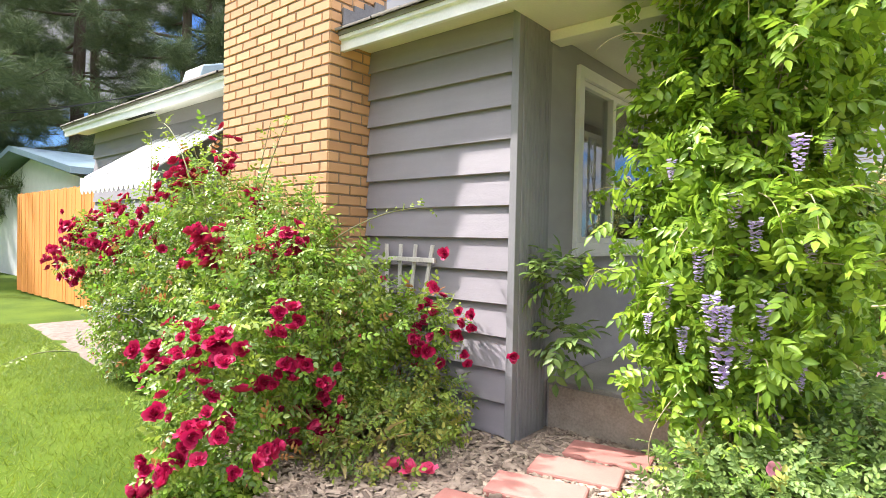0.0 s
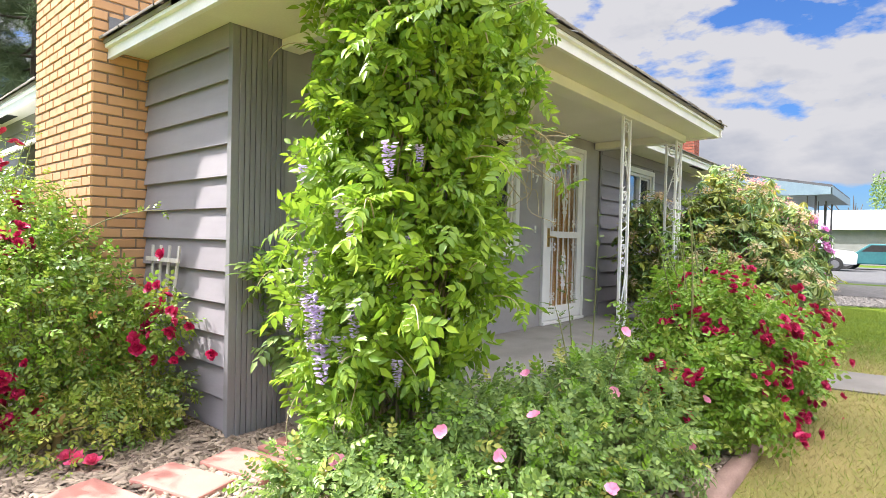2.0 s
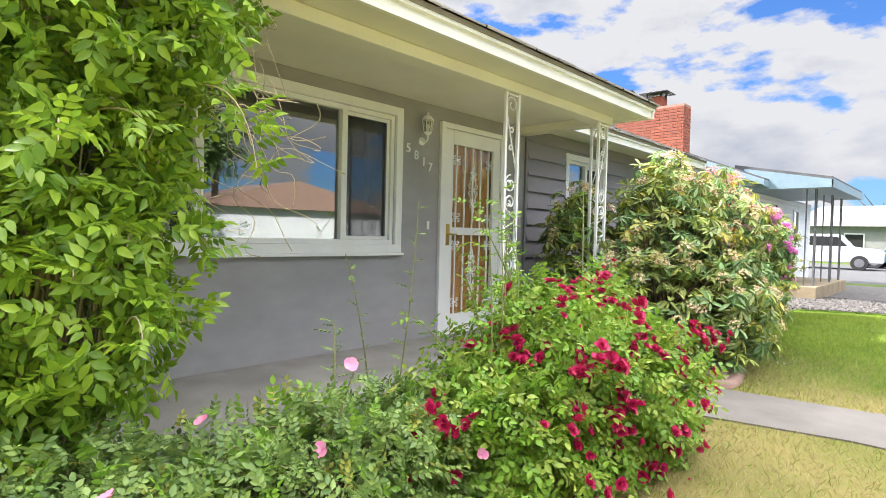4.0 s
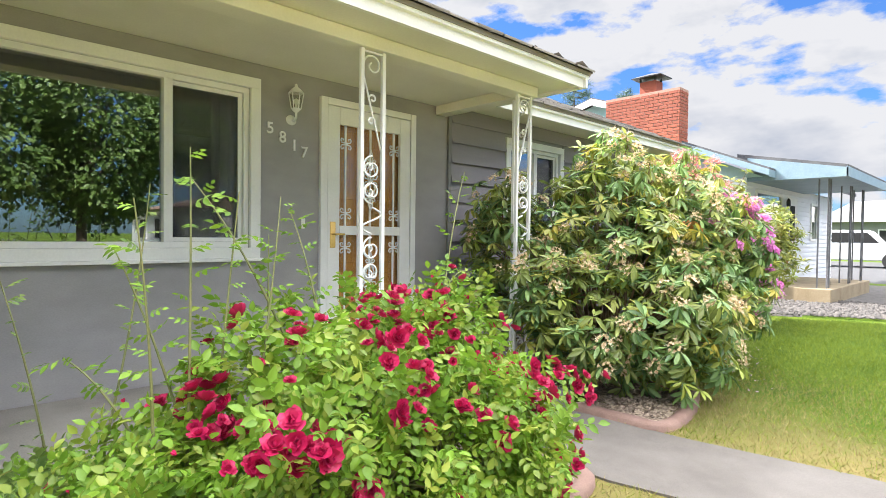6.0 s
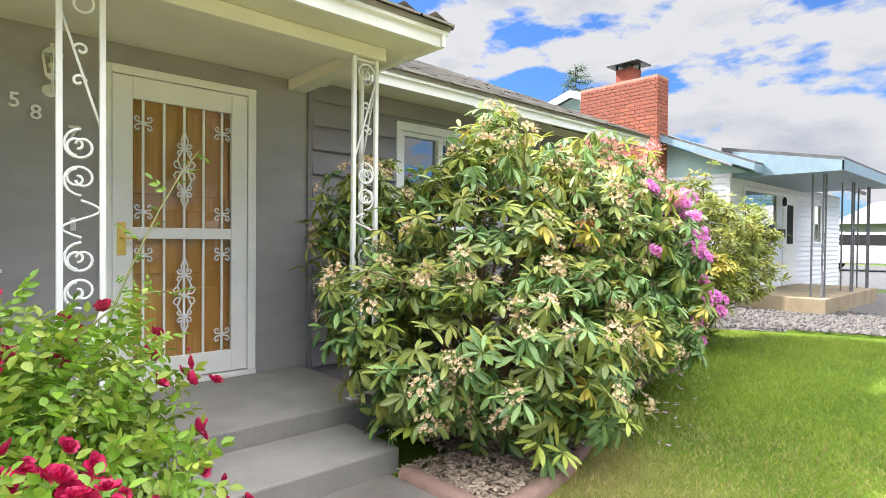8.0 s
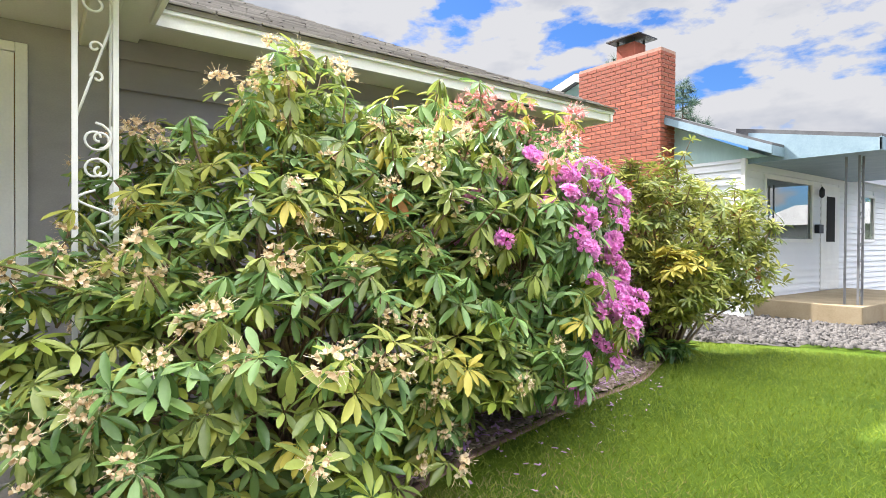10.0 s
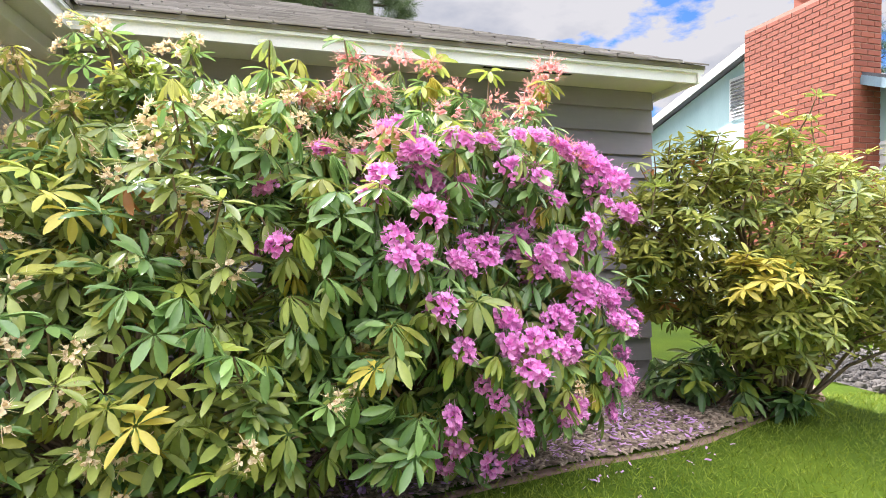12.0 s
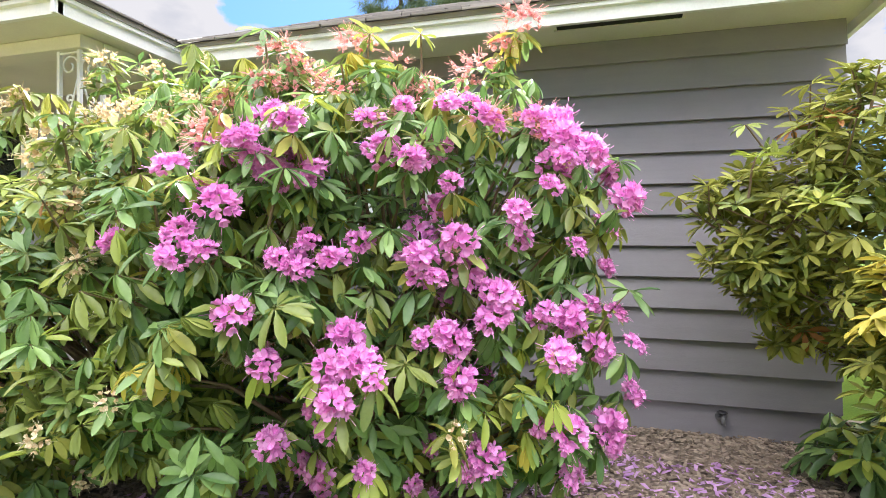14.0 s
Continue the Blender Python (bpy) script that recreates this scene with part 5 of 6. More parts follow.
RP = [((-0.12, 3.30, 0.26), (0.48, 0.55, 0.30)), ((0.05, 4.05, 0.30), (0.48, 0.55, 0.33)), ((-0.50, 2.75, 0.18), (0.42, 0.34, 0.24)), ((0.02, 4.65, 0.3), (0.42, 0.4, 0.28)), ((-0.05, 2.85, 0.2), (0.4, 0.35, 0.22))]
rose_p, P3, D3, rg = rose_bush("wild_rose", RP, [(-0.1, 3.3), (0.05, 4.1)], 7000, 23, RUGOSA_LEAF, [(L_RUGOSA, 7), (L_ROSE_B, 1), (L_OLIVE, 0.5)], "low spreading wild rose with single pale pink flowers", 0.088, CANE, 90, 0.45,
    sprays=[((0.1, 4.0, 0.5), (0.18, 4.05, 0.82), (0, 0, 0.05)), ((-0.3, 4.3, 0.6), (-0.45, 4.4, 0.9), (0, 0, 0.05)), ((-0.42, 4.62, 0.40), (-0.45, 4.46, 1.24), (0.03, 0.03, 0.0)), ((-0.35, 4.75, 0.45), (-0.42, 4.95, 1.55), (0, 0.04, 0))])
for p in ((0.18, 4.03, 0.84), (0.18, 3.90, 0.54), (0.13, 3.21, 0.57), (-0.09, 2.86, 0.54), (-0.16, 3.60, 0.63), (-0.47, 2.65, 0.38), (0.46, 4.50, 0.44), (0.42, 3.35, 0.3), (0.35, 2.95, 0.32), (0.5, 4.1, 0.3), (0.2, 2.75, 0.33), (0.1, 3.0, 0.45)):
    shared("petals", PINKS[rg.integers(3)], rose_p, face(p, unit(np.array([0.5, -0.6, 0.6]) + rg.normal(size=3) * 0.3), 0.034 * rg.uniform(0.8, 1.1), rg))

# low herbs and a withered clump at the foot of the climbing rose
HG = [((-2.35, 2.30, 0.15), (0.45, 0.42, 0.26)), ((-2.22, 2.15, 0.12), (0.22, 0.25, 0.2)), ((-2.25, 2.62, 0.25), (0.2, 0.2, 0.25))]
herb, _, _, rg = rose_bush("herb_clump", HG, [(-2.35, 2.3)], 1500, 24, ROSE_LEAF, [(L_ROSE, 3), (L_OLIVE, 2), (L_RUGOSA, 2)], "tangle of small-leaved green herbs beside the wall", 0.07, CANE, 30, 0.6)
peony = thing("pink_bloom", (-1.945, 2.14, 0.05), "fallen bright pink bloom on the mulch", "flower")
P_HOT = mat("hot_pink_petal", (0.75, 0.06, 0.20), (0.9, 0.16, 0.32), 0.5, 20, 90, 0.05, island=True, translucent=0.2)
hot = rose_bloom(31, "petals", P_HOT)
for dx, dy in ((0, 0), (0.08, 0.05), (-0.09, -0.02)):
    shared("petals", hot, peony, face((-1.945 + dx, 2.14 + dy, 0.11), (0.1, -0.3, 1), 0.05, rg))
clump = thing("dry_leaf_clump", (-2.45, 2.1, 0.05), "withered straw-coloured strap leaves", "plant")
bl = leaf_shape([(0, 0.03), (0.4, 0.045), (0.8, 0.03), (1, 0.004)], 0.35, 0.2)
n = 26
a = rg.uniform(0, 6.28, n)
v, f = strew(bl, np.array([(-2.45, 2.1, 0.06)] * n) + rg.normal(size=(n, 3)) * np.array([0.08, 0.08, 0]), np.stack([np.cos(a), np.sin(a), rg.uniform(0.5, 2.2, n)], 1), np.stack([-np.cos(a), -np.sin(a), np.ones(n)], 1), rg.uniform(0.25, 0.48, n))
big_mesh("blades", v, f, L_DRY, clump, smooth=True)

# ---- wisteria on the porch corner post ----
porch_post((-0.80, 3.40), [(0, 1)], "white wrought-iron porch post overgrown by wisteria")
WB = [((-0.64, 3.38, 2.35), (0.52, 0.50, 0.46)), ((-0.78, 3.22, 1.75), (0.48, 0.40, 0.55)), ((-0.72, 3.18, 1.12), (0.50, 0.40, 0.50)), ((-0.82, 3.08, 0.72), (0.34, 0.28, 0.28)), ((-0.54, 3.40, 1.50), (0.25, 0.25, 0.36)), ((-0.60, 3.32, 1.0), (0.33, 0.28, 0.40)), ((-0.60, 3.35, 2.75), (0.40, 0.42, 0.28)), ((-0.56, 3.48, 2.1), (0.34, 0.30, 0.34))]
rg = np.random.default_rng(31)
wist = thing("wisteria", (-0.70, 3.25, gz(3.25)), "wisteria climbing the porch post with hanging lilac flower chains", "climbing plant")
P4, D4 = shell(WB, 4200, rg, deep=0.6, floor=0.25, rough=0.42)
A4 = unit(D4 * 0.7 + rg.normal(size=D4.shape) * 0.85)
N4 = unit(D4 * 0.9 + np.array([0, 0, 0.5]) + rg.normal(size=D4.shape) * 0.7)
S4 = 0.125 * rg.uniform(0.6, 1.25, len(P4))
v, f = strew(WIST_LEAF, P4, A4, N4, S4)
big_mesh("foliage", v, f, L_WIST, wist, kind="stuff", smooth=True)
vb = Build()
for j in range(5):
    ph = j * 1.3
    vb.tube([(-0.72 + 0.07 * math.cos(ph + z * 3.0) , 3.25 + 0.09 * math.sin(ph + z * 2.6), z) for z in np.linspace(0.03, 2.6, 22)], [0.03 - 0.008 * i / 21 for i in range(22)] if j == 0 else 0.010, 6, False)
sh, sp, sa, sn, ss = Build(), [], [], [], []
for i in rg.choice([j for j in range(len(P4)) if shell.outer[j] > 0.85 and D4[j][0] - D4[j][1] > -0.6], 64, replace=False):
    o, d = P4[i], unit(D4[i] + rg.normal(size=3) * 0.35)
    long = rg.uniform(0.16, 0.42)
    t = o + d * long * 0.7 + np.array([0, 0, rg.uniform(-0.75, 0.25) * long])
    m = o + d * long * 0.55 + np.array([0, 0, 0.12 * long])
    curve = [o * (1 - q) ** 2 + 2 * m * q * (1 - q) + t * q * q for q in np.linspace(0, 1, 8)]
    sh.tube([tuple(q) for q in curve], [0.004 - 0.002 * q for q in np.linspace(0, 1, 8)], 5, False)
    for q in curve[1:]:
        side_way = unit(np.cross(d, rg.normal(size=3)))
        sp.append(q); sa.append(side_way + d * 0.5); sn.append(np.array([0, 0, 1.0]) + rg.normal(size=3) * 0.4); ss.append(0.125 * rg.uniform(0.6, 1.15))
part("shoot_tangle", sh, VINE, wist, smooth=True, kind="stuff")
v, f = strew(WIST_LEAF, np.array(sp), np.array(sa), np.array(sn), np.array(ss))
big_mesh("shoot_foliage", v, f, L_WIST, wist, kind="stuff", smooth=True)
part("trunk", vb, VINE, wist, smooth=True)
part("stem_tangle", stems((-0.7, 3.25, 0), P4[rg.choice(len(P4), 70, replace=False)], 0.007, 0.0025, rg, 0.1), VINE, wist, smooth=True, kind="stuff")
tw = Build()
for j in range(40):
    o = np.array([-0.55, 3.75, 1.95]) + rg.normal(size=3) * np.array([0.15, 0.22, 0.22])
    t = o + np.array([rg.uniform(-0.15, 0.25), rg.uniform(0.0, 0.4), rg.uniform(-0.5, 0.15)])
    m = (o + t) / 2 + rg.normal(size=3) * 0.14
    w, k = rg.normal(size=3) * 0.03, rg.uniform(6, 12)
    tw.tube([tuple(o * (1 - s) ** 2 + 2 * m * s * (1 - s) + t * s * s + w * math.sin(k * s)) for s in np.linspace(0, 1, 14)], 0.0022, 4, False)
for o, m, t in (((-1.0, 2.95, 2.25), (-1.2, 2.85, 2.38), (-1.35, 2.85, 2.25)), ((-0.85, 2.75, 0.6), (-1.0, 2.7, 0.4), (-1.0, 2.8, 0.2)), ((-0.3, 2.7, 2.4), (-0.1, 2.4, 2.35), (-0.05, 2.5, 2.1))):
    o, m, t = np.array(o), np.array(m), np.array(t)
    tw.tube([tuple(o * (1 - s) ** 2 + 2 * m * s * (1 - s) + t * s * s) for s in np.linspace(0, 1, 10)], 0.0028, 4, False)
part("tendril_tangle", tw, VINE, wist, smooth=True, kind="stuff")
side = [((-1.68, 3.12, 1.04), (0.10, 0.14, 0.10)), ((-1.68, 3.16, 0.66), (0.08, 0.09, 0.13))]
P5, D5 = shell(side, 75, rg, deep=0.7, floor=0.1)
v, f = strew(WIST_LEAF, P5, unit(D5 + rg.normal(size=D5.shape) * 0.5), unit(D5 * 0.4 + np.array([0, 0, 1.0])), 0.16 * rg.uniform(0.6, 1.2, len(P5)))
big_mesh("side_foliage", v, f, L_RUGOSA, wist, kind="stuff", smooth=True)
for x, y, z, k in ((-0.72, 2.70, 0.96, 0.17), (-0.68, 2.74, 0.75, 0.22), (-0.78, 2.74, 1.17, 0.15), (-0.94, 2.82, 1.01, 0.15), (-1.02, 2.80, 0.88, 0.10), (-0.44, 2.90, 1.65, 0.16), (-0.35, 3.0, 1.67, 0.10), (-0.66, 2.82, 1.41, 0.16), (-0.58, 2.82, 1.30, 0.14),
                   (-0.40, 2.98, 1.25, 0.14), (-0.50, 3.0, 1.04, 0.12), (-0.53, 2.80, 0.94, 0.16), (-0.66, 2.70, 0.93, 0.15), (-0.60, 2.78, 0.80, 0.13), (-0.86, 2.80, 0.82, 0.12), (-0.42, 2.96, 0.70, 0.12), (-0.93, 2.80, 1.60, 0.10)):
    shared("flower_chain", CHAINS[rg.integers(3)], wist, Matrix.Translation((x, y - 0.02, z + 0.5 * k)) @ Matrix.Rotation(rg.uniform(0, 6), 4, "Z") @ Matrix.Rotation(rg.uniform(-0.12, 0.12), 4, "X") @ Matrix.Diagonal((k * 1.25, k * 1.25, k, 1)))


# ---- chimney, trellis, awning ----
def brick_mesh(w, d, h, material):
    b = Build()
    c = 0.004
    b.add([(-w / 2, 0, 0), (w / 2, 0, 0), (w / 2, 0, h), (-w / 2, 0, h), (-w / 2 + c, -d, c), (w / 2 - c, -d, c), (w / 2 - c, -d, h - c), (-w / 2 + c, -d, h - c)],
          [(4, 5, 6, 7), (0, 1, 5, 4), (1, 2, 6, 5), (2, 3, 7, 6), (3, 0, 4, 7)])
    me = bpy.data.meshes.new("brick")
    me.from_pydata(b.v, [], b.f)
    me.materials.append(material)
    return me


def brick_stack(name, x0, x1, y0, y1, z0, z1, course, length, brick_mat, mortar_mat, label, sides, first, seed, cap=None):
    """A brick chimney: a mortar core with single bricks proud of it. sides: 's' south face, 'e' east face."""
    rng = np.random.default_rng(seed)
    ch = thing(name, ((x0 + x1) / 2, (y0 + y1) / 2, 0), label, "chimney")
    part("core", Build().box(x0 + 0.008, x1 - 0.008, y0 + 0.008, y1, z0, z1), mortar_mat, ch)
    joint = 0.011
    whole, half = brick_mesh(length - joint, 0.008, course - joint, brick_mat), brick_mesh(length / 2 - joint, 0.008, course - joint, brick_mat)
    rest = Build()
    n = 0
    rows = int((z1 - z0) / course)
    for r in range(rows):
        z = z0 + r * course
        for face_ in sides:
            a0, a1 = (x0, x1) if face_ == "s" else (y0, y1)
            p = a0 if (r + (face_ == "e")) % 2 == 0 else a0 - length / 2
            while p < a1 - 0.02:
                s, e = max(p, a0), min(p + length, a1)
                if e - s > 0.04:
                    k = (e - s) / length
                    me = whole if k > 0.6 else half
                    fit_ = (e - s - joint) / ((length - joint) if k > 0.6 else (length / 2 - joint))
                    out = rng.uniform(-0.0015, 0.0025)
                    if face_ == "s":
                        m = Matrix.Translation(((s + e) / 2, y0 + 0.008 - out, z)) @ Matrix.Diagonal((fit_, 1, 1, 1))
                    else:
                        m = Matrix.Translation((x1 - 0.008 + out, (s + e) / 2, z)) @ Matrix.Rotation(radians(90), 4, "Z") @ Matrix.Diagonal((fit_, 1, 1, 1))
                    if z >= first and n < 300:
                        shared("brick", me, ch, m); n += 1
                    else:
                        rest.add([m @ v.co for v in me.vertices], [tuple(q.vertices) for q in me.polygons])
                p += length
    if rest.v:
        part("bricks", rest, brick_mat, ch, kind="stuff")
    if cap:
        cap(ch)
    return ch


brick_stack("chimney", -4.58, -3.16, 2.56, 3.10, 0.0, 4.3, 0.0745, 0.205, BRICK_O, MORTAR, "tall buff-orange brick chimney against the end wall", "se", 1.05, 41)

flash = thing("roof_flashing", (-3.1, 2.7, 2.78), "small stepped grey metal flashing beside the chimney", "flashing")
for i in range(4):
    box_part("step", (-3.155, -3.150 + 0.01, 2.66 + i * 0.10, 2.76 + i * 0.10, 2.74 + i * 0.046, 2.86 + i * 0.046), GREYIRON, flash, bevel=0)


def trellis():
    t = thing("trellis", (-2.7, 2.86, gz(2.86)), "weathered white wooden fan trellis leaning on the wall", "trellis")
    for i, (xb, xt) in enumerate(((-2.80, -2.90), (-2.74, -2.76), (-2.70, -2.62), (-2.66, -2.47))):
        part("slat", Build().prism([(xb - 0.014, 2.83, 0.02), (xb + 0.014, 2.83, 0.02), (xb + 0.014, 2.842, 0.02), (xb - 0.014, 2.842, 0.02)], (0, 0, 0), (xt - xb, 0.05, 1.20)), WOOD_OLD, t, bevel=0.002)
    for z, a, b_ in ((1.12, -2.95, -2.43), (0.50, -2.88, -2.52)):
        part("crossbar", Build().box(a, b_, 2.83 + 0.042 * z - 0.022, 2.83 + 0.042 * z - 0.004, z - 0.015, z + 0.015), WOOD_OLD, t, bevel=0.002)


trellis()
aw = thing("awning", (-5.9, 2.9, 2.3), "white ribbed metal window awning with a scalloped edge", "awning")
ab, sk = Build(), Build()
nr = 16
for i in range(nr):
    xa, xb = -6.85 + i * 1.85 / nr, -6.85 + (i + 1) * 1.85 / nr
    h = 0.02 * (i % 2)
    ab.prism([(xa, 2.92, 2.30 + h), (xb, 2.92, 2.30 + h), (xb, 2.92, 2.315 + h), (xa, 2.92, 2.315 + h)], (0, 0, 0), (0, -0.72, -0.50))
    for k in range(4):
        a, c = xa + (xb - xa) * k / 4, xa + (xb - xa) * (k + 1) / 4
        d0, d1 = 0.12 + 0.05 * math.sin(math.pi * k / 4), 0.12 + 0.05 * math.sin(math.pi * (k + 1) / 4)
        sk.add([(a, 2.196, 1.825), (c, 2.196, 1.825), (c, 2.196, 1.82 - d1), (a, 2.196, 1.82 - d0), (a, 2.20, 1.825), (c, 2.20, 1.825), (c, 2.20, 1.82 - d1), (a, 2.20, 1.82 - d0)], [(0, 3, 2, 1), (4, 5, 6, 7), (3, 7, 6, 2)])
part("canopy", ab, WHITE, aw)
part("valance", sk, WHITE, aw)
for x in (-6.8, -5.05):
    part("bracket", Build().tube([(x, 2.93, 1.75), (x, 2.22, 1.79)], 0.008, 6), WHITE, aw)
vent2 = thing("soffit_vent", (-7.0, 2.8, WZ - 0.01), "dark slotted vent strip set in the soffit", "vent")
box_part("backing", (-7.35, -6.6, 2.74, 2.86, WZ - 0.006, WZ - 0.002), DARK, vent2, bevel=0)
rv = thing("roof_vent", (-6.6, 3.4, 3.05), "pale metal roof vent on the shingles", "roof vent")
part("hood", Build().prism([(-6.75, 3.2, 3.03), (-6.75, 3.5, 3.16), (-6.75, 3.5, 3.28), (-6.75, 3.25, 3.20)], (0, 0, 0), (0.45, 0, 0)), NFASCIA, rv, bevel=0.02)


# ---- lap siding ----
def lap_boards(wall, axis, at, a0, a1, z0, z1, first, step, holes, material, out=1, proud=0.034):
    """Overlapping boards; each board is thick at its lower edge. axis: the way the boards run."""
    z = first
    edges = []
    while z > z0 + 0.03:
        edges.append(z); z -= step
    edges = [z1] + edges + [z0]
    for top, bot in zip(edges, edges[1:]):
        spans = [(a0, a1)]
        for h0, h1, hz0, hz1 in holes:
            if bot < hz1 - 0.01 and top > hz0 + 0.01:
                spans = [s for p, q in spans for s in ((p, min(q, h0)), (max(p, h1), q)) if s[1] - s[0] > 0.02]
        for p, q in spans:
            prof = [(0, bot + 0.016), (0.010, bot + 0.016), (proud - 0.008, bot + 0.002), (proud - 0.004, bot), (proud, bot + 0.004), (0.005, top + 0.014), (0, top + 0.014)]
            if axis == "x":
                pts, sweep = [(p, at - o * out, z_) for o, z_ in prof], (q - p, 0, 0)
            else:
                pts, sweep = [(at + o * out, p, z_) for o, z_ in prof], (0, q - p, 0)
            part("board", Build().prism(pts, (0, 0, 0), sweep), material, wall)


lap_boards(wall_south, "x", SY + 0.008, -3.155, FX - 0.052, 0.04, WZ - 0.004, 2.458, 0.198, [], GREY_BOARD)
lap_boards(wall_south, "x", SY + 0.008, BX, -4.585, 0.04, WZ - 0.004, 2.458, 0.198, [], GREY_BOARD)
lap_boards(wall_front, "y", FX - 0.003, 8.05, NY + 0.01, 0.13, WZ - 0.008, 2.456, 0.1922, [(8.87, 9.96, 1.33, 2.45)], GREY_BOARD)
tagged(part("trim_corner", Build().box(FX - 0.003, FX + 0.022, 8.01, 8.047, 0.10, WZ - 0.003), GREY_TRIM), "grey corner board beside the porch wall", "trim", "", "structure")

tap = thing("garden_tap", (FX + 0.02, 11.75, 0.28), "small weathered outdoor tap on the siding", "tap")
part("flange", Build().turned([(0.0, 0), (0.035, 0.0), (0.035, 0.008), (0.014, 0.012), (0.014, 0.06), (0.0, 0.06)], 12), GREYIRON, tap).matrix_basis = Matrix.Translation((FX + 0.016, 11.75, 0.28)) @ Matrix.Rotation(radians(90), 4, "Y")
part("spout", Build().tube([(FX + 0.06, 11.75, 0.28), (FX + 0.085, 11.75, 0.275), (FX + 0.095, 11.75, 0.245)], 0.012, 8), GREYIRON, tap, smooth=True)
part("handle", Build().turned([(0.026, 0), (0.03, 0.005), (0.026, 0.01)], 10, (FX + 0.055, 11.75, 0.305)), BLACK, tap)

# ---- stepping stones ----
for i, (x, y, a) in enumerate(((-1.32, 3.08, 10), (-1.36, 2.77, 14), (-1.40, 2.44, 16), (-1.48, 2.08, 12), (-1.55, 1.72, 15))):
    w, d = 0.23, 0.125
    st_ = part("stepping_stone", Build().box(-w, w, -d, d, -0.03, 0.035), PAVER, None, bevel=0.012)
    st_.matrix_basis = Matrix.Translation((x, y, gz(y) + 0.022)) @ Matrix.Rotation(radians(a), 4, "Z")
    tagged(st_, "worn red concrete stepping stone in the mulch", "stepping stone", "stepping stones")


# ---- loose ground cover ----
def inside(poly, x, y):
    hit, j = False, len(poly) - 1
    for i in range(len(poly)):
        (xi, yi), (xj, yj) = poly[i], poly[j]
        if (yi > y) != (yj > y) and x < (xj - xi) * (y - yi) / (yj - yi) + xi:
            hit = not hit
        j = i
    return hit


def chips(name, poly, box, n, size, material, label, seed, lift=0.026, thin=0.14, keep=None):
    rng = np.random.default_rng(seed)
    shape = (np.array([(-0.6, -0.22, 0), (0.55, -0.13, 0), (0.62, 0.2, 0), (-0.4, 0.24, 0), (-0.52, -0.16, thin), (0.48, -0.1, thin), (0.52, 0.15, thin), (-0.34, 0.18, thin)]),
             np.array([(4, 5, 6, 7), (0, 1, 5, 4), (1, 2, 6, 5), (2, 3, 7, 6), (3, 0, 4, 7)]))
    P = []
    while len(P) < n:
        x, y = rng.uniform(box[0], box[1]), rng.uniform(box[2], box[3])
        if inside(poly, x, y) and (keep is None or keep(x, y)):
            P.append((x, y, gz(y) + lift + rng.uniform(0, 0.012)))
    P = np.array(P)
    a = rng.uniform(0, 6.28, n)
    A = np.stack([np.cos(a), np.sin(a), rng.normal(size=n) * 0.25], 1)
    N = np.array([0, 0, 1.0]) + rng.normal(size=(n, 3)) * 0.3
    v, f = strew(shape, P, A, N, size * rng.uniform(0.3, 1.0, n) ** 1.5 * 2.2)
    return tagged(big_mesh(name, v, f, material), label, "mulch", "", "stuff")


chips("bark_chips", BED_S, (-3.4, 0.6, 1.4, 3.4), 13000, 0.031, CHIP, "brown and grey bark chips on the bed", 51)
chips("bark_chips", BED_S, (-0.2, 0.6, 3.4, 6.8), 4500, 0.03, CHIP, "brown and grey bark chips on the bed", 54)
chips("bark_chips", BED_N, (-1.85, 0.5, 7.6, 13.9), 30000, 0.024, CHIP, "brown and grey bark chips on the bed", 52)
PETALS = mat("fallen_petal", (0.45, 0.22, 0.50), (0.74, 0.46, 0.74), 0.6, 10, 60, 0.0, island=True, translucent=0.2)
chips("fallen_petals", BED_N, (-1.3, 0.35, 9.0, 12.0), 1700, 0.022, PETALS, "fallen magenta petals on the mulch", 53, 0.042, 0.05)
chips("fallen_petals", [(-0.45, 10.6), (0.35, 8.9), (0.75, 9.1), (0.1, 11.0), (-0.5, 12.2)], (-0.5, 0.8, 8.8, 12.3), 100, 0.015, PETALS, "fallen magenta petals on the lawn edge", 57, 0.012, 0.05)
chips("gravel_stones", [(-2.6, 13.95), (-1.2, 13.9), (-0.3, 14.6), (0.9, 15.1), (3.0, 15.4), (9, 15.6), (9, 17.5), (-2.6, 17.5)], (-2.6, 4, 13.9, 17.5), 9000, 0.034, GRAVEL, "grey gravel stones", 55, 0.03, 0.5)


def grass(name, n, box, seed, material, height, keep, label):
    rng = np.random.default_rng(seed)
    X, Y = rng.uniform(box[0], box[1], n), rng.uniform(box[2], box[3], n)
    ok = np.array([keep(x, y) for x, y in zip(X, Y)])
    X, Y = X[ok], Y[ok]
    n = len(X)
    P = np.stack([X, Y, np.array([gz(y) for y in Y]) - 0.004], 1)
    blade = (np.array([(0, -0.04, 0), (0, 0.04, 0), (0.55, 0.032, 0.06), (0.55, -0.032, 0.06), (1, 0.006, 0.22), (1, -0.006, 0.22)]), np.array([(0, 1, 2, 3), (3, 2, 4, 5)]))
    A = np.stack([rng.normal(size=n) * 0.9, rng.normal(size=n) * 0.9, np.ones(n)], 1)
    v, f = strew(blade, P, A, rng.normal(size=(n, 3)), height * rng.uniform(0.5, 1.3, n))
    return tagged(big_mesh(name, v, f, material), label, "grass", "", "stuff")


PATHP = [(a, b_) for a, b_ in ws] + [(a, b_) for a, b_ in we][::-1]


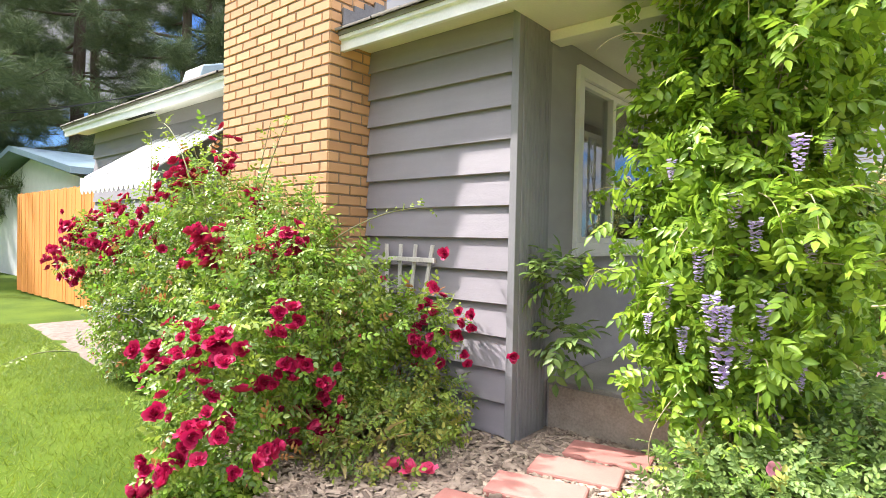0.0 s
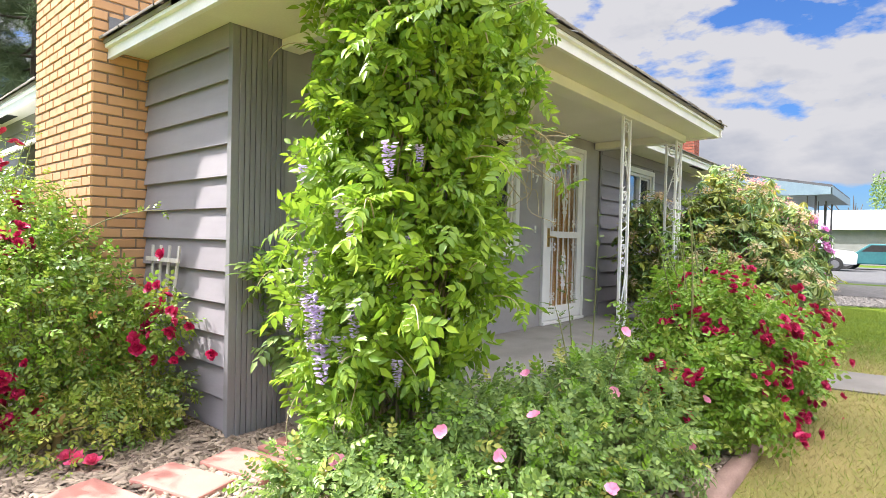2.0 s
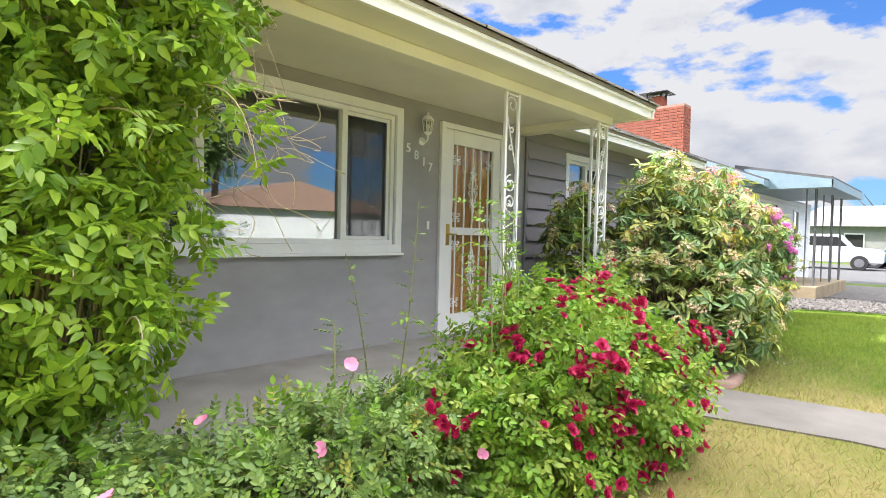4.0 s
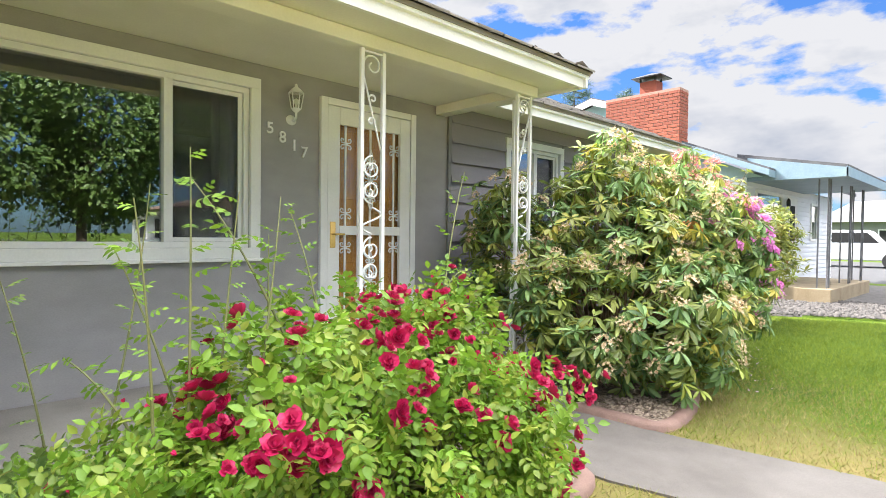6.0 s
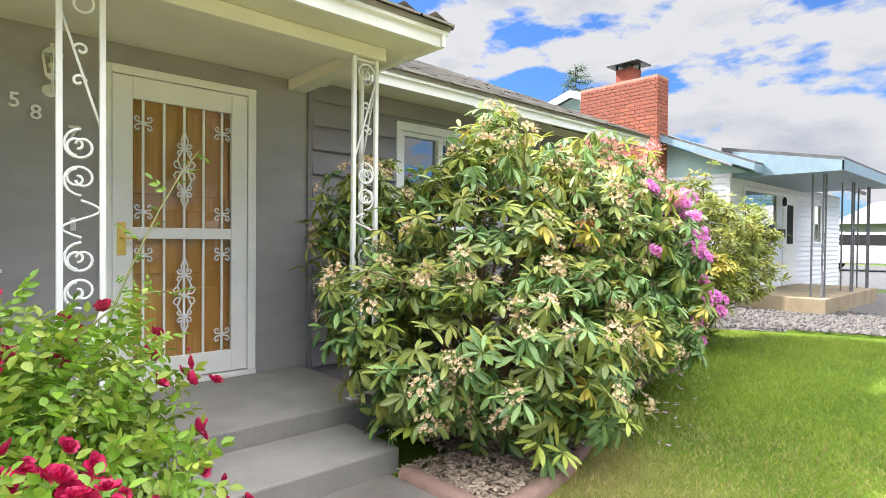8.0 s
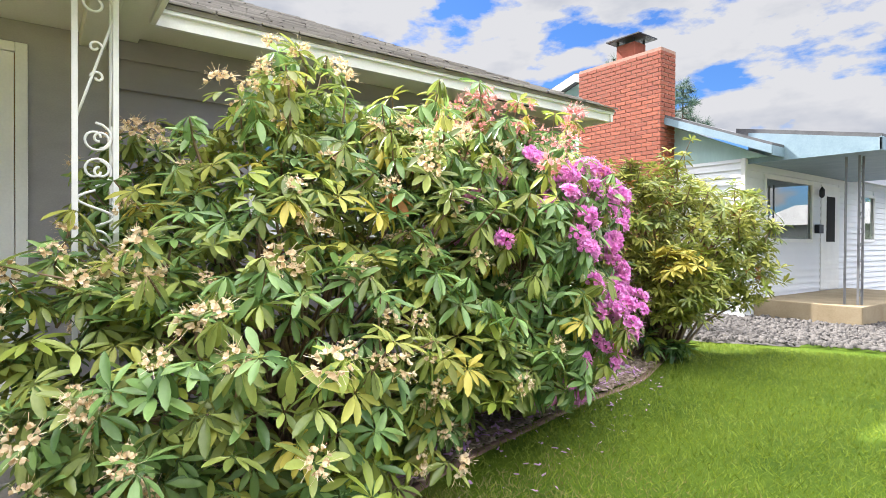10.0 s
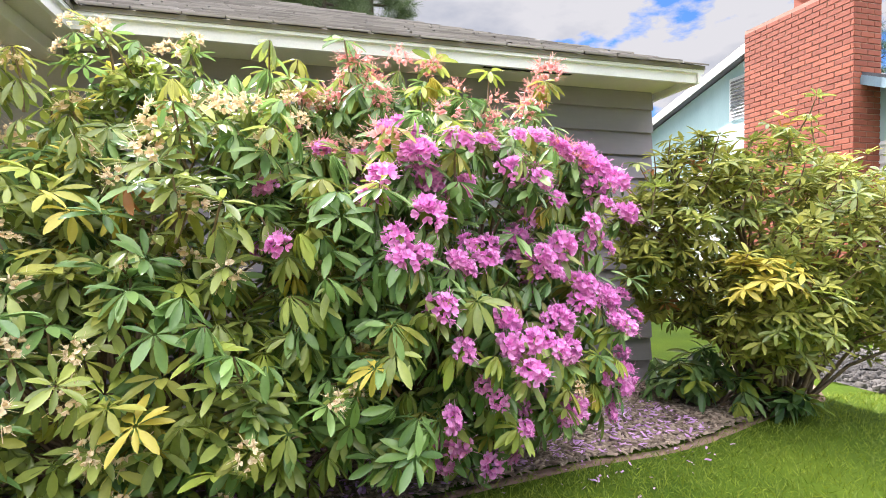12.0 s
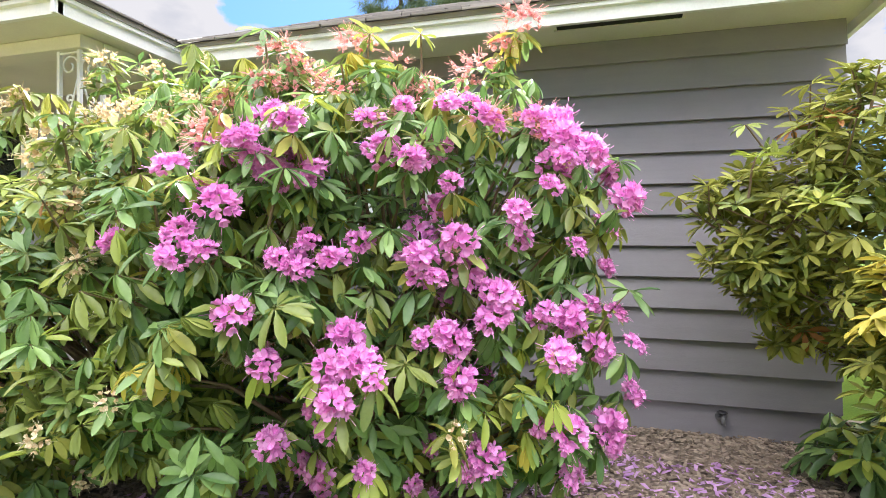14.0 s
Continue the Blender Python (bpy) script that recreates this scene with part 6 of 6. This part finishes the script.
def on_lawn(x, y):
    return not inside(BED_S, x, y) and not inside(BED_N, x, y) and not inside(PATHP, x, y) and not (x < FX and y > SY) and not (x < -0.17 and 3.2 < y < 8.1) and y < 13.9 + max(0, (x + 1.2) * 0.45)


def dryness(x, y):
    return 0.52 * min(max((10.3 - y) / 2.5, 0), 1) * min(max((x + 1.2) / 1.4, 0), 1) + 0.5 * noise.noise(Vector((x * 0.6, y * 0.6, 0))) + 0.12


grass("grass", 200000, (-1.2, 4.6, 7.5, 15.5), 61, L_GRASS, 0.042, lambda x, y: on_lawn(x, y) and random.random() > dryness(x, y), "short mown green grass blades")
grass("grass", 130000, (-9.0, 0.6, -1.5, 2.2), 62, L_GRASS, 0.042, lambda x, y: on_lawn(x, y) and random.random() > dryness(x, y), "short mown green grass blades")
grass("dry_grass", 110000, (0.2, 3.6, 2.2, 10.5), 63, L_DRY, 0.036, lambda x, y: on_lawn(x, y) and random.random() < dryness(x, y) + 0.15, "dry straw-coloured grass blades")
grass("grass", 60000, (0.2, 3.6, 2.2, 7.9), 64, L_GRASS, 0.042, lambda x, y: on_lawn(x, y) and random.random() > dryness(x, y), "short mown green grass blades")


# ---- garage, fence and pines beyond the house ----
gar = thing("garage", (-17.5, 7.0, 0), "white neighbouring garage with a low gabled roof", "garage")
gw = Build()
gw.prism([(-21, 4.2, 0), (-13.1, 4.2, 0), (-13.1, 4.2, 2.35), (-17, 4.2, 3.05), (-21, 4.2, 2.35)], (0, 0, 0), (0, 7, 0))
part("wall", gw, WHITE, gar)
for s in (1, -1):
    part("roof", Build().prism([(-17, 3.75, 3.20), (-17 + s * 4.5, 3.75, 2.39), (-17 + s * 4.5, 3.75, 2.52), (-17, 3.75, 3.33)], (0, 0, 0), (0, 8, 0)), NFASCIA, gar, "pale metal roof")
# no opening is cut: the shade inside is a near-black panel on the wall
box_part("doorway", (-16.2, -13.5, 4.15, 4.195, 0.05, 2.05), DARK, gar, "near-black panel imitating the shade inside an open doorway", bevel=0)
part("corner_post", Build().box(-13.35, -13.1, 4.10, 4.18, 0, 2.2), WHITE, gar)
fen = thing("fence", (-11.4, 3.2, gz(3.2)), "orange-stained cedar board fence", "fence")
bd = bpy.data.meshes.new("board")
tmp = Build()
tmp.add([(-0.068, -0.011, 0), (0.068, -0.011, 0), (0.068, 0.011, 0), (-0.068, 0.011, 0), (-0.068, -0.011, 1.86), (0.068, -0.011, 1.86), (0.068, 0.011, 1.86), (-0.068, 0.011, 1.86), (-0.04, -0.011, 1.90), (0.04, -0.011, 1.90), (0.04, 0.011, 1.90), (-0.04, 0.011, 1.90)],
        [(0, 1, 5, 4), (1, 2, 6, 5), (2, 3, 7, 6), (3, 0, 4, 7), (4, 5, 9, 8), (6, 7, 11, 10), (5, 6, 10, 9), (7, 4, 8, 11), (8, 9, 10, 11)])
bd.from_pydata(tmp.v, [], tmp.f)
bd.materials.append(FENCE)
for i in range(33):
    shared("board", bd, fen, Matrix.Translation((-13.6 + i * 0.145, 3.2 + 0.003 * (i % 3), gz(3.2) + 0.04 + 0.01 * math.sin(i * 2.1))))
for z in (0.45, 1.55):
    box_part("rail", (-13.7, -8.85, 3.215, 3.25, z, z + 0.09), FENCE, fen, bevel=0)


def tuft(n, length, width, seed):
    rng = np.random.default_rng(seed)
    d = unit(rng.normal(size=(n, 3)) + np.array([0.5, 0, 0.3]))
    strip = (np.array([(0.05, -width, 0), (0.05, width, 0), (1, width * 0.4, 0), (1, -width * 0.4, 0)]), np.array([(0, 1, 2, 3)]))
    return strew(strip, np.zeros((n, 3)), d, rng.normal(size=(n, 3)), length * rng.uniform(0.6, 1.1, n))


def conifer(name, x, y, h, spread, seed, material, label, bare=0.25, limbs=46, tufts=12, tuft_shape=None, dense=1.0):
    """A conifer: tapered trunk, limbs all round it and needle tufts along the limbs."""
    rng = np.random.default_rng(seed)
    z0 = gz(y) - 0.1
    tree = thing(name, (x, y, z0), label, "tree")
    lean = rng.normal(size=2) * 0.015
    tr = Build()
    tr.tube([(x + lean[0] * z + 0.06 * math.sin(z), y + lean[1] * z, z0 + z) for z in np.linspace(0, h, 14)], [0.19 * h / 15 * (1 - s) + 0.02 for s in np.linspace(0, 1, 14)], 9, False)
    part("trunk", tr, BARK, tree, smooth=True)
    lb = Build()
    P, A = [], []
    for i in range(limbs):
        s = bare + (1 - bare) * (i + rng.random()) / limbs
        z = h * s
        prof = (1 - s) ** 0.7 * min(1, (s - bare) * 6 + 0.45)
        L = spread * prof * rng.uniform(0.65, 1.15) + 0.25
        a = i * 2.399 + rng.normal() * 0.3
        rise = rng.uniform(-0.15, 0.25)
        o = np.array([x + lean[0] * z, y + lean[1] * z, z0 + z])
        tip = o + np.array([math.cos(a) * L, math.sin(a) * L, rise * L])
        mid = (o + tip) / 2 + np.array([0, 0, -0.10 * L])
        pts = [o * (1 - q) ** 2 + 2 * mid * q * (1 - q) + tip * q * q for q in np.linspace(0, 1, 6)]
        lb.tube([tuple(p) for p in pts], [0.05 * (1 - q) + 0.008 for q in np.linspace(0, 1, 6)], 5, False)
        for _ in range(int(tufts * (0.4 + L / spread) * dense)):
            q = rng.uniform(0.25, 1.0) ** 0.7
            p = o * (1 - q) ** 2 + 2 * mid * q * (1 - q) + tip * q * q
            off = rng.normal(size=3) * np.array([0.22, 0.22, 0.16]) * (0.4 + 0.7 * L / spread)
            P.append(p + off); A.append(unit(tip - o) + rng.normal(size=3) * 0.7)
    part("branchwork", lb, BARK, tree, smooth=True, kind="stuff")
    P, A = np.array(P), np.array(A)
    v, f = strew(tuft_shape, P, A, np.array([0, 0, 1.0]) + rng.normal(size=P.shape) * 0.4, rng.uniform(0.7, 1.3, len(P)))
    big_mesh("crown", v, f, material, tree, kind="stuff")
    return tree


PT = tuft(46, 0.42, 0.013, 71)
for i, (x, y, h, s) in enumerate(((-17.5, 8.3, 17, 3.2), (-20.5, 6.2, 19, 3.4), (-24.0, 4.4, 18, 3.4), (-21.0, 11.0, 18, 3.2), (-19.5, 12.2, 16, 2.6), (-26.0, 8.6, 20, 3.6), (-29, 2.5, 18, 3.6), (-19.0, 3.0, 16, 3.2), (-15.0, 10.2, 13, 2.6))):
    conifer("pine_tree", x, y, h, s, 80 + i, L_PINE, "tall dark pine with bare trunk and drooping needle clumps", 0.10, 64, 32, PT)
conifer("spruce_tree", -21.3, 48.0, 13.7, 3.6, 95, L_SPRUCE, "distant blue-green spruce behind the neighbouring house", 0.05, 90, 15, tuft(24, 0.42, 0.022, 73))
conifer("spruce_tree", -17.0, 33.5, 11.6, 2.7, 96, L_SPRUCE, "distant conifer top above the roof", 0.1, 70, 13, tuft(24, 0.38, 0.02, 74))

for i, (za, zb) in enumerate(((4.9, 4.4), (5.05, 4.5), (3.6, 3.4))):
    cb = Build().tube([(-24 + 18 * t, 3 + 3 * t + i * 0.3, za + (zb - za) * t - 0.5 * math.sin(math.pi * t)) for t in np.linspace(0, 1, 16)], 0.012, 5)
    tagged(part("overhead_cable", cb, BLACK), "thin dark overhead cable in front of the pines", "cable", "overhead cables")
cu_pole = thing("utility_pole", (-24.1, 3.2, 0), "wooden utility pole behind the garage", "utility pole")
part("pole", Build().tube([(-24.1, 3.2, -0.1), (-24.1, 3.2, 6.2)], [0.14, 0.11], 10), BARK, cu_pole)


# ---- the neighbouring house ----
NX, NS = -1.86, 16.43
nh = thing("neighbour_house", (-5.0, 19.5, 0), "white lap-sided bungalow with teal gables and a small porch", "house")
nw = part("wall", Build().box(-9.5, NX - 0.02, NS + 0.02, 24, 0.0, 2.62), NSIDE, nh)
z = 0.15
while z < 2.6:
    t_ = min(z + 0.115, 2.62)
    for p, q in ((-9.5, NX),):
        part("board", Build().prism([(p, NS + 0.019, z), (p, NS - 0.008, z), (p, NS + 0.014, t_), (p, NS + 0.019, t_)], (0, 0, 0), (q - p, 0, 0)), NSIDE, nw)
    for p, q in ((NS, 17.05), (18.95, 19.35), (20.25, 21.5), (22.2, 24.0)) if 1.3 < z < 2.42 else (((NS, 19.35), (20.25, 24.0)) if z < 2.42 else ((NS, 24.0),)):
        part("board", Build().prism([(NX - 0.019, p, z), (NX + 0.008, p, z), (NX - 0.014, p, t_), (NX - 0.019, p, t_)], (0, 0, 0), (0, q - p, 0)), NSIDE, nw)
    z += 0.115
box_part("corner_board", (NX - 0.05, NX + 0.012, NS - 0.012, NS + 0.05, 0.1, 2.62), WHITE, nh)
box_part("footing", (-9.5, NX - 0.03, NS + 0.03, 24, -0.1, 0.16), CONC, nh)
# low front gable of the end wall and its roof
part("gable", Build().prism([(-4.7, NS + 0.01, 2.62), (NX + 0.3, NS + 0.01, 2.62), (-4.4, NS + 0.01, 3.9), (-4.7, NS + 0.01, 3.9)], (0, 0, 0), (0, 0.1, 0)), TEAL, nh, "pale teal painted gable boards")
for xe in (-1.35,):
    xa = -4.4
    part("roof", Build().prism([(xa, NS - 0.28, 3.92), (xe, NS - 0.28, 2.66), (xe, NS - 0.28, 2.76), (xa, NS - 0.28, 4.02)], (0, 0, 0), (0, 8.2, 0)), NROOF, nh, "grey shingle roof")
    part("fascia", Build().prism([(xa, NS - 0.30, 3.86), (xe, NS - 0.30, 2.60), (xe, NS - 0.30, 2.72), (xa, NS - 0.30, 3.98)], (0, 0, 0), (0, 0.02, 0)), NFASCIA, nh)
part("fascia", Build().box(-1.37, -1.345, NS - 0.28, 16.9, 2.58, 2.72), NFASCIA, nh)
# taller teal gable behind
part("upper_gable", Build().prism([(-10.6, 17.5, 2.6), (-4.7, 17.5, 2.6), (-4.7, 17.5, 4.5), (-5.9, 17.5, 4.92), (-10.6, 17.5, 3.62)], (0, 0, 0), (0, 0.15, 0)), TEAL, nh, "pale teal painted gable wall")
for xa, za, xb, zb in ((-5.9, 5.0, -10.9, 3.62), (-5.9, 5.0, -4.5, 4.5)):
    part("upper_roof", Build().prism([(xa, 17.25, za - 0.04), (xb, 17.25, zb - 0.04), (xb, 17.25, zb + 0.06), (xa, 17.25, za + 0.06)], (0, 0, 0), (0, 0.9 if xb < xa else 0.45, 0)), NROOF, nh)
    part("rake_board", Build().prism([(xa, 17.22, za - 0.14), (xb, 17.22, zb - 0.14), (xb, 17.22, zb + 0.03), (xa, 17.22, za + 0.03)], (0, 0, 0), (0, 0.025, 0)), WHITE, nh)
lv = part("gable_vent", Build().box(-6.72, -6.28, 17.47, 17.497, 3.72, 4.52), WHITE, nh, "white louvred gable vent")
for i in range(11):
    part("slat", Build().prism([(-6.67, 17.45, 3.77 + i * 0.065), (-6.67, 17.468, 3.80 + i * 0.065), (-6.67, 17.468, 3.815 + i * 0.065), (-6.67, 17.447, 3.785 + i * 0.065)], (0, 0, 0), (0.34, 0, 0)), GREYIRON, lv)


def n_window(y0, y1, z0, z1):
    w = part("window", Build().box(NX + 0.0, NX + 0.03, y0, y0 + 0.06, z0, z1).box(NX, NX + 0.03, y1 - 0.06, y1, z0, z1).box(NX, NX + 0.03, y0 + 0.06, y1 - 0.06, z0, z0 + 0.06).box(NX, NX + 0.03, y0 + 0.06, y1 - 0.06, z1 - 0.06, z1), WHITE, nh, "white-framed window")
    part("pane", Build().box(NX - 0.01, NX - 0.006, y0 + 0.05, y1 - 0.05, z0 + 0.05, z1 - 0.05), GLASS, w)
    # wide window: a dark sheet imitates the unlit room; narrow one: a cream blind
    part("blind", Build().box(NX - 0.018, NX - 0.014, y0 + 0.05, y1 - 0.05, z0 + 0.05, z1 - 0.05), ROOM if y1 - y0 > 1 else CREAM, w)


n_window(17.05, 18.95, 1.33, 2.42)
n_window(21.5, 22.2, 1.35, 2.35)
nd = box_part("door", (NX - 0.03, NX + 0.01, 19.36, 20.24, 0.45, 2.40), WHITE, nh, "white front door")
box_part("panel", (NX + 0.011, NX + 0.016, 19.6, 20.0, 1.35, 2.2), DARK, nd, bevel=0)
box_part("mailbox", (NX + 0.010, NX + 0.09, 19.05, 19.25, 1.50, 1.66), BLACK, nh, "black wall mailbox")
part("porch_lamp", Build().turned([(0.02, 0), (0.045, 0.03), (0.045, 0.14), (0.015, 0.19), (0, 0.21)], 8, (NX + 0.08, 19.18, 2.15)), BLACK, nh)
box_part("porch_slab", (NX + 0.002, -0.42, 16.75, 20.6, 0.0, 0.44), CONC_Y, nh, "yellowed concrete porch", bevel=0.015)
part("porch_roof", Build().prism([(NX - 0.2, 16.55, 3.0), (-0.18, 16.55, 2.66), (-0.18, 16.55, 2.76), (NX - 0.2, 16.55, 3.12)], (0, 0, 0), (0, 4.3, 0)), NROOF, nh)
box_part("porch_fascia", (-0.20, -0.17, 16.53, 20.87, 2.54, 2.72), NFASCIA, nh)
part("porch_end", Build().prism([(NX, 16.53, 2.54), (-0.17, 16.53, 2.54), (-0.17, 16.53, 2.70), (NX, 16.53, 3.02)], (0, 0, 0), (0, 0.02, 0)), NFASCIA, nh)
box_part("porch_ceiling", (NX + 0.01, -0.2, 16.6, 20.8, 2.55, 2.58), NFASCIA, nh)
for x, y in ((-0.54, 16.95), (-0.54, 18.9), (-0.54, 20.2)):
    pp = thing("iron_post", (x, y, 0.44), "thin dark wrought-iron porch post", "post", "neighbour porch posts")
    for dx, dy in ((0, 0), (0, 0.16), (-0.16, 0)):
        box_part("bar", (x + dx - 0.013, x + dx + 0.013, y + dy - 0.013, y + dy + 0.013, 0.44, 2.55), GREYIRON, pp, bevel=0)
    for k in range(9):
        sb = Build().tube([(x, y + 0.08 + u, zz) for u, zz in spiral(0, 0.62 + k * 0.22, 0.065, 1.1, k * 3.14, 1 if k % 2 else -1, 12)], 0.006, 4)
        part("scroll", sb, GREYIRON, pp)


def chimney_cap(ch):
    part("flue", Build().box(-4.0, -3.62, 16.12, 16.45, 4.55, 4.86), BRICK_R, ch, bevel=0.01)
    for dx in (-4.0, -3.66):
        for dy in (16.12, 16.41):
            part("cap_leg", Build().box(dx, dx + 0.03, dy, dy + 0.03, 4.86, 4.96), BLACK, ch)
    part("cap", Build().add([(-4.14, 16.0, 4.95), (-3.46, 16.0, 4.95), (-3.46, 16.56, 4.95), (-4.14, 16.56, 4.95), (-3.80, 16.28, 5.07), (-4.14, 16.0, 4.93), (-3.46, 16.0, 4.93), (-3.46, 16.56, 4.93), (-4.14, 16.56, 4.93)],
                            [(0, 1, 4), (1, 2, 4), (2, 3, 4), (3, 0, 4), (8, 7, 6, 5), (0, 5, 6, 1), (1, 6, 7, 2), (2, 7, 8, 3), (3, 8, 5, 0)]), BLACK, ch, "black metal rain cap")


brick_stack("chimney", -4.78, -3.04, 16.02, 16.46, 0.0, 4.58, 0.072, 0.212, BRICK_R, MORTAR_R, "wide red brick chimney of the neighbouring house with a black cap", "se", 2.2, 42, chimney_cap)


# ---- vehicles and far houses ----
def vehicle(at, heading, body, length, height, profile, label, cab):
    v = thing("car", at, label, "car")
    w = 0.9
    def tf(b):
        m = Matrix.Translation(at) @ Matrix.Rotation(heading, 4, "Z")
        b.v = [tuple(m @ Vector(p)) for p in b.v]
        return b
    part("body", tf(Build().prism([(x * length - length / 2, -w, z * height) for x, z in profile], (0, 0, 0), (0, 2 * w, 0))), body, v, bevel=0.05)
    for s in (-1, 1):
        gb = Build()
        gb.prism([(x * length - length / 2, s * (w - 0.004), z * height) for x, z in cab], (0, 0, 0), (0, s * 0.012, 0))
        part("side_window", tf(gb), DARK, v)
        for x in (0.19, 0.80):
            wb = Build()
            wb.turned([(0.0, 0), (0.33, 0.0), (0.35, 0.05), (0.35, 0.2), (0.33, 0.24), (0.0, 0.24)], 18)
            m2 = Matrix.Translation((x * length - length / 2, s * (w - 0.10) , 0.35)) @ Matrix.Rotation(radians(-90 * s), 4, "X")
            wb.v = [tuple(m2 @ Vector(p)) for p in wb.v]
            wheel = part("wheel", tf(wb), TYRE, v, "black tyre")
            rb = Build().turned([(0.0, 0.242), (0.20, 0.242), (0.20, 0.25), (0.0, 0.255)], 14)
            rb.v = [tuple(m2 @ Vector(p)) for p in rb.v]
            part("rim", tf(rb), GREYIRON, wheel)
    return v


SUV = [(0, 0.2), (0.99, 0.2), (1.0, 0.5), (0.96, 0.58), (0.74, 0.64), (0.63, 0.98), (0.08, 1.0), (0.01, 0.62)]
CARP = [(0, 0.22), (0.99, 0.22), (1.0, 0.5), (0.95, 0.6), (0.72, 0.66), (0.58, 1.0), (0.28, 1.0), (0.12, 0.68), (0.01, 0.62)]
vehicle((-0.2, 39.5, gz(20) + 0.05), radians(176), CAR_TEAL, 4.4, 1.42, CARP, "dark teal car parked in the far drive", [(0.2, 0.70), (0.66, 0.70), (0.56, 0.94), (0.3, 0.94)])
vehicle((-3.2, 35.5, gz(20) + 0.05), radians(4), CAR_WHITE, 4.6, 1.7, SUV, "white estate car parked in the far drive", [(0.1, 0.66), (0.7, 0.66), (0.61, 0.92), (0.12, 0.93)])


def far_house(at, w, d, h, rise, wall_m, roof_m, label, heading=0.0):
    hs = thing("house", at, label, "house")
    x, y, z = at
    m = Matrix.Translation(at) @ Matrix.Rotation(heading, 4, "Z")
    def tf(b):
        b.v = [tuple(m @ Vector(p)) for p in b.v]
        return b
    part("wall", tf(Build().box(-w / 2, w / 2, -d / 2, d / 2, 0, h)), wall_m, hs)
    part("roof", tf(Build().add([(-w / 2 - 0.4, -d / 2 - 0.4, h), (w / 2 + 0.4, -d / 2 - 0.4, h), (w / 2 + 0.4, d / 2 + 0.4, h), (-w / 2 - 0.4, d / 2 + 0.4, h), (-w / 2 + 1.2, 0, h + rise), (w / 2 - 1.2, 0, h + rise)],
                                [(0, 1, 5, 4), (1, 2, 5), (2, 3, 4, 5), (3, 0, 4), (3, 2, 1, 0)])), roof_m, hs)
    for s in (-1, 1):
        for k in (-0.32, -0.05, 0.25):
            wn_ = part("window", tf(Build().box(k * w - 0.6, k * w + 0.6, s * d / 2 - 0.03, s * d / 2 + 0.03, 0.9, 2.1)), WHITE, hs)
            part("pane", tf(Build().box(k * w - 0.52, k * w + 0.52, s * d / 2 - 0.04, s * d / 2 + 0.04, 0.98, 2.02)), DARK, wn_)
    return hs


PALE_ROOF = mat("pale_roof", (0.20, 0.20, 0.20), (0.28, 0.28, 0.275), 0.8, 3, 40, 0.2)
BROWN_ROOF = mat("brown_roof", (0.14, 0.085, 0.06), (0.22, 0.14, 0.10), 0.9, 3, 60, 0.3)
far_house((3.0, 56.0, 0.1), 22, 9, 2.6, 1.7, mat("far_wall", (0.22, 0.22, 0.21), (0.30, 0.30, 0.29), 0.7, 2, 20, 0.05), PALE_ROOF, "pale far house with a light grey roof beyond the drive")
far_house((27.0, 21.0, 0.1), 9, 14, 2.5, 1.8, NSIDE, BROWN_ROOF, "brown-roofed house across the street seen in the window glass")
pf = thing("picket_fence", (22, 4.8, gz(4)), "low white picket fence across the street", "fence")
pk = brick_mesh(0.09, 0.03, 1.0, WHITE)
for i in range(34):
    shared("picket", pk, pf, Matrix.Translation((22.0, 2.0 + i * 0.17, gz(4))) @ Matrix.Rotation(radians(-90), 4, "Z"))
for z in (0.3, 0.75):
    box_part("rail", (22.002, 22.03, 1.9, 7.8, z, z + 0.08), WHITE, pf, bevel=0)
flat_bed("road_street", [(9.1, -60), (16, -60), (16, 60), (9.1, 60)], ASPHALT, 0.06, "grey asphalt street in front of the gardens", "road")


def leafy_tree(x, y, h, r, seed, label, n=26000):
    rng = np.random.default_rng(seed)
    z0 = gz(y) - 0.05
    tree = thing("leafy_tree", (x, y, z0), label, "tree")
    part("trunk", Build().tube([(x + 0.1 * math.sin(s * 3), y, z0 + s * h * 0.55) for s in np.linspace(0, 1, 7)], [0.22 * (1 - 0.6 * s) for s in np.linspace(0, 1, 7)], 9, False), BARK, tree, smooth=True)
    blobs = [((x + rng.normal() * r * 0.4, y + rng.normal() * r * 0.4, z0 + h * rng.uniform(0.38, 0.82)), (r * rng.uniform(0.4, 0.62),) * 3) for _ in range(16)]
    lb = Build()
    for c, _ in blobs:
        lb.tube([(x, y, z0 + h * 0.3), ((x + c[0]) / 2, (y + c[1]) / 2, z0 + h * 0.3 + (c[2] - z0 - h * 0.3) * 0.6), c], [0.09, 0.06, 0.02], 6, False)
    part("branchwork", lb, BARK, tree, smooth=True, kind="stuff")
    P, D = shell(blobs, n, rng, deep=0.5, floor=0.8, rough=0.4)
    v, f = strew(ROUND_LEAFLET, P, unit(D + rng.normal(size=D.shape) * 0.7), unit(D + np.array([0, 0, 0.6])), 0.22 * rng.uniform(0.6, 1.3, len(P)))
    big_mesh("crown", v, f, L_TREE, tree, kind="stuff")


leafy_tree(20.0, 9.2, 8.6, 3.5, 101, "round leafy tree across the street seen in the window glass")
leafy_tree(24.0, 1.0, 7.0, 2.6, 102, "leafy tree across the street")
leafy_tree(-3.0, 62.0, 7.5, 4.0, 103, "far leafy tree beyond the drive", 2600)
leafy_tree(9.0, 66.0, 8.0, 4.5, 104, "far leafy tree beyond the drive", 2600)
conifer("pine_tree", 23.0, 15.5, 15, 2.8, 105, L_PINE, "tall dark pine across the street seen in the window glass", 0.25, 40, 12, PT)
